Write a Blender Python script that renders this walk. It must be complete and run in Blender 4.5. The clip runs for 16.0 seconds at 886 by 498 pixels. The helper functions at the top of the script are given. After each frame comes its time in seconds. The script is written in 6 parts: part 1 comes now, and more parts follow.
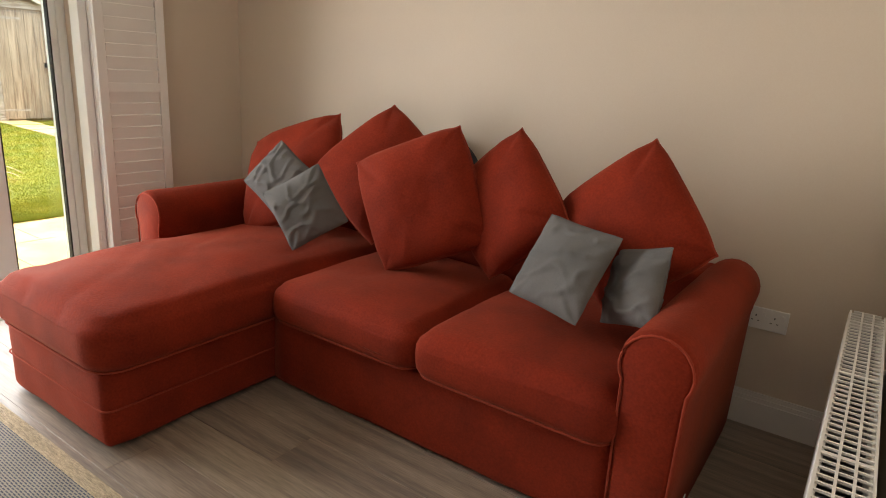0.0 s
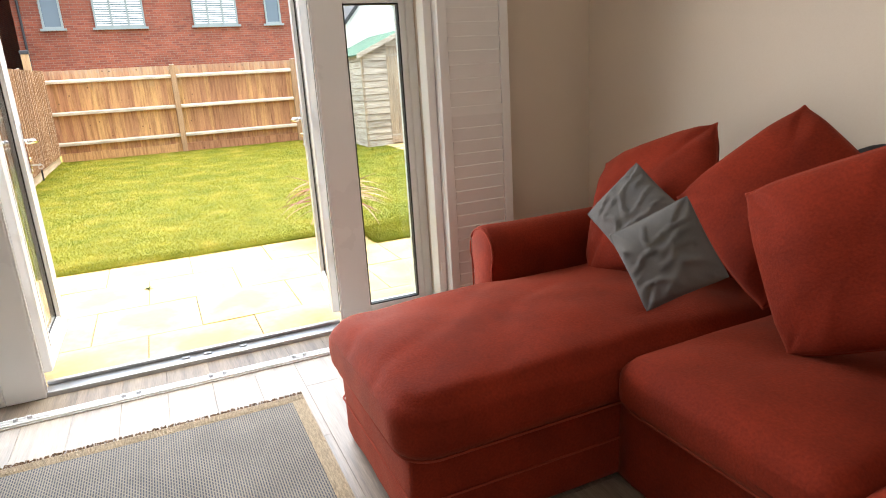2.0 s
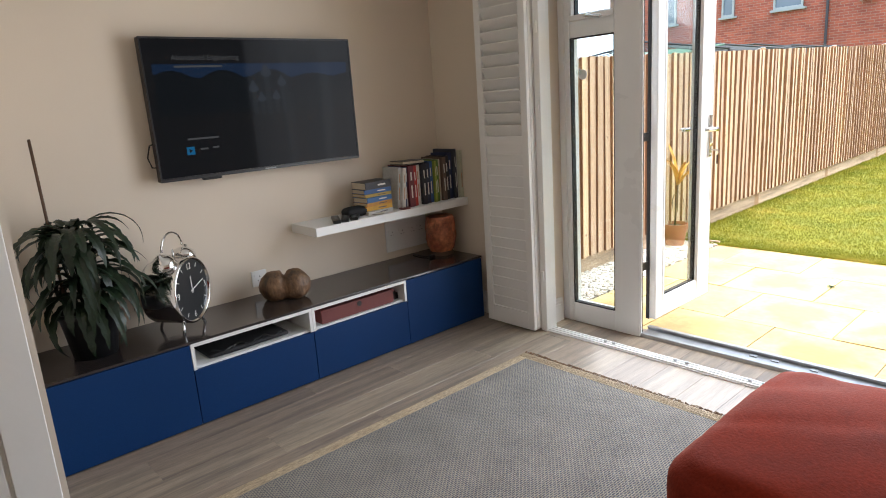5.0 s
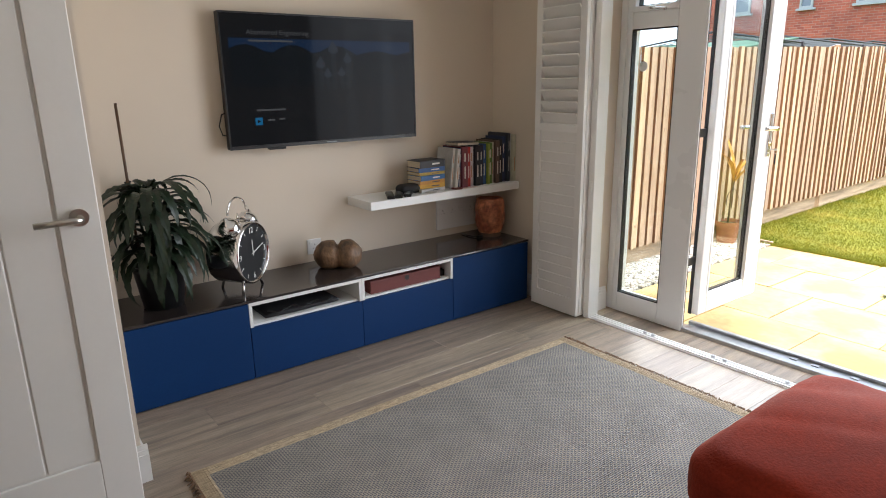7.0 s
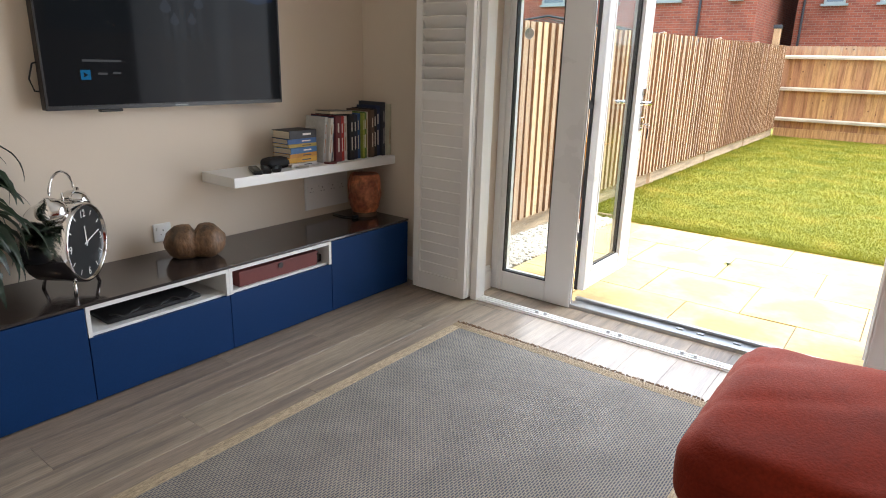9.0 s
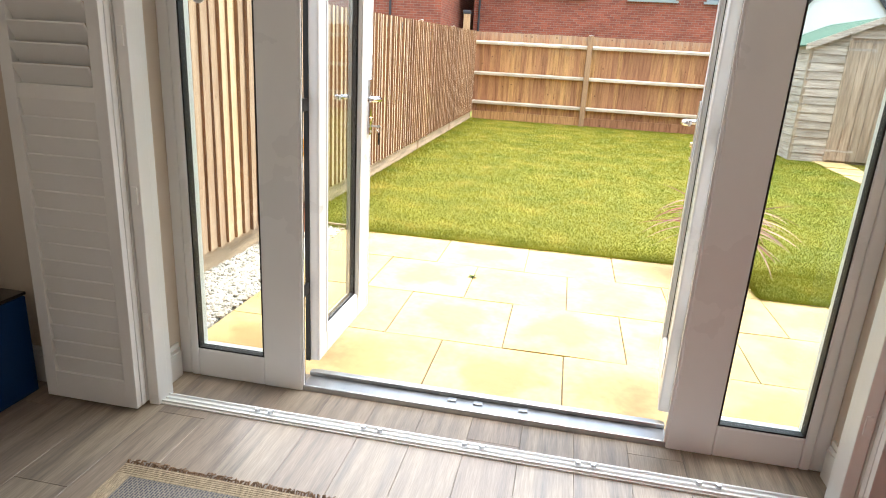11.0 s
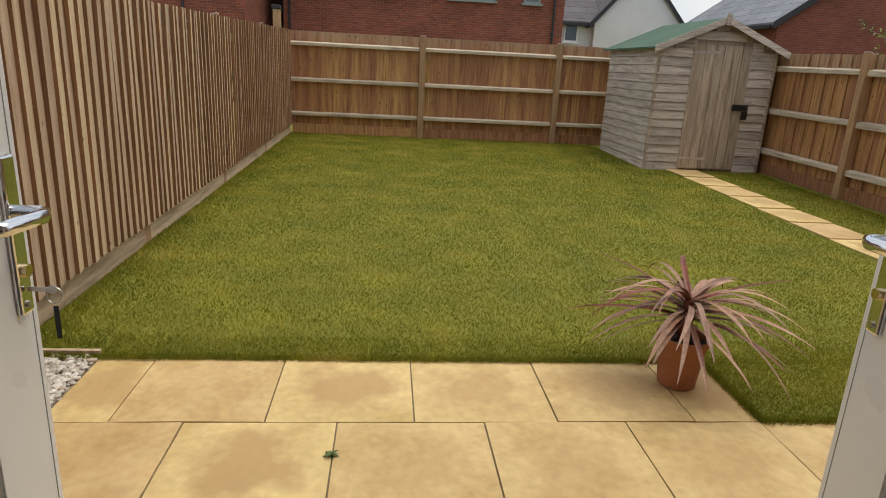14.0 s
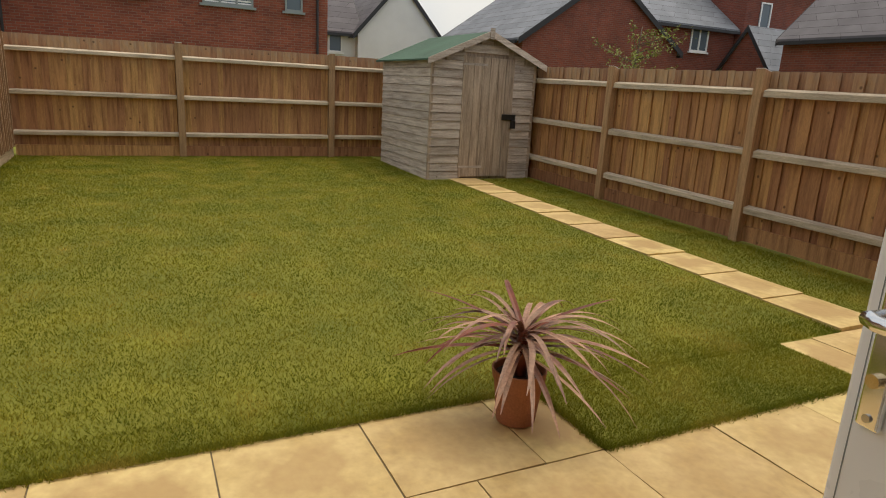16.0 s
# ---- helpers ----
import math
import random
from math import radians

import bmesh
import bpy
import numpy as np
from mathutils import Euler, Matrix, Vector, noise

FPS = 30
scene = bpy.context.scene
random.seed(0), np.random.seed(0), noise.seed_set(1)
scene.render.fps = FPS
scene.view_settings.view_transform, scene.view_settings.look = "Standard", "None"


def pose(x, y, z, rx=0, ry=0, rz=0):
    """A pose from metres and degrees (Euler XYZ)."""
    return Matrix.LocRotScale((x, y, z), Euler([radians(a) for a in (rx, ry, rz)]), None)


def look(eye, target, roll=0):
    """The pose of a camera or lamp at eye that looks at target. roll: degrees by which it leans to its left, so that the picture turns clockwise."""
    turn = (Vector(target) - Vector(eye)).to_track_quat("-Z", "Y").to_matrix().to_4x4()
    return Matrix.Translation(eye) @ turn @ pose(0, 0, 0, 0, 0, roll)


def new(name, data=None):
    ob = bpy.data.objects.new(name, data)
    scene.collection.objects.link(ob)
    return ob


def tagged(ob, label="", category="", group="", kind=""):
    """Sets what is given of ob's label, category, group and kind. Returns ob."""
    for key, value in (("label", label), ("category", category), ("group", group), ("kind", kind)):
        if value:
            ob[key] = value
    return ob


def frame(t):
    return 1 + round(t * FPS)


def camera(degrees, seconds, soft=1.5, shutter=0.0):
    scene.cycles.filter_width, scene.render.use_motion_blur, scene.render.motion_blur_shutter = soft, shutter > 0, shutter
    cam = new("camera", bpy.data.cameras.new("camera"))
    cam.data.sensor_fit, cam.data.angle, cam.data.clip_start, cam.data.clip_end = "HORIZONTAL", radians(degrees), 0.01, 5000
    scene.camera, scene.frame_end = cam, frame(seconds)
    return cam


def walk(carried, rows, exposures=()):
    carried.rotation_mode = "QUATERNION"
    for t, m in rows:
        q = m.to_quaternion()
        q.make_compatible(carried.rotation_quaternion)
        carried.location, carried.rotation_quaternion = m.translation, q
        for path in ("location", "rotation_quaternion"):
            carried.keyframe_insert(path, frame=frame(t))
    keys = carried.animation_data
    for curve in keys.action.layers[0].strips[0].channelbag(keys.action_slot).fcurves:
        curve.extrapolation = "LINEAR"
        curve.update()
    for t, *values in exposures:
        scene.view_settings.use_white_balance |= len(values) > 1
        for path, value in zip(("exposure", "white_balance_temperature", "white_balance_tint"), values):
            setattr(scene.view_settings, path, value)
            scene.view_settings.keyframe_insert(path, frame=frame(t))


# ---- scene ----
cam = camera(70.3, 16.0, soft=1.0)
PATH = [
    (0, (0.385, 0.919, 1.283), (-0.698, 2.508, 0.735), 3.5),
    (0.5, (0.333, 0.951, 1.276), (-0.828, 2.484, 0.727), 2.6),
    (1, (0.214, 1.032, 1.283), (-1.162, 2.375, 0.732), 0.1),
    (1.5, (0.017, 1.159, 1.305), (-1.579, 2.233, 0.759), -2.2),
    (2, (-0.109, 1.326, 1.276), (-1.874, 2.099, 0.741), -3.5),
    (2.5, (-0.249, 1.568, 1.286), (-2.142, 1.95, 0.764), -4.2),
    (3, (-0.289, 1.764, 1.276), (-2.224, 1.693, 0.773), -4.0),
    (3.5, (-0.3, 1.936, 1.289), (-2.16, 1.382, 0.806), -3.8),
    (4, (-0.302, 2.032, 1.292), (-2.046, 1.177, 0.816), -4.2),
    (4.5, (-0.274, 2.291, 1.296), (-1.819, 1.108, 0.834), -3.3),
    (5, (-0.214, 2.453, 1.336), (-1.5, 0.991, 0.879), -3.9),
    (7.5, (-0.143, 2.527, 1.367), (-1.3, 0.986, 0.83), -0.7),
    (8, (-0.147, 2.507, 1.364), (-1.303, 0.975, 0.801), -0.4),
    (8.5, (-0.154, 2.33, 1.301), (-1.439, 0.908, 0.73), 0.8),
    (9, (-0.158, 2.083, 1.268), (-1.691, 0.931, 0.701), 1.6),
    (9.5, (-0.229, 1.986, 1.266), (-1.916, 1.086, 0.681), 1.9),
    (10, (-0.468, 1.88, 1.247), (-2.244, 1.173, 0.661), 2.0),
    (10.2, (-0.585, 1.818, 1.263), (-2.392, 1.196, 0.673), 2.4),
    (12.5, (-2.065, 1.328, 1.298), (-3.981, 1.303, 0.727), 2.9),
    (13, (-2.331, 1.273, 1.326), (-4.247, 1.334, 0.756), 2.9),
    (13.5, (-2.668, 1.283, 1.301), (-4.584, 1.384, 0.736), 2.8),
    (14, (-2.903, 1.28, 1.315), (-4.814, 1.467, 0.755), 3.0),
    (14.5, (-3.144, 1.261, 1.344), (-5.018, 1.695, 0.796), 3.4),
    (15, (-3.304, 1.237, 1.381), (-5.099, 1.936, 0.841), 2.9),
    (15.5, (-3.363, 1.243, 1.367), (-5.113, 2.056, 0.841), 2.9),
    (16, (-3.388, 1.245, 1.331), (-5.128, 2.095, 0.834), 3.1),
]
EXPOSURES = [(0.0, 2.53, 6900, 10), (0.5, 2.36, 6900, 10), (1.0, 2.2, 6800, 10), (1.5, 2.35, 6700, 10), (2.5, 2.55, 6200, 10), (3.5, 2.6, 6000, 10), (5.0, 2.2, 6100, 10), (9.0, 2.25, 6100, 10), (10.2, 2.5, 6200, 10), (12.3, 1.0, 6500, 10), (14.0, 0.24, 6900, 10), (16.0, 0.14, 7500, 10)]
walk(cam, [(t, look(eye, target, roll)) for t, eye, target, roll in PATH], EXPOSURES)

# ---- world and sun ----
world = bpy.data.worlds.new("world")
scene.world = world
world.use_nodes = True
wn, wl = world.node_tree.nodes, world.node_tree.links
wn.clear()
w_out = wn.new("ShaderNodeOutputWorld")
w_bg = wn.new("ShaderNodeBackground")
sky = wn.new("ShaderNodeTexSky")
sky.sky_type = "NISHITA"
sky.sun_disc = False
sky.sun_elevation, sky.sun_rotation = radians(76), radians(0)
sky.air_density, sky.dust_density, sky.ozone_density = 1.0, 4.0, 1.0
w_coord = wn.new("ShaderNodeTexCoord")
w_noise = wn.new("ShaderNodeTexNoise")
w_noise.inputs["Scale"].default_value = 2.2
w_noise.inputs["Detail"].default_value = 6
w_ramp = wn.new("ShaderNodeValToRGB")
w_ramp.color_ramp.elements[0].position, w_ramp.color_ramp.elements[0].color = 0.35, (3.6, 4.7, 6.3, 1)
w_ramp.color_ramp.elements[1].position, w_ramp.color_ramp.elements[1].color = 0.62, (6.7, 7.0, 7.4, 1)
w_mix = wn.new("ShaderNodeMixRGB")
w_mix.inputs["Fac"].default_value = 0.8
wl.new(w_coord.outputs["Generated"], w_noise.inputs["Vector"])
wl.new(w_noise.outputs["Fac"], w_ramp.inputs["Fac"])
wl.new(sky.outputs["Color"], w_mix.inputs["Color1"])
wl.new(w_ramp.outputs["Color"], w_mix.inputs["Color2"])
wl.new(w_mix.outputs["Color"], w_bg.inputs["Color"])
w_bg.inputs["Strength"].default_value = 0.122
wl.new(w_bg.outputs["Background"], w_out.inputs["Surface"])

sun = new("sun", bpy.data.lights.new("sun", "SUN"))
sun.data.energy, sun.data.angle, sun.data.color = 1.9, radians(50), (1.0, 0.95, 0.87)
sun.matrix_world = look((-5.2, 4.4, 14), (-5, 1, 0))

# the sky's light that comes in by the garden doors
daylight = new("daylight_in_doorway", bpy.data.lights.new("daylight_in_doorway", "AREA"))
daylight.data.shape, daylight.data.size, daylight.data.size_y = "RECTANGLE", 1.8, 1.98
daylight.data.energy, daylight.data.color, daylight.data.spread = 10.3, (0.97, 0.98, 1.0), radians(140)
daylight.matrix_world = look((-3.04, 1.385, 1.06), (0, 1.385, 1.06))

# ---- materials ----


def ramp_node(n, stops):
    r = n.new("ShaderNodeValToRGB")
    while len(r.color_ramp.elements) < len(stops):
        r.color_ramp.elements.new(0.5)
    for e, (p, c) in zip(r.color_ramp.elements, stops):
        e.position, e.color = p, (*c, 1)
    return r


def mat(name, base, rough=0.6, metal=0.0, var=0.12, scale=3.0, fine=90.0, bump=0.15, stretch=(1, 1, 1), rand=0.0, second=None, spec=0.5, sheen=0.0, coat=0.0, hue=0.0):
    """A paint, cloth, wood or stone: a base colour varied at two scales, fine relief, and a shade of its own for each piece."""
    m = bpy.data.materials.new(name)
    m.use_nodes = True
    n, l = m.node_tree.nodes, m.node_tree.links
    b = n["Principled BSDF"]
    co = n.new("ShaderNodeTexCoord")
    info = n.new("ShaderNodeObjectInfo")
    mul = n.new("ShaderNodeMath")
    mul.operation, mul.inputs[1].default_value = "MULTIPLY", 53.0 if rand else 0.0
    l.new(info.outputs["Random"], mul.inputs[0])
    add = n.new("ShaderNodeVectorMath")
    add.operation = "ADD"
    l.new(co.outputs["Object"], add.inputs[0])
    l.new(mul.outputs[0], add.inputs[1])
    mp = n.new("ShaderNodeMapping")
    mp.inputs["Scale"].default_value = stretch
    l.new(add.outputs[0], mp.inputs["Vector"])
    big = n.new("ShaderNodeTexNoise")
    big.inputs["Scale"].default_value, big.inputs["Detail"].default_value = scale, 5
    small = n.new("ShaderNodeTexNoise")
    small.inputs["Scale"].default_value, small.inputs["Detail"].default_value = fine, 4
    for x in (big, small):
        l.new(mp.outputs[0], x.inputs["Vector"])
    c = np.array(base)
    c2 = np.array(second) if second else c * (1 - 1.6 * var)
    r = ramp_node(n, [(0.3, tuple(c2)), (0.55, tuple(c)), (0.8, tuple(np.minimum(c * (1 + var), 0.95)))])
    l.new(big.outputs["Fac"], r.inputs["Fac"])
    mix = n.new("ShaderNodeMixRGB")
    mix.blend_type, mix.inputs["Fac"].default_value = "OVERLAY", min(1.0, 2.2 * var)
    l.new(r.outputs["Color"], mix.inputs["Color1"])
    l.new(small.outputs["Fac"], mix.inputs["Color2"])
    hsv = n.new("ShaderNodeHueSaturation")
    l.new(mix.outputs["Color"], hsv.inputs["Color"])
    mr = n.new("ShaderNodeMapRange")
    mr.inputs["To Min"].default_value, mr.inputs["To Max"].default_value = 1 - rand, 1 + rand
    l.new(info.outputs["Random"], mr.inputs["Value"])
    l.new(mr.outputs[0], hsv.inputs["Value"])
    if hue:
        mh = n.new("ShaderNodeMapRange")
        mh.inputs["To Min"].default_value, mh.inputs["To Max"].default_value = 0.5 - hue, 0.5 + hue
        l.new(info.outputs["Random"], mh.inputs["Value"])
        l.new(mh.outputs[0], hsv.inputs["Hue"])
    l.new(hsv.outputs["Color"], b.inputs["Base Color"])
    rr = n.new("ShaderNodeMapRange")
    rr.inputs["To Min"].default_value, rr.inputs["To Max"].default_value = max(rough - 0.1, 0.03), min(rough + 0.1, 1)
    l.new(big.outputs["Fac"], rr.inputs["Value"])
    l.new(rr.outputs[0], b.inputs["Roughness"])
    b.inputs["Metallic"].default_value = metal
    b.inputs["Specular IOR Level"].default_value = spec
    b.inputs["Sheen Weight"].default_value = sheen
    b.inputs["Coat Weight"].default_value = coat
    if sheen:
        b.inputs["Sheen Roughness"].default_value = 0.45
        b.inputs["Sheen Tint"].default_value = (1.0, 0.36, 0.22, 1)
    if bump:
        bp = n.new("ShaderNodeBump")
        bp.inputs["Strength"].default_value, bp.inputs["Distance"].default_value = bump, 0.004
        l.new(small.outputs["Fac"], bp.inputs["Height"])
        l.new(bp.outputs["Normal"], b.inputs["Normal"])
    return m


def brick_mat(name, c1, c2, mortar, size=(0.225, 0.075), axis="x"):
    """Far brickwork or roof tiles, in courses at true size."""
    m = bpy.data.materials.new(name)
    m.use_nodes = True
    n, l = m.node_tree.nodes, m.node_tree.links
    b = n["Principled BSDF"]
    co = n.new("ShaderNodeTexCoord")
    sep = n.new("ShaderNodeSeparateXYZ")
    com = n.new("ShaderNodeCombineXYZ")
    l.new(co.outputs["Object"], sep.inputs[0])
    addx = n.new("ShaderNodeMath")
    addx.operation = "ADD"
    l.new(sep.outputs["X"], addx.inputs[0])
    l.new(sep.outputs["Y"], addx.inputs[1])
    l.new(addx.outputs[0], com.inputs["X"])
    l.new(sep.outputs["Z"], com.inputs["Y"])
    br = n.new("ShaderNodeTexBrick")
    br.inputs["Scale"].default_value = 1.0
    br.inputs["Brick Width"].default_value, br.inputs["Row Height"].default_value = size
    br.inputs["Mortar Size"].default_value = 0.006
    br.inputs["Color1"].default_value, br.inputs["Color2"].default_value = (*c1, 1), (*c2, 1)
    br.inputs["Mortar"].default_value = (*mortar, 1)
    l.new(com.outputs[0], br.inputs["Vector"])
    no = n.new("ShaderNodeTexNoise")
    no.inputs["Scale"].default_value, no.inputs["Detail"].default_value = 1.3, 6
    l.new(co.outputs["Object"], no.inputs["Vector"])
    mix = n.new("ShaderNodeMixRGB")
    mix.blend_type, mix.inputs["Fac"].default_value = "OVERLAY", 0.4
    l.new(br.outputs["Color"], mix.inputs["Color1"])
    l.new(no.outputs["Fac"], mix.inputs["Color2"])
    l.new(mix.outputs["Color"], b.inputs["Base Color"])
    b.inputs["Roughness"].default_value = 0.85
    bp = n.new("ShaderNodeBump")
    bp.inputs["Strength"].default_value, bp.inputs["Distance"].default_value = 0.5, 0.02
    l.new(br.outputs["Fac"], bp.inputs["Height"])
    bp.invert = True
    l.new(bp.outputs["Normal"], b.inputs["Normal"])
    return m


M_WALL = mat("wall_paint", (0.69, 0.60, 0.49), 0.75, var=0.03, scale=1.2, fine=220, bump=0.06)
M_CEIL = mat("ceiling_paint", (0.72, 0.71, 0.68), 0.85, var=0.02, fine=150, bump=0.05)
M_TRIM = mat("white_gloss_trim", (0.76, 0.74, 0.70), 0.35, var=0.02, fine=60, bump=0.03)
M_SHUT = mat("white_shutter_paint", (0.86, 0.85, 0.82), 0.45, var=0.03, fine=120, bump=0.05)
M_UPVC = mat("white_upvc", (0.86, 0.865, 0.86), 0.3, var=0.02, scale=2, fine=40, bump=0.02)
M_SEAL = mat("black_rubber_seal", (0.015, 0.015, 0.016), 0.6, var=0.1, fine=90, bump=0.05)
M_ALU = mat("grey_aluminium", (0.42, 0.43, 0.44), 0.35, metal=0.9, var=0.08, fine=150, bump=0.05, stretch=(1, 8, 1))
M_CHROME = mat("polished_chrome", (0.78, 0.78, 0.78), 0.12, metal=1.0, var=0.03, fine=40, bump=0.0)
M_BRASS = mat("pale_brass", (0.75, 0.6, 0.36), 0.25, metal=1.0, var=0.05, fine=60, bump=0.02)
M_STEEL = mat("satin_nickel", (0.55, 0.52, 0.48), 0.3, metal=1.0, var=0.04, fine=200, bump=0.03)
M_PLANK = mat("grey_oak_plank", (0.30, 0.24, 0.182), 0.42, var=0.24, scale=2.4, fine=26, bump=0.1, stretch=(0.6, 11, 1), rand=0.12, second=(0.17, 0.14, 0.115), hue=0.006)
M_SOFA = mat("rust_red_velvet", (0.218, 0.0235, 0.0095), 0.85, var=0.17, scale=5.5, fine=140, bump=0.35, sheen=0.15, spec=0.12, second=(0.165, 0.0175, 0.0073))
M_PIPE = mat("rust_red_piping", (0.30, 0.045, 0.022), 0.9, var=0.1, fine=200, bump=0.2, spec=0.2)
M_GREY = mat("grey_cotton", (0.150, 0.145, 0.140), 0.9, var=0.14, scale=5, fine=420, bump=0.3, spec=0.2)
M_BLUE = mat("matt_blue_lacquer", (0.003, 0.030, 0.115), 0.6, spec=0.2, var=0.06, scale=2, fine=200, bump=0.03)
M_WHITEBOX = mat("white_melamine", (0.78, 0.78, 0.76), 0.4, var=0.03, fine=100, bump=0.03)
M_TOP = mat("dark_brown_glass_top", (0.035, 0.028, 0.027), 0.16, var=0.1, fine=60, bump=0.0, coat=0.3)
M_BLACK = mat("black_plastic", (0.012, 0.012, 0.013), 0.35, var=0.1, fine=200, bump=0.05)
M_BLACKCLOTH = mat("black_nylon", (0.012, 0.012, 0.014), 0.75, var=0.15, fine=300, bump=0.2)
M_LEAF = mat("dark_green_leaf", (0.009, 0.022, 0.008), 0.45, var=0.3, scale=20, fine=120, bump=0.2, second=(0.006, 0.016, 0.006))
M_CANE = mat("brown_cane", (0.10, 0.055, 0.03), 0.6, var=0.2, fine=80, bump=0.2)
M_NUT = mat("brown_nut_shell", (0.17, 0.095, 0.048), 0.55, var=0.4, scale=14, fine=70, bump=0.8, second=(0.045, 0.03, 0.02), stretch=(1, 1, 0.5))
M_SALT = mat("orange_salt_rock", (0.40, 0.135, 0.06), 0.45, var=0.6, scale=13, fine=45, bump=0.8, second=(0.15, 0.035, 0.018))
M_CLOCKFACE = mat("black_dial", (0.02, 0.022, 0.024), 0.35, var=0.1, fine=100, bump=0.0)
M_DIALWHITE = mat("dial_white", (0.7, 0.7, 0.68), 0.5, var=0.02, bump=0.0)
M_MAROON = mat("maroon_card", (0.16, 0.035, 0.03), 0.6, var=0.12, fine=150, bump=0.1)
M_PAGES = mat("book_pages", (0.62, 0.55, 0.42), 0.8, var=0.1, scale=30, fine=300, bump=0.2, stretch=(20, 1, 1))
M_JUTE = mat("jute_border", (0.47, 0.37, 0.245), 0.9, var=0.25, scale=40, fine=160, bump=0.6, stretch=(1, 6, 1))
M_FRINGE = mat("brown_fringe", (0.20, 0.115, 0.06), 0.9, var=0.3, scale=40, fine=200, bump=0.4, rand=0.2)
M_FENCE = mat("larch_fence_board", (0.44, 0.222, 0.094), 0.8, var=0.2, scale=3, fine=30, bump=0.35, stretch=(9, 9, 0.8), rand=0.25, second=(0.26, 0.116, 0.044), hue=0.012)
# Paler colour for the fence with its boards on the garden side.
M_FENCEPALE = mat("pale_fence_board", (0.60, 0.44, 0.295), 0.8, var=0.2, scale=3, fine=30, bump=0.35, stretch=(9, 9, 0.8), rand=0.22, second=(0.48, 0.32, 0.195), hue=0.01)
# Board edges: unweathered brown, darkened further to put their shade into the colour.
M_EDGE = mat("shade_dark_board_edge", (0.25, 0.13, 0.062), 0.85, var=0.2, scale=3, fine=30, bump=0.3, stretch=(9, 9, 0.8), rand=0.15)
M_RAIL = mat("weathered_rail", (0.53, 0.44, 0.33), 0.85, var=0.22, scale=4, fine=40, bump=0.4, stretch=(0.8, 9, 9), rand=0.12)
M_POST = mat("fence_post", (0.40, 0.24, 0.125), 0.8, var=0.2, scale=4, fine=40, bump=0.4, stretch=(9, 9, 0.8), rand=0.12)
M_GBOARD = mat("gravel_board", (0.54, 0.40, 0.27), 0.85, var=0.25, scale=3, fine=35, bump=0.4, stretch=(0.7, 9, 9), rand=0.12)
M_SHED = mat("weathered_shed_board", (0.50, 0.43, 0.37), 0.85, var=0.3, scale=3, fine=34, bump=0.5, stretch=(0.9, 0.9, 11), rand=0.18, second=(0.31, 0.245, 0.20))
M_SHEDDOOR = mat("shed_door_board", (0.42, 0.325, 0.245), 0.85, var=0.28, scale=3, fine=34, bump=0.5, stretch=(11, 11, 0.9), rand=0.14, second=(0.25, 0.18, 0.13))
M_FELT = mat("green_mineral_felt", (0.065, 0.125, 0.085), 0.95, var=0.15, scale=2, fine=200, bump=0.5)
M_JOINT = mat("slab_joint_sand", (0.20, 0.155, 0.095), 0.95, var=0.3, fine=200, bump=0.4)
M_SOIL = mat("soil_under_grass", (0.19, 0.19, 0.020), 0.95, var=0.25, scale=2.0, fine=160, bump=0.4, second=(0.14, 0.155, 0.016))
M_GRAVEL = mat("pale_gravel", (0.46, 0.43, 0.38), 0.85, var=0.25, scale=30, fine=90, bump=0.4)
M_TERRA = mat("terracotta", (0.36, 0.135, 0.065), 0.7, var=0.16, scale=6, fine=120, bump=0.2)
M_CORD = mat("bronze_cordyline_leaf", (0.34, 0.195, 0.125), 0.5, var=0.3, scale=6, fine=60, bump=0.3, second=(0.16, 0.05, 0.035), rand=0.35)
M_CORDRED = mat("red_brown_leaf", (0.18, 0.04, 0.016), 0.5, var=0.25, scale=8, fine=60, bump=0.2, rand=0.2)
M_YELLOW = mat("dry_yellow_leaf", (0.52, 0.28, 0.04), 0.6, var=0.3, scale=8, fine=60, bump=0.2, second=(0.42, 0.14, 0.03))
M_EARTH = mat("potting_soil", (0.03, 0.02, 0.014), 0.95, var=0.3, fine=150, bump=0.8)
M_BRICK = brick_mat("red_brick", (0.27, 0.07, 0.038), (0.18, 0.042, 0.026), (0.21, 0.14, 0.11))
M_BRICKDK = brick_mat("dark_red_brick", (0.22, 0.052, 0.03), (0.155, 0.036, 0.024), (0.17, 0.11, 0.09))
M_TILE = brick_mat("grey_roof_tile", (0.21, 0.225, 0.255), (0.17, 0.185, 0.21), (0.035, 0.037, 0.042), (1.6, 0.27))
M_TILEBR = brick_mat("brown_roof_tile", (0.14, 0.13, 0.14), (0.115, 0.105, 0.115), (0.028, 0.026, 0.028), (1.4, 0.26))
M_RENDER = mat("white_render", (0.74, 0.74, 0.74), 0.85, var=0.05, scale=1, fine=60, bump=0.1)
M_DARKTRIM = mat("dark_fascia", (0.02, 0.02, 0.024), 0.45, var=0.1, bump=0.0)
M_GREYUPVC = mat("grey_green_upvc", (0.22, 0.25, 0.25), 0.4, var=0.05, bump=0.0)
M_NET = mat("dark_netting", (0.05, 0.055, 0.055), 0.8, var=0.1, bump=0.0)
M_TREELEAF = mat("yellow_green_leaf", (0.22, 0.24, 0.05), 0.6, var=0.3, scale=4, fine=60, bump=0.1, second=(0.13, 0.16, 0.03))
M_BARK = mat("bark", (0.14, 0.10, 0.07), 0.9, var=0.25, fine=60, bump=0.5)
M_WEED = mat("weed_leaf", (0.08, 0.14, 0.03), 0.6, var=0.2, bump=0.1)


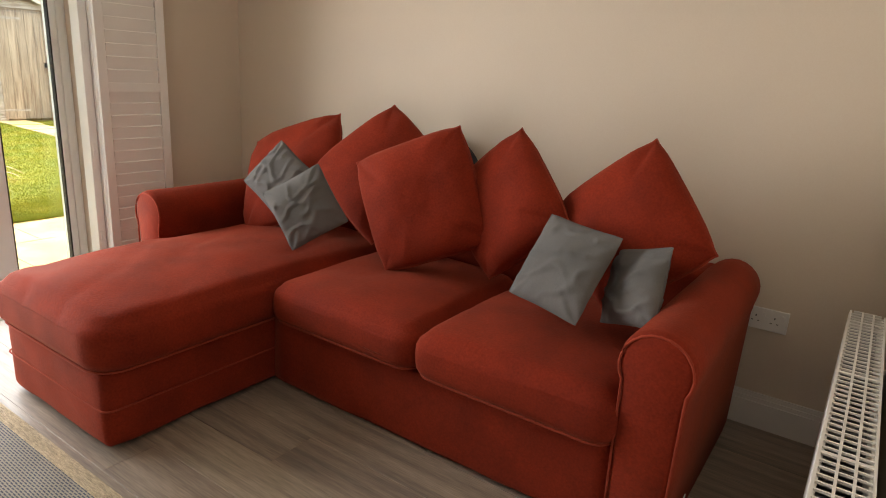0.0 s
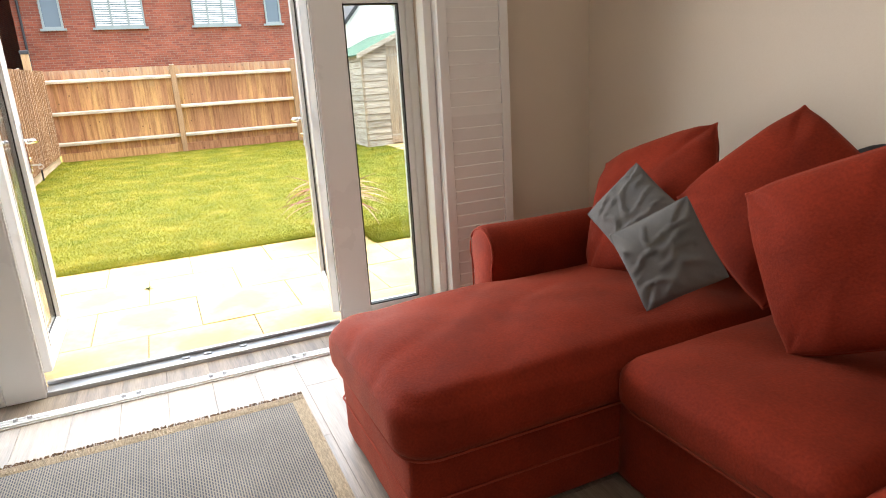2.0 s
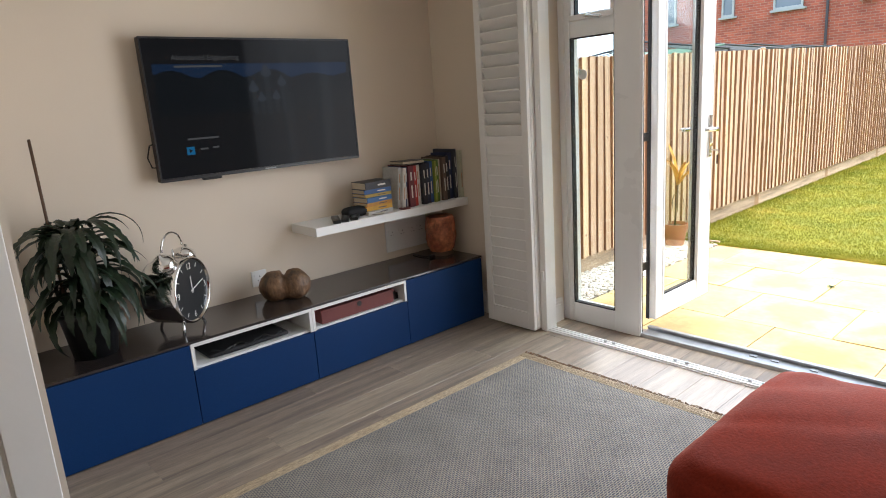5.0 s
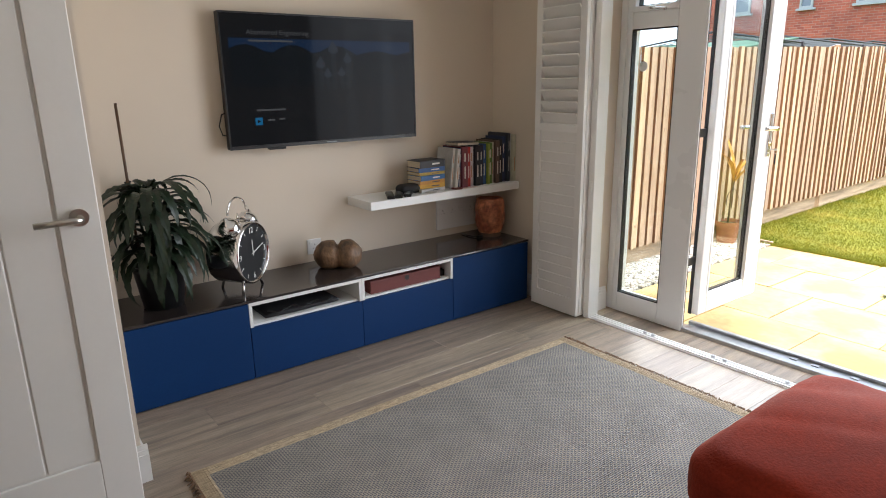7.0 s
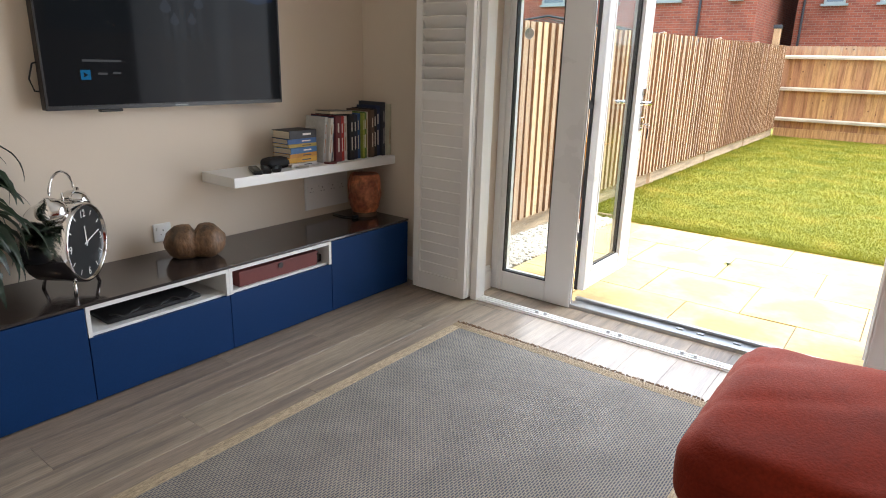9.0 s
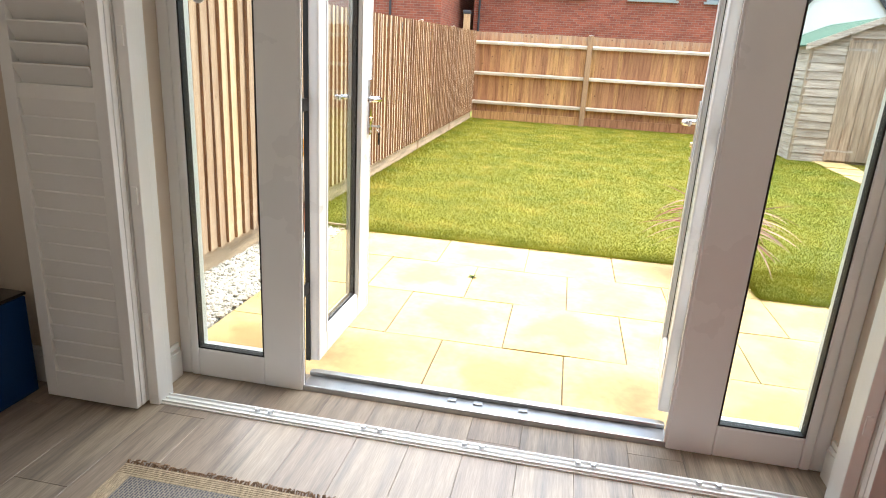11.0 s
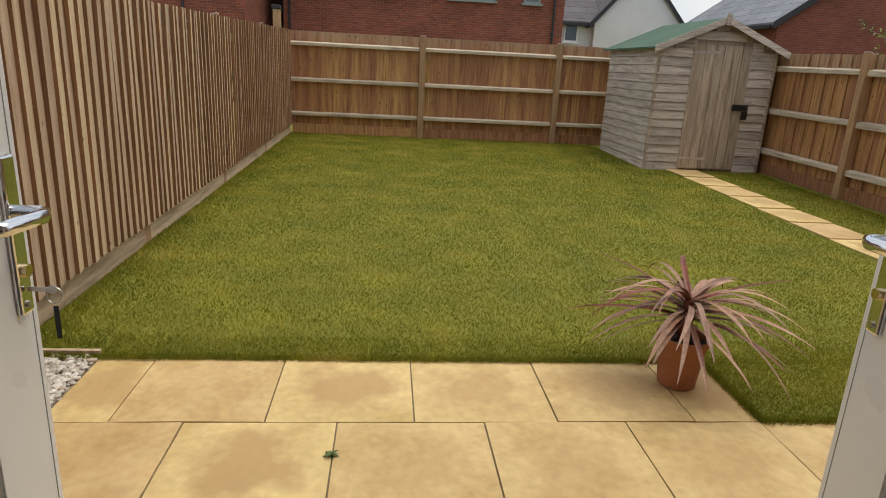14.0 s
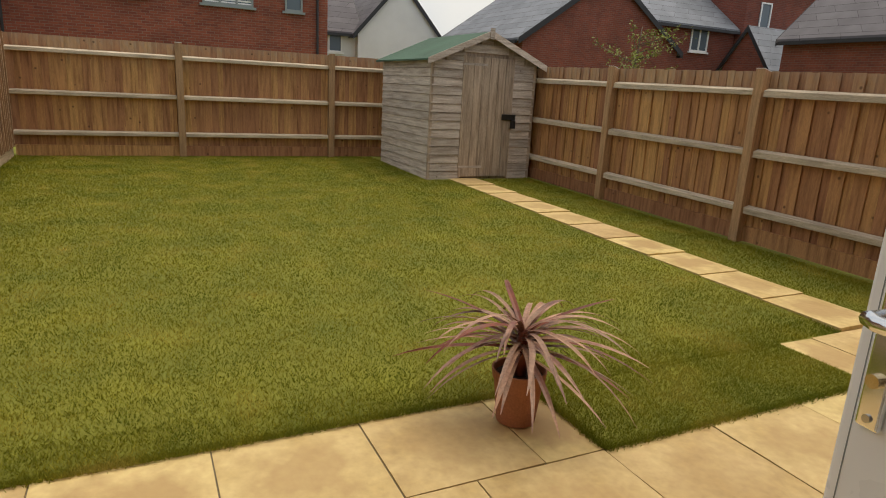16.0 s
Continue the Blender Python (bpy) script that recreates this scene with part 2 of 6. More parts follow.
def add_knots(m, size, per_metre, colour):
    """Dark knots here and there in sawn boards."""
    n, l = m.node_tree.nodes, m.node_tree.links
    b = n["Principled BSDF"]
    src = b.inputs["Base Color"].links[0].from_socket
    co, info = n.new("ShaderNodeTexCoord"), n.new("ShaderNodeObjectInfo")
    mul = n.new("ShaderNodeMath")
    mul.operation, mul.inputs[1].default_value = "MULTIPLY", 91.0
    l.new(info.outputs["Random"], mul.inputs[0])
    ad = n.new("ShaderNodeVectorMath")
    ad.operation = "ADD"
    l.new(co.outputs["Object"], ad.inputs[0])
    l.new(mul.outputs[0], ad.inputs[1])
    vo = n.new("ShaderNodeTexVoronoi")
    vo.inputs["Scale"].default_value = per_metre
    l.new(ad.outputs[0], vo.inputs["Vector"])
    mr = n.new("ShaderNodeMapRange")
    mr.inputs["From Min"].default_value, mr.inputs["From Max"].default_value = size * per_metre * 0.5, size * per_metre
    mr.inputs["To Min"].default_value, mr.inputs["To Max"].default_value = 0.75, 0.0
    l.new(vo.outputs["Distance"], mr.inputs["Value"])
    mx = n.new("ShaderNodeMixRGB")
    mx.inputs["Color2"].default_value = (*colour, 1)
    l.new(mr.outputs[0], mx.inputs["Fac"])
    l.new(src, mx.inputs["Color1"])
    l.new(mx.outputs["Color"], b.inputs["Base Color"])


def grey_tops(m, z0, z1, colour):
    """Boards bleached grey towards their upper ends, with an uneven border."""
    n, l = m.node_tree.nodes, m.node_tree.links
    b = n["Principled BSDF"]
    src = b.inputs["Base Color"].links[0].from_socket
    co, sep, no = n.new("ShaderNodeTexCoord"), n.new("ShaderNodeSeparateXYZ"), n.new("ShaderNodeTexNoise")
    info, am = n.new("ShaderNodeObjectInfo"), n.new("ShaderNodeMath")
    no.inputs["Scale"].default_value = 9.0
    l.new(co.outputs["Object"], sep.inputs[0])
    l.new(co.outputs["Object"], no.inputs["Vector"])
    am.operation, am.inputs[1].default_value = "MULTIPLY_ADD", 0.25
    l.new(info.outputs["Random"], am.inputs[0])
    l.new(sep.outputs["Z"], am.inputs[2])
    mr, mu, mx = n.new("ShaderNodeMapRange"), n.new("ShaderNodeMath"), n.new("ShaderNodeMixRGB")
    mr.inputs["From Min"].default_value, mr.inputs["From Max"].default_value = z0, z1
    l.new(am.outputs[0], mr.inputs["Value"])
    mu.operation = "MULTIPLY"
    l.new(mr.outputs[0], mu.inputs[0])
    l.new(no.outputs["Fac"], mu.inputs[1])
    mx.inputs["Color2"].default_value = (*colour, 1)
    l.new(mu.outputs[0], mx.inputs["Fac"])
    l.new(src, mx.inputs["Color1"])
    l.new(mx.outputs["Color"], b.inputs["Base Color"])


def slab_mat():
    """Riven buff sandstone: each slab its own shade, many with a brown damp stain in the middle."""
    m = mat("buff_sandstone_slab", (0.60, 0.44, 0.20), 0.7, var=0.14, scale=3.6, fine=24, bump=0.35, rand=0.08, second=(0.49, 0.335, 0.13), hue=0.008)
    n, l = m.node_tree.nodes, m.node_tree.links
    b = n["Principled BSDF"]
    src = b.inputs["Base Color"].links[0].from_socket
    co, info = n.new("ShaderNodeTexCoord"), n.new("ShaderNodeObjectInfo")
    sc = n.new("ShaderNodeVectorMath")
    sc.operation = "SCALE"
    sc.inputs["Scale"].default_value = 19.0
    cmb = n.new("ShaderNodeCombineXYZ")
    l.new(info.outputs["Random"], cmb.inputs[0])
    l.new(info.outputs["Random"], cmb.inputs[1])
    l.new(cmb.outputs[0], sc.inputs[0])
    ad = n.new("ShaderNodeVectorMath")
    ad.operation = "ADD"
    l.new(co.outputs["Object"], ad.inputs[0])
    l.new(sc.outputs[0], ad.inputs[1])
    no = n.new("ShaderNodeTexNoise")
    no.inputs["Scale"].default_value, no.inputs["Detail"].default_value = 5.5, 6
    l.new(ad.outputs[0], no.inputs["Vector"])
    ln = n.new("ShaderNodeVectorMath")
    ln.operation = "LENGTH"
    l.new(co.outputs["Object"], ln.inputs[0])
    ml = n.new("ShaderNodeMath")
    ml.operation, ml.inputs[1].default_value = "MULTIPLY_ADD", 0.46
    l.new(no.outputs["Fac"], ml.inputs[0])
    l.new(ln.outputs["Value"], ml.inputs[2])
    rad = n.new("ShaderNodeMapRange")
    rad.inputs["From Min"].default_value, rad.inputs["From Max"].default_value = 0.36, 0.47
    rad.inputs["To Min"].default_value, rad.inputs["To Max"].default_value = 1.0, 0.0
    l.new(ml.outputs[0], rad.inputs["Value"])
    pick = n.new("ShaderNodeMapRange")
    pick.inputs["From Min"].default_value, pick.inputs["From Max"].default_value = 0.15, 0.8
    pick.inputs["To Min"].default_value, pick.inputs["To Max"].default_value = 0.15, 0.85
    l.new(info.outputs["Random"], pick.inputs["Value"])
    mu = n.new("ShaderNodeMath")
    mu.operation = "MULTIPLY"
    l.new(rad.outputs[0], mu.inputs[0])
    l.new(pick.outputs[0], mu.inputs[1])
    mx = n.new("ShaderNodeMixRGB")
    mx.inputs["Color2"].default_value = (0.43, 0.275, 0.115, 1)
    l.new(mu.outputs[0], mx.inputs["Fac"])
    l.new(src, mx.inputs["Color1"])
    l.new(mx.outputs["Color"], b.inputs["Base Color"])
    return m


def rug_mat():
    """A flat weave: pale yarn with blue-grey flecks in diagonal rows."""
    m = bpy.data.materials.new("blue_grey_weave")
    m.use_nodes = True
    n, l = m.node_tree.nodes, m.node_tree.links
    b = n["Principled BSDF"]
    co = n.new("ShaderNodeTexCoord")
    mp = n.new("ShaderNodeMapping")
    mp.inputs["Scale"].default_value = (1, 1, 1)
    l.new(co.outputs["Object"], mp.inputs["Vector"])
    br = n.new("ShaderNodeTexBrick")
    br.inputs["Scale"].default_value = 1.0
    br.inputs["Brick Width"].default_value, br.inputs["Row Height"].default_value = 0.020, 0.0085
    br.inputs["Mortar Size"].default_value = 0.0026
    br.inputs["Mortar Smooth"].default_value = 0.3
    br.inputs["Color1"].default_value, br.inputs["Color2"].default_value = (0.05, 0.057, 0.08, 1), (0.08, 0.085, 0.105, 1)
    br.inputs["Mortar"].default_value = (0.29, 0.26, 0.21, 1)
    l.new(mp.outputs[0], br.inputs["Vector"])
    no = n.new("ShaderNodeTexNoise")
    no.inputs["Scale"].default_value, no.inputs["Detail"].default_value = 5, 6
    l.new(co.outputs["Object"], no.inputs["Vector"])
    mix = n.new("ShaderNodeMixRGB")
    mix.blend_type, mix.inputs["Fac"].default_value = "OVERLAY", 0.35
    l.new(br.outputs["Color"], mix.inputs["Color1"])
    l.new(no.outputs["Fac"], mix.inputs["Color2"])
    l.new(mix.outputs["Color"], b.inputs["Base Color"])
    b.inputs["Roughness"].default_value = 0.95
    bp = n.new("ShaderNodeBump")
    bp.inputs["Strength"].default_value, bp.inputs["Distance"].default_value = 0.6, 0.003
    l.new(br.outputs["Fac"], bp.inputs["Height"])
    l.new(bp.outputs["Normal"], b.inputs["Normal"])
    return m


def glass_mat(name="clear_glass", tint=(0.93, 0.97, 0.95)):
    m = bpy.data.materials.new(name)
    m.use_nodes = True
    n, l = m.node_tree.nodes, m.node_tree.links
    n.remove(n["Principled BSDF"])
    tr, gl, mx = n.new("ShaderNodeBsdfTransparent"), n.new("ShaderNodeBsdfGlossy"), n.new("ShaderNodeMixShader")
    lw, pw, mr = n.new("ShaderNodeLayerWeight"), n.new("ShaderNodeMath"), n.new("ShaderNodeMapRange")
    pw.operation, pw.inputs[1].default_value = "POWER", 4.0
    mr.inputs["To Min"].default_value, mr.inputs["To Max"].default_value = 0.03, 0.75
    l.new(lw.outputs["Facing"], pw.inputs[0])
    l.new(pw.outputs[0], mr.inputs["Value"])
    tr.inputs["Color"].default_value = (*tint, 1)
    gl.inputs["Roughness"].default_value = 0.02
    l.new(mr.outputs[0], mx.inputs["Fac"])
    l.new(tr.outputs[0], mx.inputs[1])
    l.new(gl.outputs[0], mx.inputs[2])
    l.new(mx.outputs[0], n["Material Output"].inputs["Surface"])
    return m


def dark_glass_mat():
    """Panes of far houses, which mirror the sky."""
    m = bpy.data.materials.new("far_window_glass")
    m.use_nodes = True
    b = m.node_tree.nodes["Principled BSDF"]
    b.inputs["Base Color"].default_value = (0.10, 0.13, 0.16, 1)
    b.inputs["Roughness"].default_value = 0.08
    return m


def glow_mat(name, col, strength):
    m = bpy.data.materials.new(name)
    m.use_nodes = True
    b = m.node_tree.nodes["Principled BSDF"]
    b.inputs["Base Color"].default_value = (0.006, 0.006, 0.007, 1)
    b.inputs["Roughness"].default_value = 0.06
    b.inputs["Specular IOR Level"].default_value = 0.09
    b.inputs["Emission Color"].default_value = (*col, 1)
    b.inputs["Emission Strength"].default_value = strength
    return m


grey_tops(M_FENCE, 1.38, 1.68, (0.34, 0.28, 0.22))
add_knots(M_FENCE, 0.020, 5.5, (0.08, 0.036, 0.016))
add_knots(M_FENCEPALE, 0.016, 4.5, (0.10, 0.05, 0.024))
add_knots(M_SHED, 0.014, 5.0, (0.10, 0.06, 0.04))
M_SLAB = slab_mat()
M_RUG = rug_mat()
M_GLASS = glass_mat()
M_FARGLASS = dark_glass_mat()
M_SCREEN = glow_mat("lit_black_screen", (0.010, 0.011, 0.012), 0.09)
M_SCREENSKY = glow_mat("screen_blue_sky", (0.012, 0.035, 0.085), 0.08)
M_SCREENHILL = glow_mat("screen_dark_hill", (0.006, 0.010, 0.013), 0.08)
M_SCREENDOME = glow_mat("screen_pale_dome", (0.05, 0.065, 0.085), 0.06)
M_SCREENTOWER = glow_mat("screen_dim_tower", (0.022, 0.030, 0.036), 0.06)
M_SCREENTEXT = glow_mat("screen_text", (0.22, 0.22, 0.22), 0.05)
M_SCREENBLUE = glow_mat("screen_button_blue", (0.02, 0.20, 0.42), 0.09)

# ---- helpers for building ----


def loc_of(ob):
    v = Vector((0, 0, 0))
    while ob:
        v += ob.location
        ob = ob.parent
    return v


def thing(name, at=(0, 0, 0), label="", category="", group="", kind="", m=None):
    e = new(name)
    e.empty_display_size = 0.1
    if m is not None:
        e.matrix_basis = m
    else:
        e.location = at
    return tagged(e, label, category, group, kind)


def link_mesh(name, me, material, parent=None, label="", m=None):
    ob = new(name, me)
    if material and not me.materials:
        me.materials.append(material)
    ob.parent = parent
    if m is not None:
        ob.matrix_basis = m
    if label:
        ob["label"] = label
    return ob


def part(name, bm, material, parent=None, label="", smooth=False, world=False):
    """Links a bmesh as one mesh object under a thing or under a part. world: it was built at world places."""
    if world and parent:
        bmesh.ops.translate(bm, vec=-loc_of(parent), verts=bm.verts)
    me = bpy.data.meshes.new(name)
    bm.normal_update()
    bm.to_mesh(me)
    bm.free()
    if smooth:
        for p in me.polygons:
            p.use_smooth = True
    return link_mesh(name, me, material, parent, label)


def box(x0, x1, y0, y1, z0, z1, bevel=0.0, segments=2, bm=None):
    own = bmesh.new()
    v = [own.verts.new((x, y, z)) for x in sorted((x0, x1)) for y in sorted((y0, y1)) for z in sorted((z0, z1))]
    for f in ((0, 1, 3, 2), (4, 6, 7, 5), (0, 4, 5, 1), (2, 3, 7, 6), (0, 2, 6, 4), (1, 5, 7, 3)):
        own.faces.new([v[i] for i in f])
    bmesh.ops.recalc_face_normals(own, faces=own.faces)
    if bevel:
        bmesh.ops.bevel(own, geom=own.edges[:], offset=bevel, segments=segments, affect="EDGES", profile=0.5)
    if bm is None:
        return own
    me = bpy.data.meshes.new("tmp")
    own.to_mesh(me)
    own.free()
    bm.from_mesh(me)
    bpy.data.meshes.remove(me)
    return bm


def frustum(r0, r1, h, seg=24, cap=True):
    bm = bmesh.new()
    bmesh.ops.create_cone(bm, cap_ends=cap, segments=seg, radius1=r0, radius2=r1, depth=h)
    bmesh.ops.translate(bm, vec=(0, 0, h / 2), verts=bm.verts)
    return bm


def lathe(profile, seg=28):
    """A turned shape from (radius, height) pairs, bottom to top and back down inside."""
    bm = bmesh.new()
    rings = [[bm.verts.new((r * math.cos(2 * math.pi * k / seg), r * math.sin(2 * math.pi * k / seg), z)) for k in range(seg)] for r, z in profile]
    for a, b in zip(rings, rings[1:]):
        for k in range(seg):
            bm.faces.new((a[k], a[(k + 1) % seg], b[(k + 1) % seg], b[k]))
    bm.faces.new(rings[0][::-1])
    bm.faces.new(rings[-1])
    bmesh.ops.recalc_face_normals(bm, faces=bm.faces)
    return bm


def tube(points, r, seg=8, bm=None, r1=None, closed=False):
    bm = bm or bmesh.new()
    pts = [Vector(p) for p in points]
    n = len(pts)
    rings = []
    for i, p in enumerate(pts):
        a = pts[(i - 1) % n] if closed or i else pts[0]
        b = pts[(i + 1) % n] if closed or i < n - 1 else pts[-1]
        d = (b - a).normalized()
        u = d.orthogonal().normalized() if abs(d.z) > 0.95 else d.cross(Vector((0, 0, 1))).normalized()
        w = d.cross(u)
        rr = r if r1 is None else r + (r1 - r) * i / (n - 1)
        rings.append([bm.verts.new(p + rr * (math.cos(2 * math.pi * k / seg) * u + math.sin(2 * math.pi * k / seg) * w)) for k in range(seg)])
    pairs = list(zip(rings, rings[1:])) + ([(rings[-1], rings[0])] if closed else [])
    for a, b in pairs:
        for k in range(seg):
            bm.faces.new((a[k], a[(k + 1) % seg], b[(k + 1) % seg], b[k]))
    if not closed:
        bm.faces.new(rings[0][::-1])
        bm.faces.new(rings[-1])
    bmesh.ops.recalc_face_normals(bm, faces=bm.faces)
    return bm


def xform(bm, m):
    bmesh.ops.transform(bm, matrix=m, verts=bm.verts)
    return bm


def soft_block(sx, sy, sz, r, puff=0.0, n=18, wrinkle=0.0, seed=0):
    """A stuffed block: a box with rounded edges, its top swelled and its sides a little uneven."""
    bm = bmesh.new()
    bmesh.ops.create_cube(bm, size=1.0)
    bmesh.ops.subdivide_edges(bm, edges=bm.edges[:], cuts=n, use_grid_fill=True)
    h = Vector((sx / 2, sy / 2, sz / 2))
    for v in bm.verts:
        p = Vector((v.co.x * sx, v.co.y * sy, v.co.z * sz))
        q = Vector([max(-h[i] + r, min(h[i] - r, p[i])) for i in range(3)])
        d = p - q
        if d.length > 1e-6:
            p = q + d.normalized() * r
        u, w = 2 * v.co.x, 2 * v.co.y
        if v.co.z > 0:
            p.z += puff * (1 - u * u) * (1 - w * w)
        if wrinkle:
            k = noise.noise(Vector((p.x * 3, p.y * 3, p.z * 3 + seed))) + 0.5 * noise.noise(Vector((p.x * 9, p.y * 9, p.z * 9 + seed)))
            p += wrinkle * k * (d.normalized() if d.length > 1e-6 else Vector((0, 0, 1)))
        v.co = p
    return bm


def pillow_rim(u, v, power, pinch, ear):
    """Where (u, v) of the square lies in a cushion's plan: corners rounded, drawn out into ears, edges drawn in."""
    k = max(abs(u), abs(v), 1e-6) / max((abs(u) ** power + abs(v) ** power) ** (1 / power), 1e-6)
    k *= 1 + ear * abs(u * v) ** 4 + ear * abs(u * v) ** 14
    return k * u * (1 - pinch * (1 - v * v)), k * v * (1 - pinch * (1 - u * u))


def pillow_mesh(w, h, t, n=44, wrinkle=0.012, seed=0, pinch=0.0, power=9.0, ear=0.1, crease=0.4, plump=0.5):
    """A square cushion, thick in the middle, drawn out to its four corners, with soft folds."""
    bm = bmesh.new()
    grid = {}
    for side in (1, -1):
        for i in range(n + 1):
            for j in range(n + 1):
                if side < 0 and (i in (0, n) or j in (0, n)):
                    grid[side, i, j] = grid[1, i, j]
                    continue
                u, v = math.sin(math.pi / 2 * (2 * i / n - 1)), math.sin(math.pi / 2 * (2 * j / n - 1))
                x, y = pillow_rim(u, v, power, pinch, ear)
                d = max((1 - abs(u) ** 2.4) * (1 - abs(v) ** 2.4), 0)
                z = side * t / 2 * d ** plump
                soft = noise.noise(Vector((u * 1.3 + seed, v * 1.3, side * 3 + seed)))
                z += wrinkle * soft * (d + 0.2)
                bend = 0.5 * noise.noise(Vector((u * 1.1, v * 1.1, seed * 2.3)))
                line = noise.noise(Vector((u * 0.9 + 1.3 * v + bend + seed, 2.2 * v - 0.9 * u + bend, seed * 1.7)))
                z += side * wrinkle * crease * math.exp(-(line / 0.09) ** 2) * min(1, 2 * d)
                a = math.atan2(v, u)
                corner = abs(u * v) ** 1.5
                z += side * wrinkle * 0.7 * math.sin(a * 22 + seed) * corner * d ** 0.3
                grid[side, i, j] = bm.verts.new((x * w / 2, y * h / 2, z))
        for i in range(n):
            for j in range(n):
                q = [grid[side, i, j], grid[side, i + 1, j], grid[side, i + 1, j + 1], grid[side, i, j + 1]]
                bm.faces.new(q if side > 0 else q[::-1])
    return bm


def strap_leaf(length, width, droop, rise, n=7, fold=0.25, wave=0.0, seed=0):
    """A long leaf that starts at the origin, goes out along x, rises and bends down."""
    bm = bmesh.new()
    rows = []
    x = z = 0.0
    ang = rise
    for i in range(n + 1):
        f = i / n
        wd = width * (0.55 + 0.9 * f) * (1 - f ** 2.2) if f < 1 else 0.001
        wd = max(wd, width * 0.08)
        if wave:
            wd *= 1 + wave * (1 if i % 2 else -1)
        y = 0.05 * length * math.sin(seed + 2.2 * f) * f
        rows.append([bm.verts.new((x, y - wd / 2, z + fold * wd)), bm.verts.new((x, y, z)), bm.verts.new((x, y + wd / 2, z + fold * wd))])
        ang -= droop / n
        x += length / n * math.cos(ang)
        z += length / n * math.sin(ang)
    for a, b in zip(rows, rows[1:]):
        for k in range(2):
            bm.faces.new((a[k], b[k], b[k + 1], a[k + 1]))
    return bm


def text_mesh(s, size, depth=0.0005):
    cu = bpy.data.curves.new("text", "FONT")
    cu.body, cu.size, cu.extrude = s, size, depth
    cu.align_x = "LEFT"
    ob = bpy.data.objects.new("text", cu)
    scene.collection.objects.link(ob)
    me = bpy.data.meshes.new_from_object(ob.evaluated_get(bpy.context.evaluated_depsgraph_get()))
    bpy.data.objects.remove(ob)
    bpy.data.curves.remove(cu)
    return me

# ---- the room ----
X_WIN, X_OUT, Y_TV, Y_SOFA, X_DOOR, H = -2.95, -3.32, -0.645, 3.48, 0.53, 2.4
Y_A, Y_B, MID = 0.19, 2.58, 1.385  # opening of the garden doors
HEAD = 2.12


def wall_part(name, label, boxes, material=M_WALL):
    bm = bmesh.new()
    for b in boxes:
        box(*b, bm=bm)
    return tagged(part(name, bm, material), label, "wall", kind="structure")


floor = tagged(part("floor", box(-3.30, 2.2, -0.75, 3.58, -0.16, -0.012), M_PLANK), "grey-brown wood-look plank floor", "floor", kind="structure")
tagged(part("ceiling", box(-3.32, 2.2, -0.8, 3.6, H, H + 0.15), M_CEIL), "plain white ceiling", "ceiling", kind="structure")
wall_part("wall_tv", "plain cream wall behind the television", [(-3.32, -0.47, Y_TV - 0.12, Y_TV, -0.1, H)])
wall_part("wall_alcove", "plain cream wall that ends the alcove", [(-0.465, 0.63, Y_TV, 0.30, -0.1, H)])
wall_part("wall_sofa", "plain cream wall behind the sofa", [(-3.32, 0.63, Y_SOFA, Y_SOFA + 0.12, -0.1, H)])
wall_part("wall_window", "cream wall round the garden doors", [(X_OUT + 0.1, X_WIN, Y_TV, Y_A, -0.1, H), (X_OUT + 0.1, X_WIN, Y_B, Y_SOFA, -0.1, H), (X_OUT + 0.1, X_WIN, Y_A, Y_B, HEAD, H)])
wall_part("wall_outside", "red brick outer wall of the house", [(X_OUT, X_OUT + 0.098, -0.9, Y_A, -0.4, 5.2), (X_OUT, X_OUT + 0.098, Y_B, 8.0, -0.4, 5.2), (X_OUT, X_OUT + 0.098, Y_A, Y_B, HEAD, 5.2)], M_BRICK)
wall_part("wall_hall_side", "cream wall with the doorway to the hall", [(X_DOOR, 0.63, 1.40, Y_SOFA, -0.1, H), (X_DOOR, 0.63, 0.30, 1.40, 2.06, H), (X_DOOR, 0.63, 0.30, 0.40, -0.1, 2.06)])
wall_part("wall_hall", "cream walls of the hall", [(2.1, 2.2, -0.8, 3.6, -0.1, H), (0.63, 2.1, -0.8, -0.7, -0.1, H), (0.63, 2.1, 3.48, 3.6, -0.1, H)])


def skirting(name, runs):
    """Skirting board with a stepped top, as boxes along the walls."""
    bm = bmesh.new()
    for x0, x1, y0, y1, nx, ny in runs:
        t = 0.018
        box(x0, x1 if nx == 0 else x0 + nx * t, y0, y1 if ny == 0 else y0 + ny * t, 0, 0.105, bm=bm)
        box(x0, x1 if nx == 0 else x0 + nx * 0.013, y0, y1 if ny == 0 else y0 + ny * 0.013, 0.105, 0.122, bm=bm)
        box(x0, x1 if nx == 0 else x0 + nx * 0.008, y0, y1 if ny == 0 else y0 + ny * 0.008, 0.122, 0.14, bm=bm)
    return tagged(part(name, bm, M_TRIM), "white moulded skirting board along the walls", "skirting board", kind="structure")


skirting("baseboard", [(-2.94, X_DOOR, Y_SOFA, 0, 0, -1), (X_WIN, 0, 2.60, Y_SOFA - 0.02, 1, 0), (X_WIN, 0, Y_TV, Y_A - 0.02, 1, 0),
                       (-2.93, -0.47, Y_TV, 0, 0, 1), (-0.485, X_DOOR, 0.30, 0, 0, 1), (-0.465, 0, -0.20, 0.30, -1, 0), (X_DOOR, 0, 1.48, Y_SOFA - 0.02, -1, 0),
                       (X_WIN - 0.002, -3.13, Y_A, 0, 0, 1), (X_WIN - 0.002, -3.13, Y_B, 0, 0, -1)])

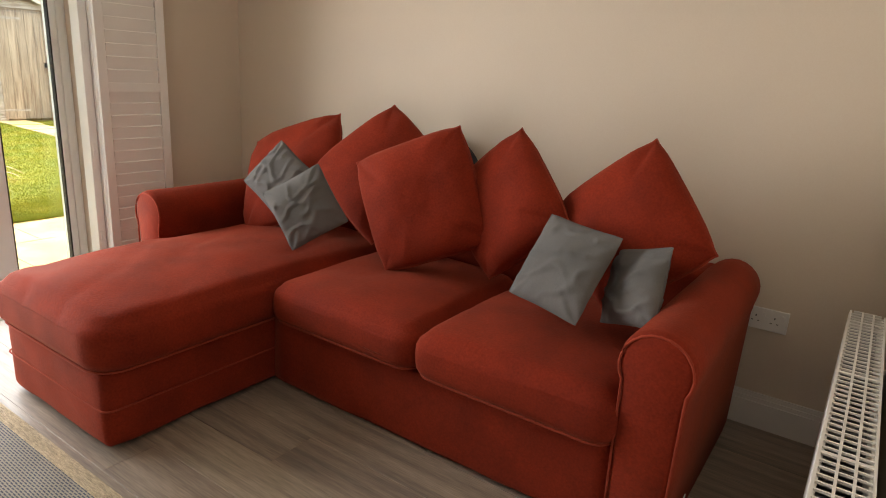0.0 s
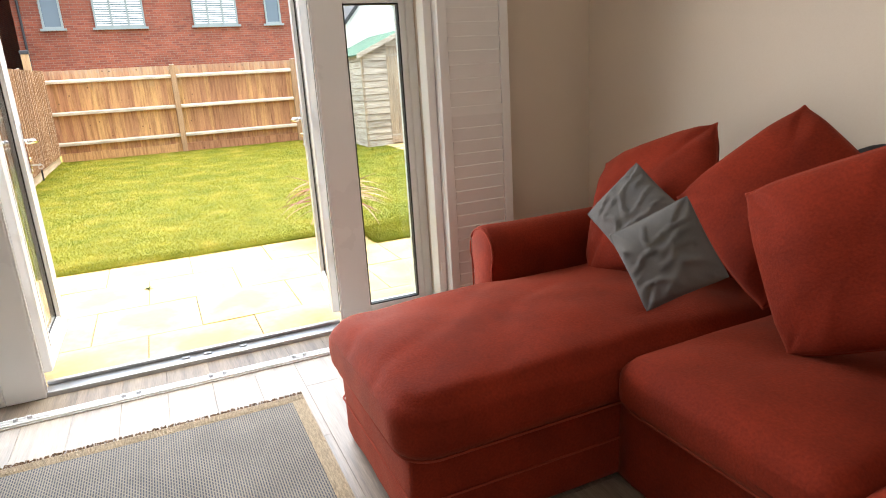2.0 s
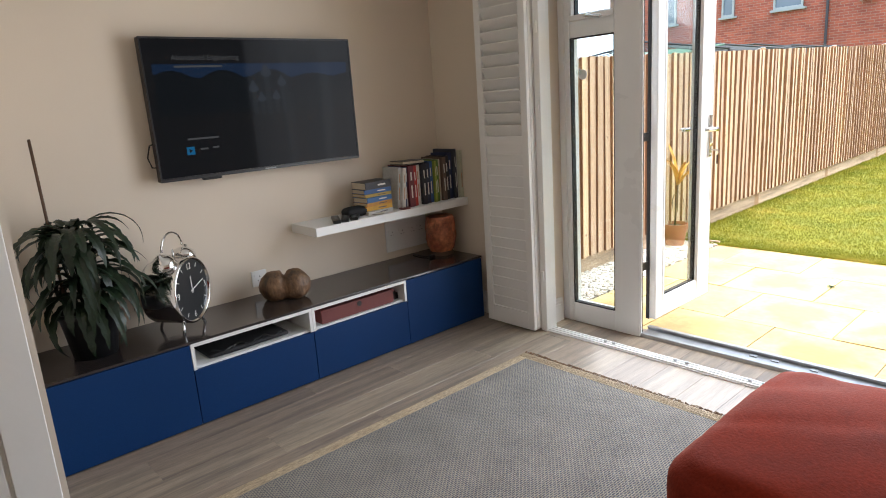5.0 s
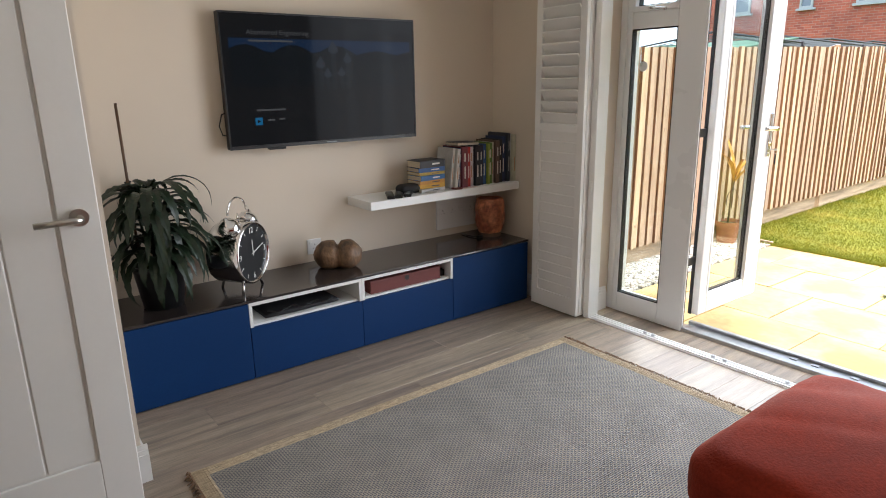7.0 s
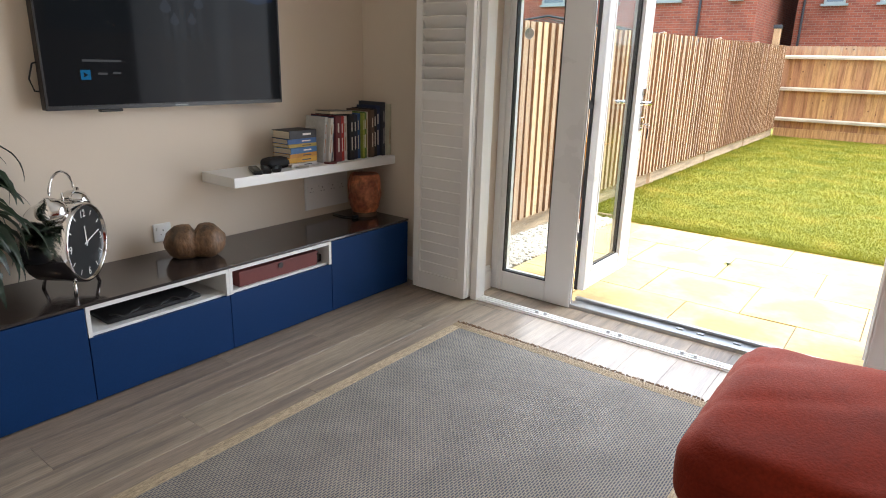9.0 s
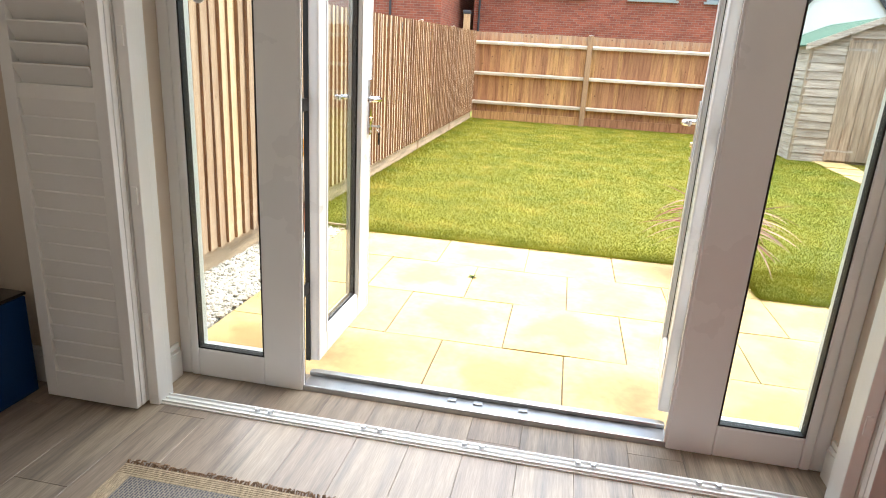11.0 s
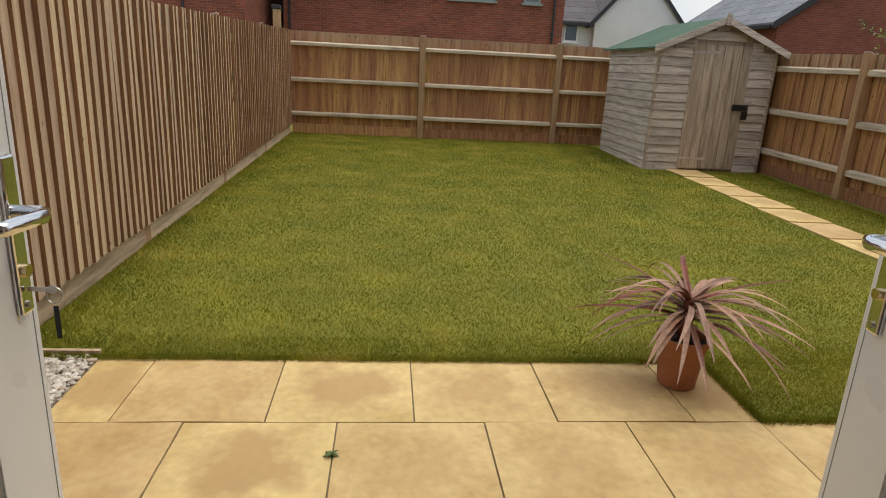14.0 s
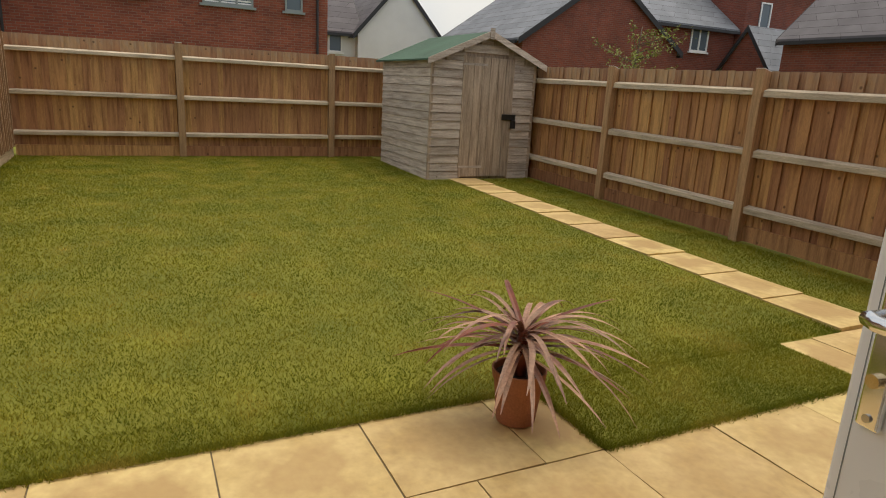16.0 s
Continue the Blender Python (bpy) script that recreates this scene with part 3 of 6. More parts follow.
# floor of the reveal is the same planking; a pair of white rails for the shutters lies across it
track = thing("shutter_track", (-2.95, MID, 0), "white aluminium double floor track for folding shutters", "track")
part("base_strip", box(-2.985, -2.915, 0.225, 2.545, 0.0, 0.005, 0.001), M_UPVC, track, world=True)
for dx in (-0.024, 0.0, 0.024):
    part("rail", box(-2.952 + dx, -2.946 + dx, 0.225, 2.545, 0.005, 0.013), M_UPVC, track, world=True)
for y in (0.62, 0.67, 1.02, 1.08, 1.38, 1.44, 1.76, 1.81, 2.14, 2.20):
    bm = frustum(0.010, 0.008, 0.012, 10)
    part("pivot", xform(bm, pose(-2.949, y, 0.013)), M_ALU, track, "small metal pivot", world=True)


def upvc_bar(x0, x1, y0, y1, z0, z1):
    return box(x0, x1, y0, y1, z0, z1, 0.006, 2)


def glazing(owner, x, y0, y1, z0, z1, fx=0.035):
    """A sealed pane with black gaskets, set in the bars round it."""
    p = part("pane", box(x - 0.010, x + 0.010, y0, y1, z0, z1), M_GLASS, owner, world=True)
    p.visible_shadow = False
    g = 0.006
    for nm, b in (("gasket", (y0, y0 + g, z0, z1)), ("gasket", (y1 - g, y1, z0, z1)), ("gasket", (y0 + g, y1 - g, z0, z0 + g)), ("gasket", (y0 + g, y1 - g, z1 - g, z1))):
        part(nm, box(x - 0.016, x + 0.016, *b), M_SEAL, owner, "thin black rubber gasket", world=True)
    return p


XF0, XF1 = -3.225, -3.15  # outer and inner face of the door frame
frame_set = thing("door_frame", (XF1, MID, 0), "white plastic frame of the garden doors with two side lights", "door frame", kind="structure")
for b in ((Y_A, Y_A + 0.045, 0.0, HEAD), (Y_B - 0.045, Y_B, 0.0, HEAD), (Y_A + 0.045, Y_B - 0.045, HEAD - 0.05, HEAD)):
    part("frame_bar", upvc_bar(XF0, XF1, *b), M_UPVC, frame_set, world=True)
part("threshold", box(-3.30, -3.155, 0.70, 2.07, -0.02, 0.022, 0.006), M_ALU, frame_set, "low grey aluminium threshold", world=True)
part("threshold_lip", box(-3.262, -3.235, 0.70, 2.07, 0.022, 0.040, 0.004), M_ALU, frame_set, world=True)
for y in (1.27, 1.37, 1.54):
    part("keep", box(-3.225, -3.20, y, y + 0.035, 0.022, 0.027, 0.001), M_ALU, frame_set, "small steel bolt keep", world=True)


def side_light(sign, n):
    def ys(a, b):
        p, q = MID + sign * a, MID + sign * b
        return min(p, q), max(p, q)
    w = thing("window_%d" % n, (XF1, MID + sign * 0.97, 0), "tall white side light with a small top opener", "window", kind="structure")
    z_t0, z_t1 = 1.665, 1.735
    part("stile", upvc_bar(XF0 + 0.042, XF1 + 0.004, *ys(0.679, 0.835), 0.0, HEAD - 0.05), M_UPVC, w, world=True)
    part("rebate_bead", box(-3.158, XF1 + 0.001, *ys(0.671, 0.680), 0.024, HEAD - 0.055, 0.002), M_UPVC, w, world=True)
    part("gasket", box(-3.168, -3.1585, *ys(0.673, 0.680), 0.024, HEAD - 0.055), M_SEAL, w, "black rubber door seal", world=True)
    part("stile", upvc_bar(XF0, XF1 + 0.004, *ys(1.115, 1.148), 0.0, HEAD - 0.05), M_UPVC, w, world=True)
    part("bottom_rail", upvc_bar(XF0, XF1 + 0.003, *ys(0.835, 1.115), 0.0, 0.118), M_UPVC, w, world=True)
    part("transom", upvc_bar(XF0, XF1 + 0.003, *ys(0.835, 1.115), 1.620, z_t1 - 0.03), M_UPVC, w, world=True)
    part("top_rail", upvc_bar(XF0, XF1 + 0.003, *ys(0.835, 1.115), 2.02, HEAD - 0.05), M_UPVC, w, world=True)
    glazing(w, -3.167, *ys(0.835, 1.115), 0.118, 1.620)
    glazing(w, -3.185, *ys(0.855, 1.095), 1.735, 2.02)
    part("opener_frame", upvc_bar(XF1 - 0.05, XF1 + 0.010, *ys(0.835, 1.115), z_t1 - 0.03, z_t1), M_UPVC, w, world=True)
    part("opener_frame", upvc_bar(XF1 - 0.05, XF1 + 0.010, *ys(1.095, 1.115), z_t1, 2.02), M_UPVC, w, world=True)
    part("opener_frame", upvc_bar(XF1 - 0.05, XF1 + 0.010, *ys(0.835, 0.855), z_t1, 2.02), M_UPVC, w, world=True)
    yc = MID + sign * 0.985
    hb = part("handle", box(XF1 + 0.010, XF1 + 0.022, yc - 0.022, yc + 0.022, 1.708, 1.730, 0.003), M_CHROME, w, "polished chrome window handle", world=True)
    part("lever", tube([(XF1 + 0.03, yc, 1.718), (XF1 + 0.045, yc + 0.02, 1.715), (XF1 + 0.045, yc + 0.10, 1.705)], 0.008), M_CHROME, hb, smooth=True, world=True)
    if n == 1:
        d = frustum(0.027, 0.027, 0.004, 24)
        xform(d, pose(-3.156, 0.351, 1.425, 0, 90, 0))
        part("sticker", d, M_WHITEBOX, w, "small round clear sun catcher on the pane", world=True)


side_light(-1, 1)
side_light(1, 2)


def lever_handle(owner, x, z, face, toward):
    """A long plate with lever and lock cylinder, on the face y = face (its sign says which way)."""
    s = 1 if face > 0 else -1
    f = abs(face) * s
    plate = part("handle_plate", box(x - 0.017, x + 0.017, f, f + s * 0.010, z - 0.16, z + 0.085, 0.004), M_CHROME, owner, "polished chrome lock plate")
    part("lever", tube([(x, f + s * 0.010, z), (x, f + s * 0.05, z), (x + toward * 0.02, f + s * 0.058, z), (x + toward * 0.11, f + s * 0.055, z + 0.004), (x + toward * 0.125, f + s * 0.035, z + 0.004)], 0.0115), M_CHROME, plate, "polished chrome lever", smooth=True)
    part("lock_cylinder", xform(frustum(0.010, 0.010, 0.008, 16), pose(x, f + s * 0.010, z - 0.09, -90 * s, 0, 0)), M_BRASS, plate, "brass lock cylinder")
    part("screw", xform(frustum(0.006, 0.006, 0.003, 12), pose(x, f + s * 0.010, z - 0.145, -90 * s, 0, 0)), M_STEEL, plate)


def door_leaf(n, hinge_y, angle, mirror, L):
    """A glazed leaf: local x runs from the hinge to the free edge, y across its thickness; the room's face is at y * mirror > 0."""
    T, Z0, Z1 = 0.058, 0.068, HEAD - 0.06
    m = pose(-3.275, hinge_y, 0, 0, 0, angle)
    d = thing("door_%d" % n, label="white glazed garden door, wide open onto the patio", category="door", kind="structure", m=m)
    t = T / 2
    st, sl = 0.085, 0.155
    part("hinge_stile", box(0, st, -t, t, Z0, Z1, 0.007), M_UPVC, d)
    part("lock_stile", box(L - sl, L, -t, t, Z0, Z1, 0.007), M_UPVC, d)
    part("bottom_rail", box(st, L - sl, -t + 0.001, t - 0.001, Z0, Z0 + 0.115, 0.007), M_UPVC, d)
    part("top_rail", box(st, L - sl, -t + 0.001, t - 0.001, Z1 - 0.10, Z1, 0.007), M_UPVC, d)
    part("lip", box(L, L + 0.018, -mirror * t, -mirror * (t - 0.022), Z0 + 0.01, Z1 - 0.01, 0.003), M_UPVC, d)
    part("seal", box(-0.006, 0.0, -mirror * (t - 0.020), -mirror * (t - 0.002), Z0, Z1), M_SEAL, d, "black rubber door seal")
    p = part("pane", box(st, L - sl, -0.010, 0.010, Z0 + 0.115, Z1 - 0.10), M_GLASS, d)
    p.visible_shadow = False
    g = 0.006
    for b in ((st, st + g, Z0 + 0.115, Z1 - 0.1), (L - sl - g, L - sl, Z0 + 0.115, Z1 - 0.1), (st + g, L - sl - g, Z0 + 0.115, Z0 + 0.115 + g)):
        part("gasket", box(b[0], b[1], -0.0125, 0.0125, b[2], b[3]), M_SEAL, d, "thin black rubber gasket")
    for f in (1, -1):
        for x0, x1 in ((st - 0.016, st), (L - sl, L - sl + 0.016)):
            part("glazing_bead", box(x0, x1, f * t, f * (t + 0.003), Z0 + 0.10, Z1 - 0.085, 0.001), M_UPVC, d)
        part("groove", box(L - 0.020, L - 0.0185, f * t, f * (t + 0.0008), Z0 + 0.01, Z1 - 0.01), M_GREYUPVC, d, "thin grey joint line")
    for z in (0.36, 1.06, 1.85):
        part("hinge", box(-0.078, 0.0, -mirror * 0.020, -mirror * 0.010, z, z + 0.045, 0.002), M_BLACK, d, "dark steel stand-off hinge")
    lever_handle(d, L - 0.045, 1.075, t, -1)
    lever_handle(d, L - 0.045, 1.075, -t, -1)
    if mirror < 0:
        kx, ky, kz = L - 0.045, -t - 0.012, 0.955
        key = part("key", box(kx - 0.0012, kx + 0.0012, ky - 0.030, ky, kz - 0.004, kz + 0.004, 0.001), M_STEEL, d, "steel key in the lock with a ring and a spare")
        part("key_bow", xform(frustum(0.007, 0.007, 0.002, 18), pose(kx - 0.0015, ky - 0.036, kz, 0, 90, 0)), M_STEEL, key)
        ring = [(kx + 0.004 * math.sin(a), ky - 0.038 + 0.011 * math.cos(a), kz - 0.010 + 0.011 * math.sin(a)) for a in np.linspace(0, 2 * math.pi, 25)]
        part("key_ring", tube(ring, 0.0012, 8), M_STEEL, key)
        part("spare_key", box(kx - 0.001, kx + 0.001, ky - 0.042, ky - 0.034, kz - 0.082, kz - 0.027, 0.001), M_BLACK, key, "dark spare key hanging from the ring")
    return d


door_leaf(1, 0.698, 180.0, -1, 0.628)
crystal = thing("glass_crystal", (-3.165, 0.34, 1.44), "small clear faceted glass ball stuck to the side window", "ornament")
gem = bmesh.new()
bmesh.ops.create_icosphere(gem, subdivisions=2, radius=0.017)
part("ball", xform(gem, pose(-3.136, 0.34, 1.44)), M_GLASS, crystal, world=True)
part("sucker", xform(frustum(0.010, 0.005, 0.006, 16), pose(-3.157, 0.34, 1.462, 0, 90, 0)), M_GLASS, crystal, world=True)

door_leaf(2, 2.073, 180 - 7.5, 1, 0.595)


def shutter_panel(owner, x, y0, y1, slat_tilt, full=True):
    zb, zt, zm, t = 0.012, 2.10, 1.10, 0.012
    sw = 0.045
    s = part("panel", box(x - t, x + t, y0, y0 + sw, zb, zt, 0.002), M_SHUT, owner, world=True)
    part("stile", box(x - t, x + t, y1 - sw, y1, zb, zt, 0.002), M_SHUT, s, world=True)
    for a, b in ((zb, zb + 0.10), (zm - 0.022, zm + 0.022), (zt - 0.10, zt)):
        part("rail", box(x - t + 0.001, x + t - 0.001, y0 + sw, y1 - sw, a, b), M_SHUT, s, world=True)
    if not full:
        return
    for a, b, tilt in ((zb + 0.10, zm - 0.022, slat_tilt[0]), (zm + 0.022, zt - 0.10, slat_tilt[1])):
        k = round((b - a) / 0.062)
        for i in range(k):
            z = a + (i + 0.5) * (b - a) / k
            bm = box(-0.004, 0.004, y0 + sw + 0.001, y1 - sw - 0.001, -0.036, 0.036, 0.003, 1)
            xform(bm, pose(x, 0, z, 0, tilt, 0))
            part("louvre", bm, M_SHUT, s, world=True)


for side, (a, b) in enumerate(((-0.152, 0.214), (2.565, 2.93))):
    folded = thing("folding_shutter", (-2.88, (a + b) / 2, 0), "white louvred wooden shutter folded against the wall", "shutter", "folded shutters")
    for k in range(3):
        x = -2.856 - 0.027 * k
        shutter_panel(folded, x, a, b, ((9, 30) if side == 0 else (9, 9)) if k == 0 else (0, 0), k == 0)
    yf = (0.2165, 0.2565) if side == 0 else (2.523, 2.563)
    post = thing("shutter_post", (-2.93, sum(yf) / 2, 0), "white wooden mounting post of the shutters", "shutter post")
    part("batten", box(-2.965, -2.905, *yf, 0, 2.12, 0.003), M_SHUT, post, world=True)
    part("batten", box(-3.0, -2.967, yf[0] + 0.005, yf[1] - 0.005, 0.0, 2.12, 0.003), M_SHUT, post, world=True)
    for z in (0.30, 0.75, 1.25, 1.65):
        part("hinge", box(-2.905, -2.898, yf[0] + 0.01, yf[0] + 0.03, z, z + 0.06, 0.001), M_SHUT, post, "white painted hinge", world=True)

# ---- inner door, wide open beside the alcove ----
XH = 0.492
idoor = thing("door_3", (XH, 0.41, 0), "white cottage-style inner door with vertical grooves, wide open", "door", kind="structure")
LEAF, TD = 0.926, 0.035
part("core", box(XH - LEAF + 0.10, XH - 0.10, 0.41 - 0.006, 0.41 + 0.008, 0.19, 1.90), M_TRIM, idoor, world=True)
for a, b in ((XH - LEAF, XH - LEAF + 0.11), (XH - 0.11, XH)):
    part("stile", box(a, b, 0.41 - TD / 2, 0.41 + TD / 2, 0.006, 1.987, 0.003), M_TRIM, idoor, world=True)
for a, b in ((0.006, 0.20), (1.88, 1.987)):
    part("rail", box(XH - LEAF + 0.11, XH - 0.11, 0.41 - TD / 2, 0.41 + TD / 2, a, b, 0.003), M_TRIM, idoor, world=True)
xs = np.linspace(XH - LEAF + 0.117, XH - 0.117, 6)
for a, b in zip(xs, xs[1:]):
    part("panel_board", box(a + 0.002, b - 0.002, 0.41 - 0.012, 0.41 + 0.012, 0.206, 1.874, 0.004), M_TRIM, idoor, world=True)
rose = part("rose", xform(frustum(0.026, 0.026, 0.010, 28), pose(XH - LEAF + 0.055, 0.41 + TD / 2, 0.995, -90, 0, 0)), M_STEEL, idoor, "round satin nickel rose", smooth=False, world=True)
part("lever", tube([(XH - LEAF + 0.055, 0.435, 0.995), (XH - LEAF + 0.055, 0.478, 0.995), (XH - LEAF + 0.07, 0.485, 0.995), (XH - LEAF + 0.175, 0.485, 0.993)], 0.0095), M_STEEL, rose, "satin nickel lever handle", smooth=True, world=True)
part("latch_plate", box(XH - LEAF - 0.001, XH - LEAF + 0.001, 0.40, 0.42, 0.95, 1.05), M_STEEL, idoor, "steel latch plate", world=True)
lining = thing("door_lining", (0.58, 0.88, 0), "white painted lining and architrave of the hall doorway", "door lining", kind="structure")
for b in ((0.525, 0.64, 0.40, 0.428, 0, 2.03), (0.525, 0.64, 1.372, 1.40, 0, 2.03), (0.525, 0.64, 0.40, 1.40, 2.03, 2.06)):
    part("lining_board", box(*b), M_TRIM, lining, world=True)
for b in ((0.513, 0.528, 1.405, 1.47, 0, 2.12), (0.513, 0.528, 0.33, 0.395, 0, 2.12), (0.513, 0.528, 0.395, 1.405, 2.065, 2.12)):
    part("architrave", box(*b, 0.004), M_TRIM, lining, world=True)

# ---- radiator on the hall wall ----


def radiator():
    r = thing("radiator", (0.445, 2.6, 0.12), "white double panel radiator with a grille top on the wall", "radiator")
    x0, x1, y0, y1, z0, z1 = 0.395, 0.495, 1.98, 3.24, 0.13, 0.62
    part("front_panel", box(x0, x0 + 0.012, y0, y1, z0, z1 - 0.008, 0.004), M_TRIM, r, world=True)
    part("back_panel", box(x1 - 0.012, x1, y0, y1, z0, z1 - 0.008, 0.004), M_TRIM, r, world=True)
    for k in range(24):
        y = y0 + 0.03 + k * (y1 - y0 - 0.06) / 23
        part("fin", box(x0 + 0.014, x1 - 0.014, y, y + 0.002, z0 + 0.03, z1 - 0.05), M_ALU, r, world=True)
    for y in (y0, y1 - 0.006):
        part("end_cover", box(x0 + 0.0125, x1 - 0.0125, y, y + 0.006, z0, z1, 0.002), M_TRIM, r, world=True)
    for x in (x0 + 0.002, x0 + 0.035, x0 + 0.064, x1 - 0.006):
        part("grille_bar", box(x, x + 0.005, y0 + 0.006, y1 - 0.006, z1 - 0.006, z1), M_TRIM, r, world=True)
    k = 0
    y = y0 + 0.02
    while y < y1 - 0.02:
        part("grille_bar", box(x0 + 0.0072, x1 - 0.0062, y, y + (0.012 if k % 16 == 8 else 0.005), z1 - 0.0055, z1 - 0.0008), M_TRIM, r, world=True)
        y += 0.028
        k += 1
    part("valve", xform(frustum(0.016, 0.018, 0.06, 16), pose(0.445, y1 + 0.02, 0.12)), M_WHITEBOX, r, "white radiator valve", world=True)
    part("bracket", box(x1, X_DOOR, y0 + 0.2, y0 + 0.24, z0 + 0.1, z1 - 0.1), M_ALU, r, world=True)
    part("bracket", box(x1, X_DOOR, y1 - 0.24, y1 - 0.2, z0 + 0.1, z1 - 0.1), M_ALU, r, world=True)
    part("pipe", box(0.44, 0.452, y1 + 0.014, y1 + 0.026, 0.0, 0.12), M_CHROME, r, world=True)


radiator()

# ---- sofa ----


def stuffed_block(x0, x1, y0, y1, z0, z1, r, plan, puff, bulge, wrinkle, seed, n=30):
    """A stuffed cushion: round corners in plan, rolled edges, a domed top, swelled sides and long soft creases."""
    bm = bmesh.new()
    bmesh.ops.create_cube(bm, size=2.0)
    bmesh.ops.subdivide_edges(bm, edges=bm.edges[:], cuts=n, use_grid_fill=True)
    hx, hy, hz = (x1 - x0) / 2, (y1 - y0) / 2, (z1 - z0) / 2
    for v in bm.verts:
        u, w, q = v.co
        x, y, z = u * hx, w * hy, q * hz
        e, f = min(hx - abs(x), hy - abs(y)), hz - abs(z)
        e2 = e
        if f < 1e-6 and e < r:
            a = radians(45) * (r - e) / r
            e2, z = r * (1 - math.sin(a)), math.copysign(hz - r * (1 - math.cos(a)), z)
        elif e < 1e-6 and f < r:
            a = radians(45) + radians(45) * f / r
            e2, z = r * (1 - math.sin(a)), math.copysign(hz - r * (1 - math.cos(a)), z)
        k = e - e2
        x, y = x * (1 + k / hx), y * (1 + k / hy)
        dx, dy = abs(x) - (hx - plan), abs(y) - (hy - plan)
        if dx > 0 and dy > 0:
            g = max(dx, dy) / math.hypot(dx, dy)
            x, y = math.copysign(hx - plan + dx * g, x), math.copysign(hy - plan + dy * g, y)
        side = (1 - q * q) * bulge
        x, y = x * (1 + side / hx), y * (1 + side / hy)
        if q > 0:
            z += puff * (1 - u * u) ** 0.7 * (1 - w * w) ** 0.4 * q
        c = noise.noise(Vector((x * 2.5 + seed, y * 2.5, z * 2))) + 0.35 * noise.noise(Vector((x * 7, y * 7 + seed, z * 6)))
        crease = max(0.0, 1 - 4 * abs(noise.noise(Vector((x * 3.2 + y * 2.0 + seed, y * 1.2 - x * 1.0, seed + z * 2))))) ** 2
        v.co = Vector((x, y, z + wrinkle * (c * 0.8 - crease * 0.45) * (1 if q > -0.3 else 0)))
        if q < 0.5:
            v.co.x += 0.6 * wrinkle * c
            v.co.y += 0.6 * wrinkle * c
    bmesh.ops.translate(bm, vec=((x0 + x1) / 2, (y0 + y1) / 2, (z0 + z1) / 2), verts=bm.verts)
    return bm


def rounded_loop(x0, x1, y0, y1, z, r, n=6):
    pts = []
    for cx, cy, a0 in ((x1 - r, y1 - r, 0), (x0 + r, y1 - r, 90), (x0 + r, y0 + r, 180), (x1 - r, y0 + r, 270)):
        for k in range(n + 1):
            a = radians(a0 + 90 * k / n)
            pts.append((cx + r * math.cos(a), cy + r * math.sin(a), z))
    return pts


def rolled_arm(x0, x1, y0, y1, top):
    """An upright arm with a rolled, rounded top, as one padded skin."""
    bm = bmesh.new()
    r = (x1 - x0) / 2 + 0.012
    cx = (x0 + x1) / 2
    prof = [(x0 + 0.012, 0.02), (x0 + 0.008, 0.25), (x0 + 0.004, top - 2 * r + 0.01)]
    prof += [(cx - r * math.cos(radians(a)), top - r + r * math.sin(radians(a))) for a in range(-25, 206, 15)]
    prof += [(x1 - 0.004, top - 2 * r + 0.01), (x1 - 0.008, 0.25), (x1 - 0.012, 0.02)]
    ys = [y0, y0 + 0.008, y0 + 0.025] + [y0 + (y1 - y0) * k / 8 for k in range(1, 8)] + [y1 - 0.02, y1]
    ins = [0.02, 0.006, 0.0] + [0.0] * 7 + [0.006, 0.02]
    rings = []
    for y, i in zip(ys, ins):
        rings.append([bm.verts.new((cx + (x - cx) * (1 - i / r), y, z - i * 0.6 * (z / top) + 0.006 * noise.noise(Vector((x * 4, y * 4, z * 3))))) for x, z in prof])
    for a, b in zip(rings, rings[1:]):
        for k in range(len(prof)):
            bm.faces.new((a[k], b[k], b[(k + 1) % len(prof)], a[(k + 1) % len(prof)]))
    bm.faces.new(rings[0])
    bm.faces.new(rings[-1][::-1])
    bmesh.ops.recalc_face_normals(bm, faces=bm.faces)
    return bm


def block_at(x0, x1, y0, y1, z0, z1, r, puff=0.0, wrinkle=0.0, seed=0, n=18):
    bm = soft_block(x1 - x0, y1 - y0, z1 - z0, r, puff, n, wrinkle, seed)
    bmesh.ops.translate(bm, vec=((x0 + x1) / 2, (y0 + y1) / 2, (z0 + z1) / 2), verts=bm.verts)
    return bm


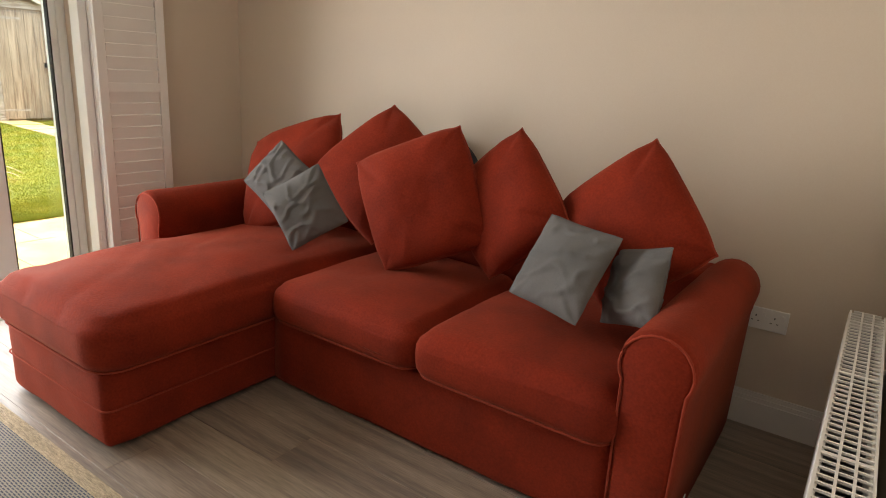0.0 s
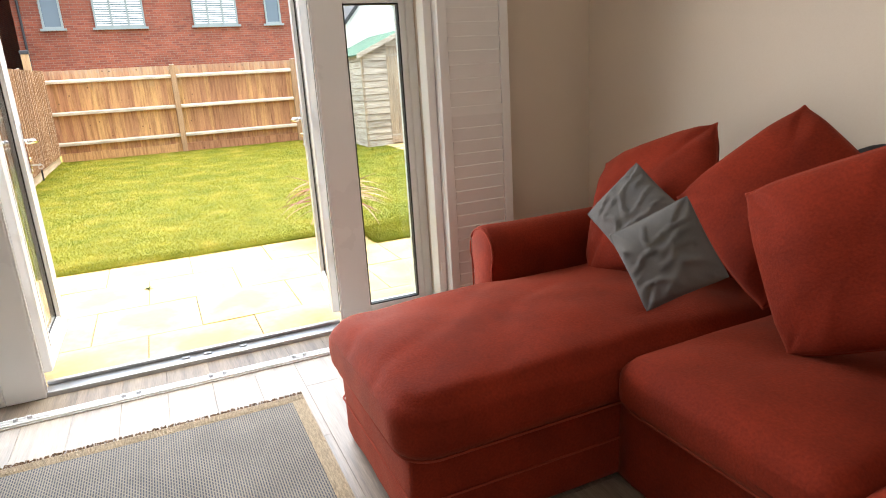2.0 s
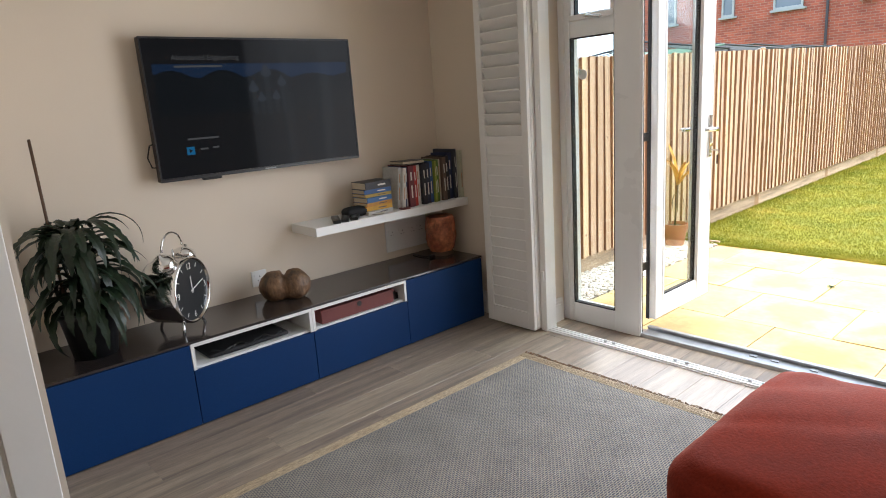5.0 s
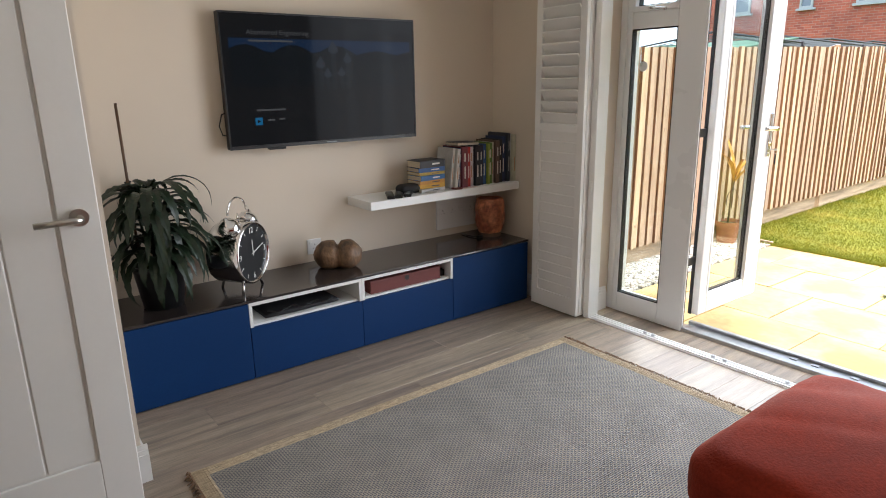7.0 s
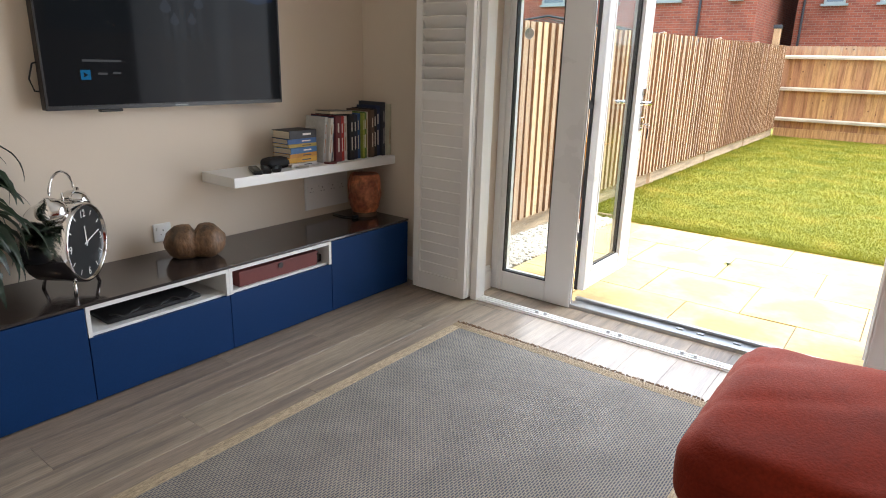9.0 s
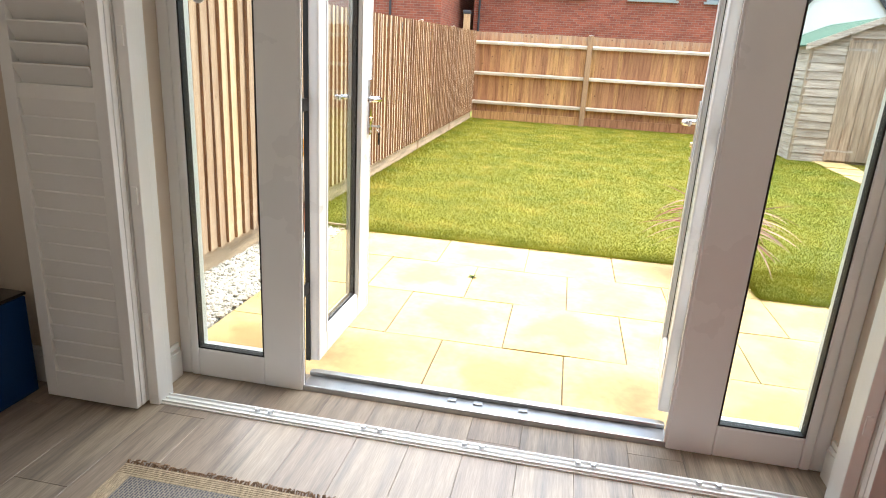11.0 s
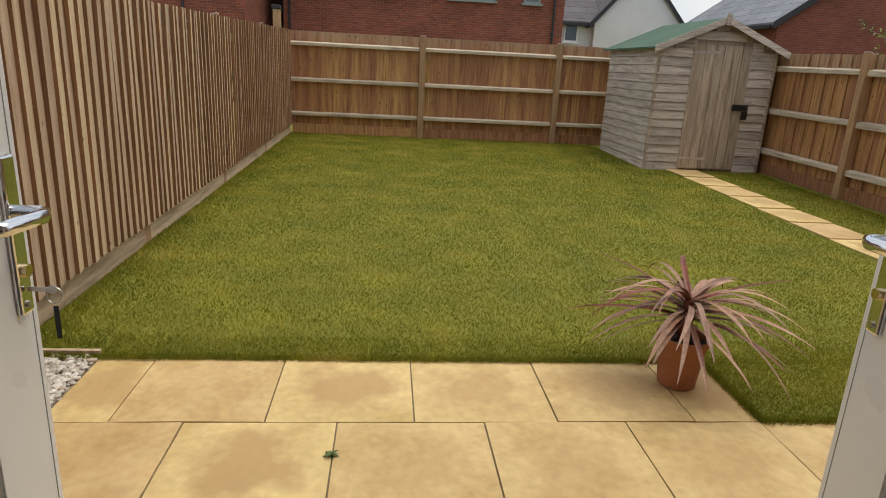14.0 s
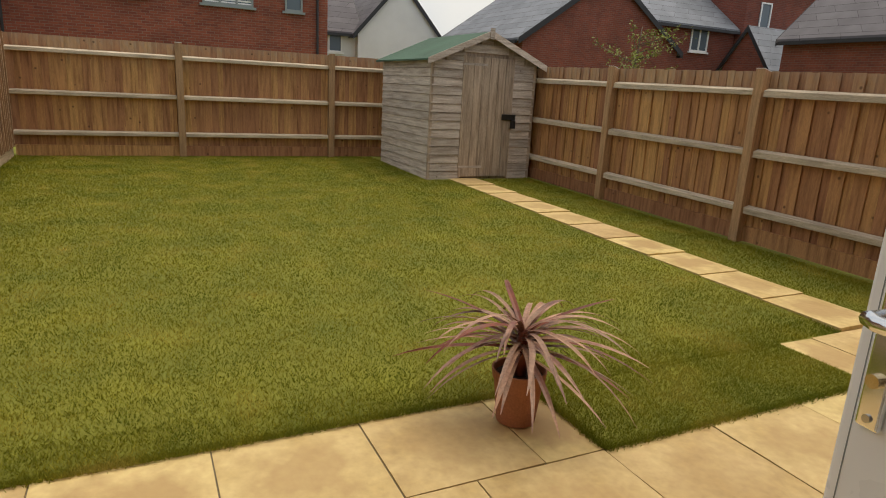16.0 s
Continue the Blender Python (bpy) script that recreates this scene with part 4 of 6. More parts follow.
def sofa():
    s = thing("corner_sofa", (-1.15, 2.9, 0), "rust-red velvet corner sofa with chaise and rolled arms", "sofa")
    yb = 3.43
    part("seat_base", block_at(-1.50, -0.05, 2.485, yb, 0.012, 0.300, 0.02, 0, 0.006, 3), M_SOFA, s, smooth=True, world=True)
    base = part("chaise_base", block_at(-2.20, -1.485, 1.80, yb, 0.012, 0.290, 0.03, 0, 0.009, 7), M_SOFA, s, smooth=True, world=True)
    part("seam", tube(rounded_loop(-2.203, -1.482, 1.797, yb, 0.155, 0.035), 0.0035, 6, closed=True), M_PIPE, base, smooth=True, world=True)
    part("back_frame", block_at(-2.38, 0.09, 3.22, yb, 0.03, 0.64, 0.05, 0, 0.006, 5), M_SOFA, s, smooth=True, world=True)
    for a, b in ((-2.405, -2.225), (-0.072, 0.108)):
        arm = part("arm", rolled_arm(a, b, 2.46, 3.42, 0.675), M_SOFA, s, smooth=True, world=True)
        r = (b - a) / 2 + 0.007
        cx = (a + b) / 2
        ring = [(cx - r * math.cos(radians(q)), 2.462, 0.675 - r - 0.012 + r * math.sin(radians(q))) for q in range(-30, 211, 15)]
        part("piping", tube([(a + 0.012, 2.462, 0.05)] + ring + [(b - 0.012, 2.462, 0.05)], 0.004, 6), M_PIPE, arm, smooth=True, world=True)
    ch = part("chaise_cushion", stuffed_block(-2.20, -1.44, 1.765, 3.22, 0.285, 0.474, 0.055, 0.11, 0.050, 0.010, 0.014, 11, 40), M_SOFA, s, smooth=True, world=True)
    part("piping", tube(rounded_loop(-2.195, -1.445, 1.770, 3.2, 0.428, 0.11), 0.0042, 6, closed=True), M_PIPE, ch, smooth=True, world=True)
    part("piping", tube(rounded_loop(-2.190, -1.450, 1.775, 3.2, 0.300, 0.10), 0.0042, 6, closed=True), M_PIPE, ch, smooth=True, world=True)
    for a, b, sd in ((-1.445, -0.752, 21), (-0.748, -0.062, 33)):
        c = part("seat_cushion", stuffed_block(a, b, 2.43, 3.2, 0.295, 0.455, 0.045, 0.07, 0.042, 0.010, 0.008, sd, 30), M_SOFA, s, smooth=True, world=True)
        part("piping", tube(rounded_loop(a + 0.004, b - 0.004, 2.434, 3.18, 0.424, 0.07), 0.0042, 6, closed=True), M_PIPE, c, smooth=True, world=True)
        part("piping", tube(rounded_loop(a + 0.008, b - 0.008, 2.438, 3.18, 0.308, 0.065), 0.0042, 6, closed=True), M_PIPE, c, smooth=True, world=True)
    part("label_tag", box(0.112, 0.114, 2.62, 2.65, 0.10, 0.135), M_WHITEBOX, s, "small white care label", world=True)


sofa()


def cushion(centre, size, thick, turn, lean, material, label, group, seed, yaw=0.0, wrinkle=0.012):
    """A loose cushion: turned in its own plane, then leaned back against what is behind it."""
    m = Matrix.Translation(centre) @ pose(0, 0, 0, 0, 0, yaw) @ pose(0, 0, 0, 90 - lean, 0, 0) @ pose(0, 0, 0, 0, 0, turn)
    pin, pw, ear, crease = (-0.02, 6.0, 0.05, 0.16) if material is M_SOFA else (0.03, 10.0, 0.03, 0.85)
    bm = pillow_mesh(size, size, thick, seed=seed, wrinkle=wrinkle, pinch=pin, power=pw, ear=ear, crease=crease, plump=0.40 if material is M_SOFA else 0.55)
    c = tagged(part("cushion", bm, material, smooth=True), label, "cushion", group)
    c.matrix_basis = m
    pts = []
    for k in range(4):
        for i in range(30):
            u = math.sin(math.pi / 2 * (2 * i / 30 - 1))
            p = pillow_rim(*((u, -1), (1, u), (-u, 1), (-1, -u))[k], pw, pin, ear)
            pts.append((p[0] * size / 2, p[1] * size / 2, 0.0))
    part("piping", tube(pts, 0.004 if material is M_SOFA else 0.002, 5, closed=True), M_PIPE if material is M_SOFA else M_GREY, c, smooth=True)
    return c


RED = "plump rust-red velvet cushion leaning on the sofa back"
GRY = "small creased grey cotton scatter cushion on the sofa"
cushion((-1.955, 3.011, 0.755), 0.535, 0.18, 24.8, 33.8, M_SOFA, RED, "red back cushions", 1, yaw=-0.1)
cushion((-1.411, 3.049, 0.826), 0.475, 0.19, 45.3, 29.1, M_SOFA, RED, "red back cushions", 2, yaw=24.8)
cushion((-1.065, 2.878, 0.781), 0.468, 0.20, 23.6, 11.0, M_SOFA, RED, "red back cushions", 3, yaw=14.8)
cushion((-0.758, 3.001, 0.799), 0.425, 0.19, 44.4, 11.0, M_SOFA, RED, "red back cushions", 4, yaw=-10.3)
cushion((-0.272, 3.004, 0.800), 0.445, 0.20, 41.4, 11.0, M_SOFA, RED, "red back cushions", 5, yaw=-11.0)
cushion((-1.842, 2.824, 0.769), 0.257, 0.10, 57.2, 28.1, M_GREY, GRY, "grey scatter cushions", 6, yaw=14.7, wrinkle=0.012)
cushion((-1.526, 2.693, 0.701), 0.267, 0.10, 31.5, 11.0, M_GREY, GRY, "grey scatter cushions", 7, yaw=31.3, wrinkle=0.012)
cushion((-0.393, 2.757, 0.691), 0.306, 0.10, -2.6, 31.7, M_GREY, GRY, "grey scatter cushions", 8, yaw=-17.3, wrinkle=0.012)
cushion((-0.165, 2.798, 0.668), 0.252, 0.10, 18.3, 20.5, M_GREY, GRY, "grey scatter cushions", 9, yaw=-38.9, wrinkle=0.012)
bag = thing("round_bag", (-1.33, 3.40, 0.64), "black round padded case standing behind the cushions", "bag")
part("case", xform(lathe([(0.18, -0.03), (0.212, -0.022), (0.22, 0), (0.212, 0.022), (0.18, 0.03)], 40), pose(-1.33, 3.39, 0.765, 84, 0, 0)), M_BLACKCLOTH, bag, smooth=True, world=True)

# ---- media bench, four units under one top ----
YF, YBK = -0.215, -0.64


def bench_unit(x0, x1, kind):
    u = thing("cabinet_unit", ((x0 + x1) / 2, (YF + YBK) / 2, 0), "white media cabinet unit with a %s" % ("plain blue door" if kind == "door" else "blue drawer below a niche"), "cabinet", "media bench units")
    t, zt = 0.016, 0.385
    f = YF - 0.018
    part("side", box(x0, x0 + t, YBK, f, 0.004, zt), M_WHITEBOX, u, world=True)
    part("side", box(x1 - t, x1, YBK, f, 0.004, zt), M_WHITEBOX, u, world=True)
    part("bottom", box(x0 + t, x1 - t, YBK, f, 0.004, 0.02), M_WHITEBOX, u, world=True)
    part("top", box(x0 + t, x1 - t, YBK, f, zt - t, zt), M_WHITEBOX, u, world=True)
    part("back", box(x0 + t, x1 - t, YBK, YBK + 0.006, 0.02, zt - t), M_WHITEBOX, u, world=True)
    if kind == "door":
        part("door", box(x0 + 0.0015, x1 - 0.0015, f + 0.001, YF, 0.008, zt - 0.004, 0.0015), M_BLUE, u, "flat matt blue door", world=True)
    else:
        part("shelf", box(x0 + t, x1 - t, YBK + 0.006, f, 0.258, 0.272), M_WHITEBOX, u, world=True)
        part("drawer_front", box(x0 + 0.0015, x1 - 0.0015, f + 0.001, YF, 0.008, 0.262, 0.0015), M_BLUE, u, "flat matt blue drawer front", world=True)
        part("edge", box(x0 + 0.001, x0 + t, f, YF, 0.264, zt), M_WHITEBOX, u, world=True)
        part("edge", box(x1 - t, x1 - 0.001, f, YF, 0.264, zt), M_WHITEBOX, u, world=True)
        part("edge", box(x0 + t, x1 - t, f, YF, zt - t, zt), M_WHITEBOX, u, world=True)


for k, kind in enumerate(("door", "drawer", "drawer", "door")):
    bench_unit(-2.87 + 0.6 * k, -2.27 + 0.6 * k, kind)
tagged(part("bench_top", box(-2.872, -0.468, YBK, YF + 0.002, 0.3855, 0.397, 0.0015), M_TOP), "dark brown glossy glass top along the media bench", "worktop")

rb = thing("storage_box", (-2.02, -0.34, 0.272), "maroon cardboard box in the open niche", "box")
part("body", box(-2.20, -1.74, -0.50, -0.245, 0.2725, 0.335, 0.003), M_MAROON, rb, world=True)
part("lid", box(-2.203, -1.737, -0.503, -0.242, 0.335, 0.345, 0.002), M_MAROON, rb, world=True)
part("notch", xform(frustum(0.014, 0.014, 0.004, 14), pose(-1.97, -0.2435, 0.325, -90, 0, 0)), M_BLACK, rb, world=True)
sm = thing("set_top_box", (-2.235, -0.35, 0.2725), "small black set-top box in the niche", "media box")
part("body", box(-2.25, -2.215, -0.45, -0.27, 0.2725, 0.31, 0.003), M_BLACK, sm, world=True)
lap = thing("laptop_bag", (-1.38, -0.40, 0.272), "thin black folder and cables in the open niche", "folder")
part("cover", block_at(-1.56, -1.16, -0.56, -0.26, 0.2725, 0.295, 0.010, 0.008, 0.006, 4, 10), M_BLACKCLOTH, lap, smooth=True, world=True)
part("cable", tube([(-1.52 + 0.02 * k, -0.26 + 0.02 * math.sin(k), 0.303 + 0.006 * math.sin(k * 2)) for k in range(18)], 0.004), M_BLACK, lap, smooth=True, world=True)

# ---- television ----
tv = thing("television", (-1.73, Y_TV, 1.05), "large flat black television on the wall, paused on a dim picture", "television")
TX0, TX1, TZ0, TZ1, TY = -2.283, -1.18, 1.053, 1.700, -0.572
part("body", box(TX0, TX1, TY - 0.045, TY - 0.004, TZ0, TZ1, 0.004), M_BLACK, tv, world=True)
part("back_cover", box(TX0 + 0.12, TX1 - 0.12, TY - 0.07, TY - 0.046, TZ0 + 0.06, TZ1 - 0.15, 0.006), M_BLACK, tv, world=True)
part("wall_bracket", box(-1.85, -1.6, Y_TV, TY - 0.071, 1.25, 1.5), M_BLACK, tv, world=True)
screen = part("screen", box(TX0 + 0.008, TX1 - 0.008, TY - 0.004, TY, TZ0 + 0.018, TZ1 - 0.008), M_SCREEN, tv, "dark glossy screen", world=True)
for b in ((TX0, TX1, TZ0, TZ0 + 0.016), (TX0, TX1, TZ1 - 0.007, TZ1), (TX0, TX0 + 0.007, TZ0 + 0.016, TZ1 - 0.007), (TX1 - 0.007, TX1, TZ0 + 0.016, TZ1 - 0.007)):
    part("bezel", box(b[0], b[1], TY - 0.004, TY + 0.003, b[2], b[3]), M_BLACK, tv, world=True)
part("brand_bar", box(-1.76, -1.70, TY + 0.003, TY + 0.004, TZ0 + 0.004, TZ0 + 0.010), M_GREYUPVC, tv, world=True)
part("sensor_bump", box(-1.47, -1.38, TY - 0.03, TY, TZ0 - 0.012, TZ0, 0.004), M_BLACK, tv, world=True)


def screen_shape(name, pts, material, lift):
    """A flat shape of the picture on the screen, from (u, v) in 0..1, u from its left edge."""
    bm = bmesh.new()
    w, h = TX1 - TX0 - 0.016, TZ1 - TZ0 - 0.026
    vs = [bm.verts.new((TX1 - 0.008 - u * w, TY + lift, TZ0 + 0.018 + v * h)) for u, v in pts]
    bm.faces.new(vs[::-1])
    bmesh.ops.recalc_face_normals(bm, faces=bm.faces)
    return part(name, bm, material, screen, world=True)


screen_shape("sky_area", [(0.03, 0.70), (0.98, 0.70), (0.98, 0.82), (0.03, 0.82)], M_SCREENSKY, 0.0006)
hill = [(0.03, 0.45)] + [(0.03 + 0.95 * k / 24, 0.70 + 0.075 * abs(math.sin(k * 0.55 + 0.6)) * (1 if k < 17 else 0.5)) for k in range(25)] + [(0.98, 0.45)]
screen_shape("hill_area", hill, M_SCREENHILL, 0.0010)
for u, v, r in ((0.465, 0.62, 0.024), (0.535, 0.74, 0.026), (0.61, 0.66, 0.022), (0.50, 0.54, 0.020), (0.575, 0.55, 0.020)):
    bulb = []
    for a in np.linspace(0, 2 * math.pi, 28, endpoint=False):
        sn, cs = math.sin(a), math.cos(a)
        bulb.append((u + r * cs * (1 if sn > -0.3 else 0.65), v + 1.7 * r * max(sn, -0.6) + 1.3 * r * max(0, sn) ** 12))
    screen_shape("dome_area", bulb, M_SCREENDOME, 0.0014)
    screen_shape("tower_area", [(u - r * 0.5, 0.42), (u + r * 0.5, 0.42), (u + r * 0.5, v), (u - r * 0.5, v)], M_SCREENTOWER, 0.0012)
screen_shape("play_button", [(0.12, 0.155), (0.155, 0.155), (0.155, 0.215), (0.12, 0.215)], M_SCREENBLUE, 0.0012)
screen_shape("play_arrow", [(0.131, 0.17), (0.146, 0.185), (0.131, 0.2)], M_SCREEN, 0.0016)
for a, b, v in ((0.13, 0.27, 0.265), (0.18, 0.215, 0.185), (0.235, 0.265, 0.19), (0.12, 0.33, 0.795)):
    screen_shape("text_bar", [(a, v), (b, v), (b, v + 0.014), (a, v + 0.014)], M_SCREENTEXT, 0.0016)
title = link_mesh("title_text", text_mesh("Abandoned Engineering", 0.034), M_SCREENTEXT, screen)
title.matrix_basis = Matrix.Translation(Vector((TX1 - 0.13, TY + 0.0018, TZ0 + 0.545)) - loc_of(screen)) @ pose(0, 0, 0, 90, 0, 180)
part("cable", tube([(-1.205, -0.60, 1.24), (-1.165, -0.605, 1.225), (-1.150, -0.61, 1.17), (-1.165, -0.615, 1.125), (-1.20, -0.61, 1.12)], 0.0035), M_BLACK, tv, "thin black looped cable", smooth=True, world=True)

# ---- shelf and what stands on it ----
tagged(part("wall_shelf", box(-2.948, -1.845, Y_TV, -0.385, 0.690, 0.737, 0.002), M_WHITEBOX), "thick white floating shelf on the wall", "shelf")
ZS = 0.7372


def book(name_label, width, height, depth, colour, m, bars=2, bar_colour=(0.75, 0.72, 0.66)):
    """A closed book on end: local x its thickness, y to the spine, z its height."""
    bk = thing("book", label=name_label + ("" if "lying" in name_label else " standing upright"), category="book", group="books on the shelf", m=m)
    key = "cover_%02d%02d%02d" % tuple(int(99 * c) for c in colour)
    cm = bpy.data.materials.get(key) or mat(key, colour, 0.5, var=0.12, scale=12, fine=150, bump=0.06)
    part("page_block", box(0.003, width - 0.003, -depth + 0.004, -0.004, 0.004, height - 0.004), M_PAGES, bk)
    part("cover", box(0, 0.0028, -depth, -0.0005, 0, height), cm, bk)
    part("cover", box(width - 0.0028, width, -depth, -0.0005, 0, height), cm, bk)
    part("spine", box(0, width, -0.0005, 0.003, 0, height, 0.001), cm, bk)
    bkey = "title_%02d%02d%02d" % tuple(int(99 * c) for c in bar_colour)
    tm = bpy.data.materials.get(bkey) or mat(bkey, bar_colour, 0.5, var=0.05, bump=0.0)
    for k in range(bars):
        z0 = height * (0.22 + 0.42 * k)
        part("title_bar", box(width * 0.38, width * 0.62, 0.003, 0.0034, z0, z0 + height * (0.30 if k == 0 else 0.2)), tm, bk)
    return bk


SHELF_BOOKS = [
    ("tall pale hardback book", 0.022, 0.275, (0.50, 0.49, 0.36)), ("tall white paperback book", 0.012, 0.28, (0.62, 0.61, 0.58)), ("tall dark grey book", 0.020, 0.285, (0.045, 0.05, 0.06)),
    ("thick navy hardback book", 0.036, 0.265, (0.02, 0.035, 0.09)), ("thick black hardback book", 0.030, 0.25, (0.018, 0.018, 0.024)), ("brown paperback book", 0.030, 0.225, (0.13, 0.085, 0.06)),
    ("cream paperback book", 0.020, 0.215, (0.55, 0.50, 0.40)), ("green paperback book", 0.024, 0.215, (0.10, 0.19, 0.04)), ("lime green paperback book", 0.014, 0.21, (0.30, 0.36, 0.06)),
    ("blue paperback book", 0.030, 0.21, (0.03, 0.09, 0.24)), ("navy paperback book with bold pale title", 0.034, 0.205, (0.02, 0.025, 0.05)), ("black paperback book with bold pale title", 0.034, 0.205, (0.02, 0.02, 0.024)),
    ("white and red paperback book", 0.030, 0.20, (0.66, 0.62, 0.58)), ("red paperback book", 0.028, 0.20, (0.45, 0.03, 0.025)), ("dark red hardback book", 0.042, 0.205, (0.16, 0.03, 0.04)),
    ("white slim paperback book", 0.014, 0.19, (0.6, 0.59, 0.56)), ("dark blue slim paperback book", 0.014, 0.20, (0.03, 0.05, 0.11)), ("white paperback book", 0.020, 0.195, (0.63, 0.61, 0.57)), ("pale grey paperback book", 0.018, 0.20, (0.5, 0.5, 0.49)),
]
x = -2.945
for k, (lab, w, h, col) in enumerate(SHELF_BOOKS):
    bars = 1 if k in (0, 1) else 2
    lean = 0.0 if k < 15 else -6.0
    h += 0.040 if 4 < k else 0.020
    book(lab, w, h, 0.15 + 0.02 * (k % 3), col, pose(x, -0.452 + (0.034 if k == 0 else 0.010 * ((k * 7) % 3)), ZS, 0, lean, 0), bars, (0.45, 0.22, 0.1) if sum(col) > 1.2 else (0.70, 0.67, 0.6))
    x += w + 0.0015 + (0.002 if k > 14 else 0)
z = ZS
for lab, t, col, tw in (("white paperback lying in a stack", 0.019, (0.6, 0.58, 0.55), 6), ("yellow paperback lying in a stack", 0.026, (0.62, 0.34, 0.02), -3), ("orange and black paperback lying in a stack", 0.022, (0.52, 0.24, 0.02), 2), ("blue paperback lying in a stack", 0.029, (0.04, 0.13, 0.30), 5),
                        ("yellow edged paperback lying in a stack", 0.017, (0.45, 0.31, 0.05), 0), ("blue paperback lying in a stack", 0.026, (0.03, 0.10, 0.28), -2), ("black paperback with pale title lying in a stack", 0.041, (0.03, 0.03, 0.035), 3)):
    book(lab, t, 0.185, 0.125, col, pose(-2.400, -0.452, z, 0, 0, tw) @ pose(0, 0, 0, 0, 90, 0) @ pose(-t, 0, 0), 1, (0.70, 0.67, 0.6) if sum(col) < 0.5 else (0.05, 0.05, 0.06))
    z += t + 0.0005
lb = thing("book", label="dark paperback lying across the upright books", category="book", group="books on the shelf", m=pose(-2.58, -0.50, ZS + 0.2485, 0, -2, 4))
part("cover", box(-0.09, 0.09, -0.06, 0.05, 0, 0.003), M_BLACK, lb)
part("page_block", box(-0.088, 0.086, -0.057, 0.048, 0.003, 0.017), M_PAGES, lb)
part("cover", box(-0.09, 0.09, -0.06, 0.05, 0.017, 0.020), M_BLACK, lb)
for kx, (dx, dy, ln, an) in enumerate(((-2.02, -0.465, 0.175, 62), (-2.075, -0.455, 0.17, 56), (-2.125, -0.435, 0.12, 50))):
    rc = thing("remote_control", label="slim black television remote on the shelf", category="remote control", group="remotes", m=pose(dx, dy, ZS, 0, 0, an))
    part("shell", box(-ln / 2, ln / 2, -0.022, 0.022, 0, 0.018, 0.006), M_BLACK, rc)
    for k in range(5):
        part("button", box(-ln / 2 + 0.02 + k * 0.022, -ln / 2 + 0.032 + k * 0.022, -0.008, 0.008, 0.018, 0.0195, 0.001), M_GREYUPVC, rc)
pouch = thing("glasses_case", (-2.165, -0.49, ZS), "black soft case lying on the shelf", "case")
part("shell", block_at(-2.235, -2.10, -0.545, -0.455, ZS, ZS + 0.05, 0.022, 0.005, 0.004, 8, 10), M_BLACKCLOTH, pouch, smooth=True, world=True)
for cx, cy, mm, lab in ((-2.275, -0.424, M_STEEL, "round pale metal coaster on the shelf"), (-2.47, -0.424, M_MAROON, "round dark red coaster on the shelf")):
    cst = tagged(part("coaster", xform(frustum(0.034, 0.036, 0.007, 28), pose(0, 0, 0)), mm), lab, "coaster")
    cst.location = (cx, cy, ZS)

# ---- things on the bench ----
ZB = 0.3972
lampo = thing("salt_lamp", (-2.775, -0.47, ZB), "unlit orange rock salt lamp on a dark foot", "lamp")
bm = bmesh.new()
bmesh.ops.create_icosphere(bm, subdivisions=4, radius=1)
for v in bm.verts:
    p = v.co.copy()
    k = 1 + 0.10 * noise.noise(p * 2.4) + 0.05 * noise.noise(p * 6)
    rr = (1 - min(abs(p.z), 0.999) ** 3.5) ** (1 / 3.5) / max(math.sqrt(1 - min(p.z * p.z, 0.999)), 0.05)
    k *= 0.5 + 0.5 * rr
    v.co = Vector((p.x * 0.098 * k * (1 + 0.05 * p.z), p.y * 0.090 * k * (1 + 0.05 * p.z), max(-0.105, min(0.115, p.z * 0.145 * k)) + 0.128))
part("rock", bm, M_SALT, lampo)
part("foot", frustum(0.075, 0.07, 0.024, 28), M_CANE, lampo)
part("cord", tube([(0.07, 0.0, 0.006), (0.12, 0.02, 0.005), (0.14, -0.05, 0.005), (0.13, -0.13, 0.006)], 0.004), M_BLACK, lampo, smooth=True)
part("switch", box(0.09, 0.13, 0.02, 0.04, 0.0, 0.018, 0.005), M_BLACK, lampo, "small black cord switch")

nut = thing("double_coconut", (-1.665, -0.46, ZB), "large brown two-lobed sea coconut shell on the bench", "ornament")
bm = bmesh.new()
bmesh.ops.create_uvsphere(bm, u_segments=48, v_segments=28, radius=1)
for v in bm.verts:
    p = v.co.copy()
    k = 1 + 0.06 * noise.noise(p * 3) + 0.02 * noise.noise(p * 11)
    cleft = 1 - 0.30 * math.exp(-(p.x / 0.10) ** 2) * (0.4 + 0.6 * max(0, p.z + 0.4))
    lobe = 1 + 0.18 * (abs(p.x) > 0.25) * min(1, (abs(p.x) - 0.25) * 3)
    v.co = Vector((p.x * 0.150 * k, p.y * 0.092 * k * cleft * lobe, max(p.z, -0.82) * 0.092 * k * cleft * lobe + 0.082))
shell = part("shell", bm, M_NUT, nut, smooth=True)
nut.matrix_basis = pose(-1.665, -0.45, ZB - 0.002, 0, 0, -30) @ Matrix.Scale(0.87, 4)


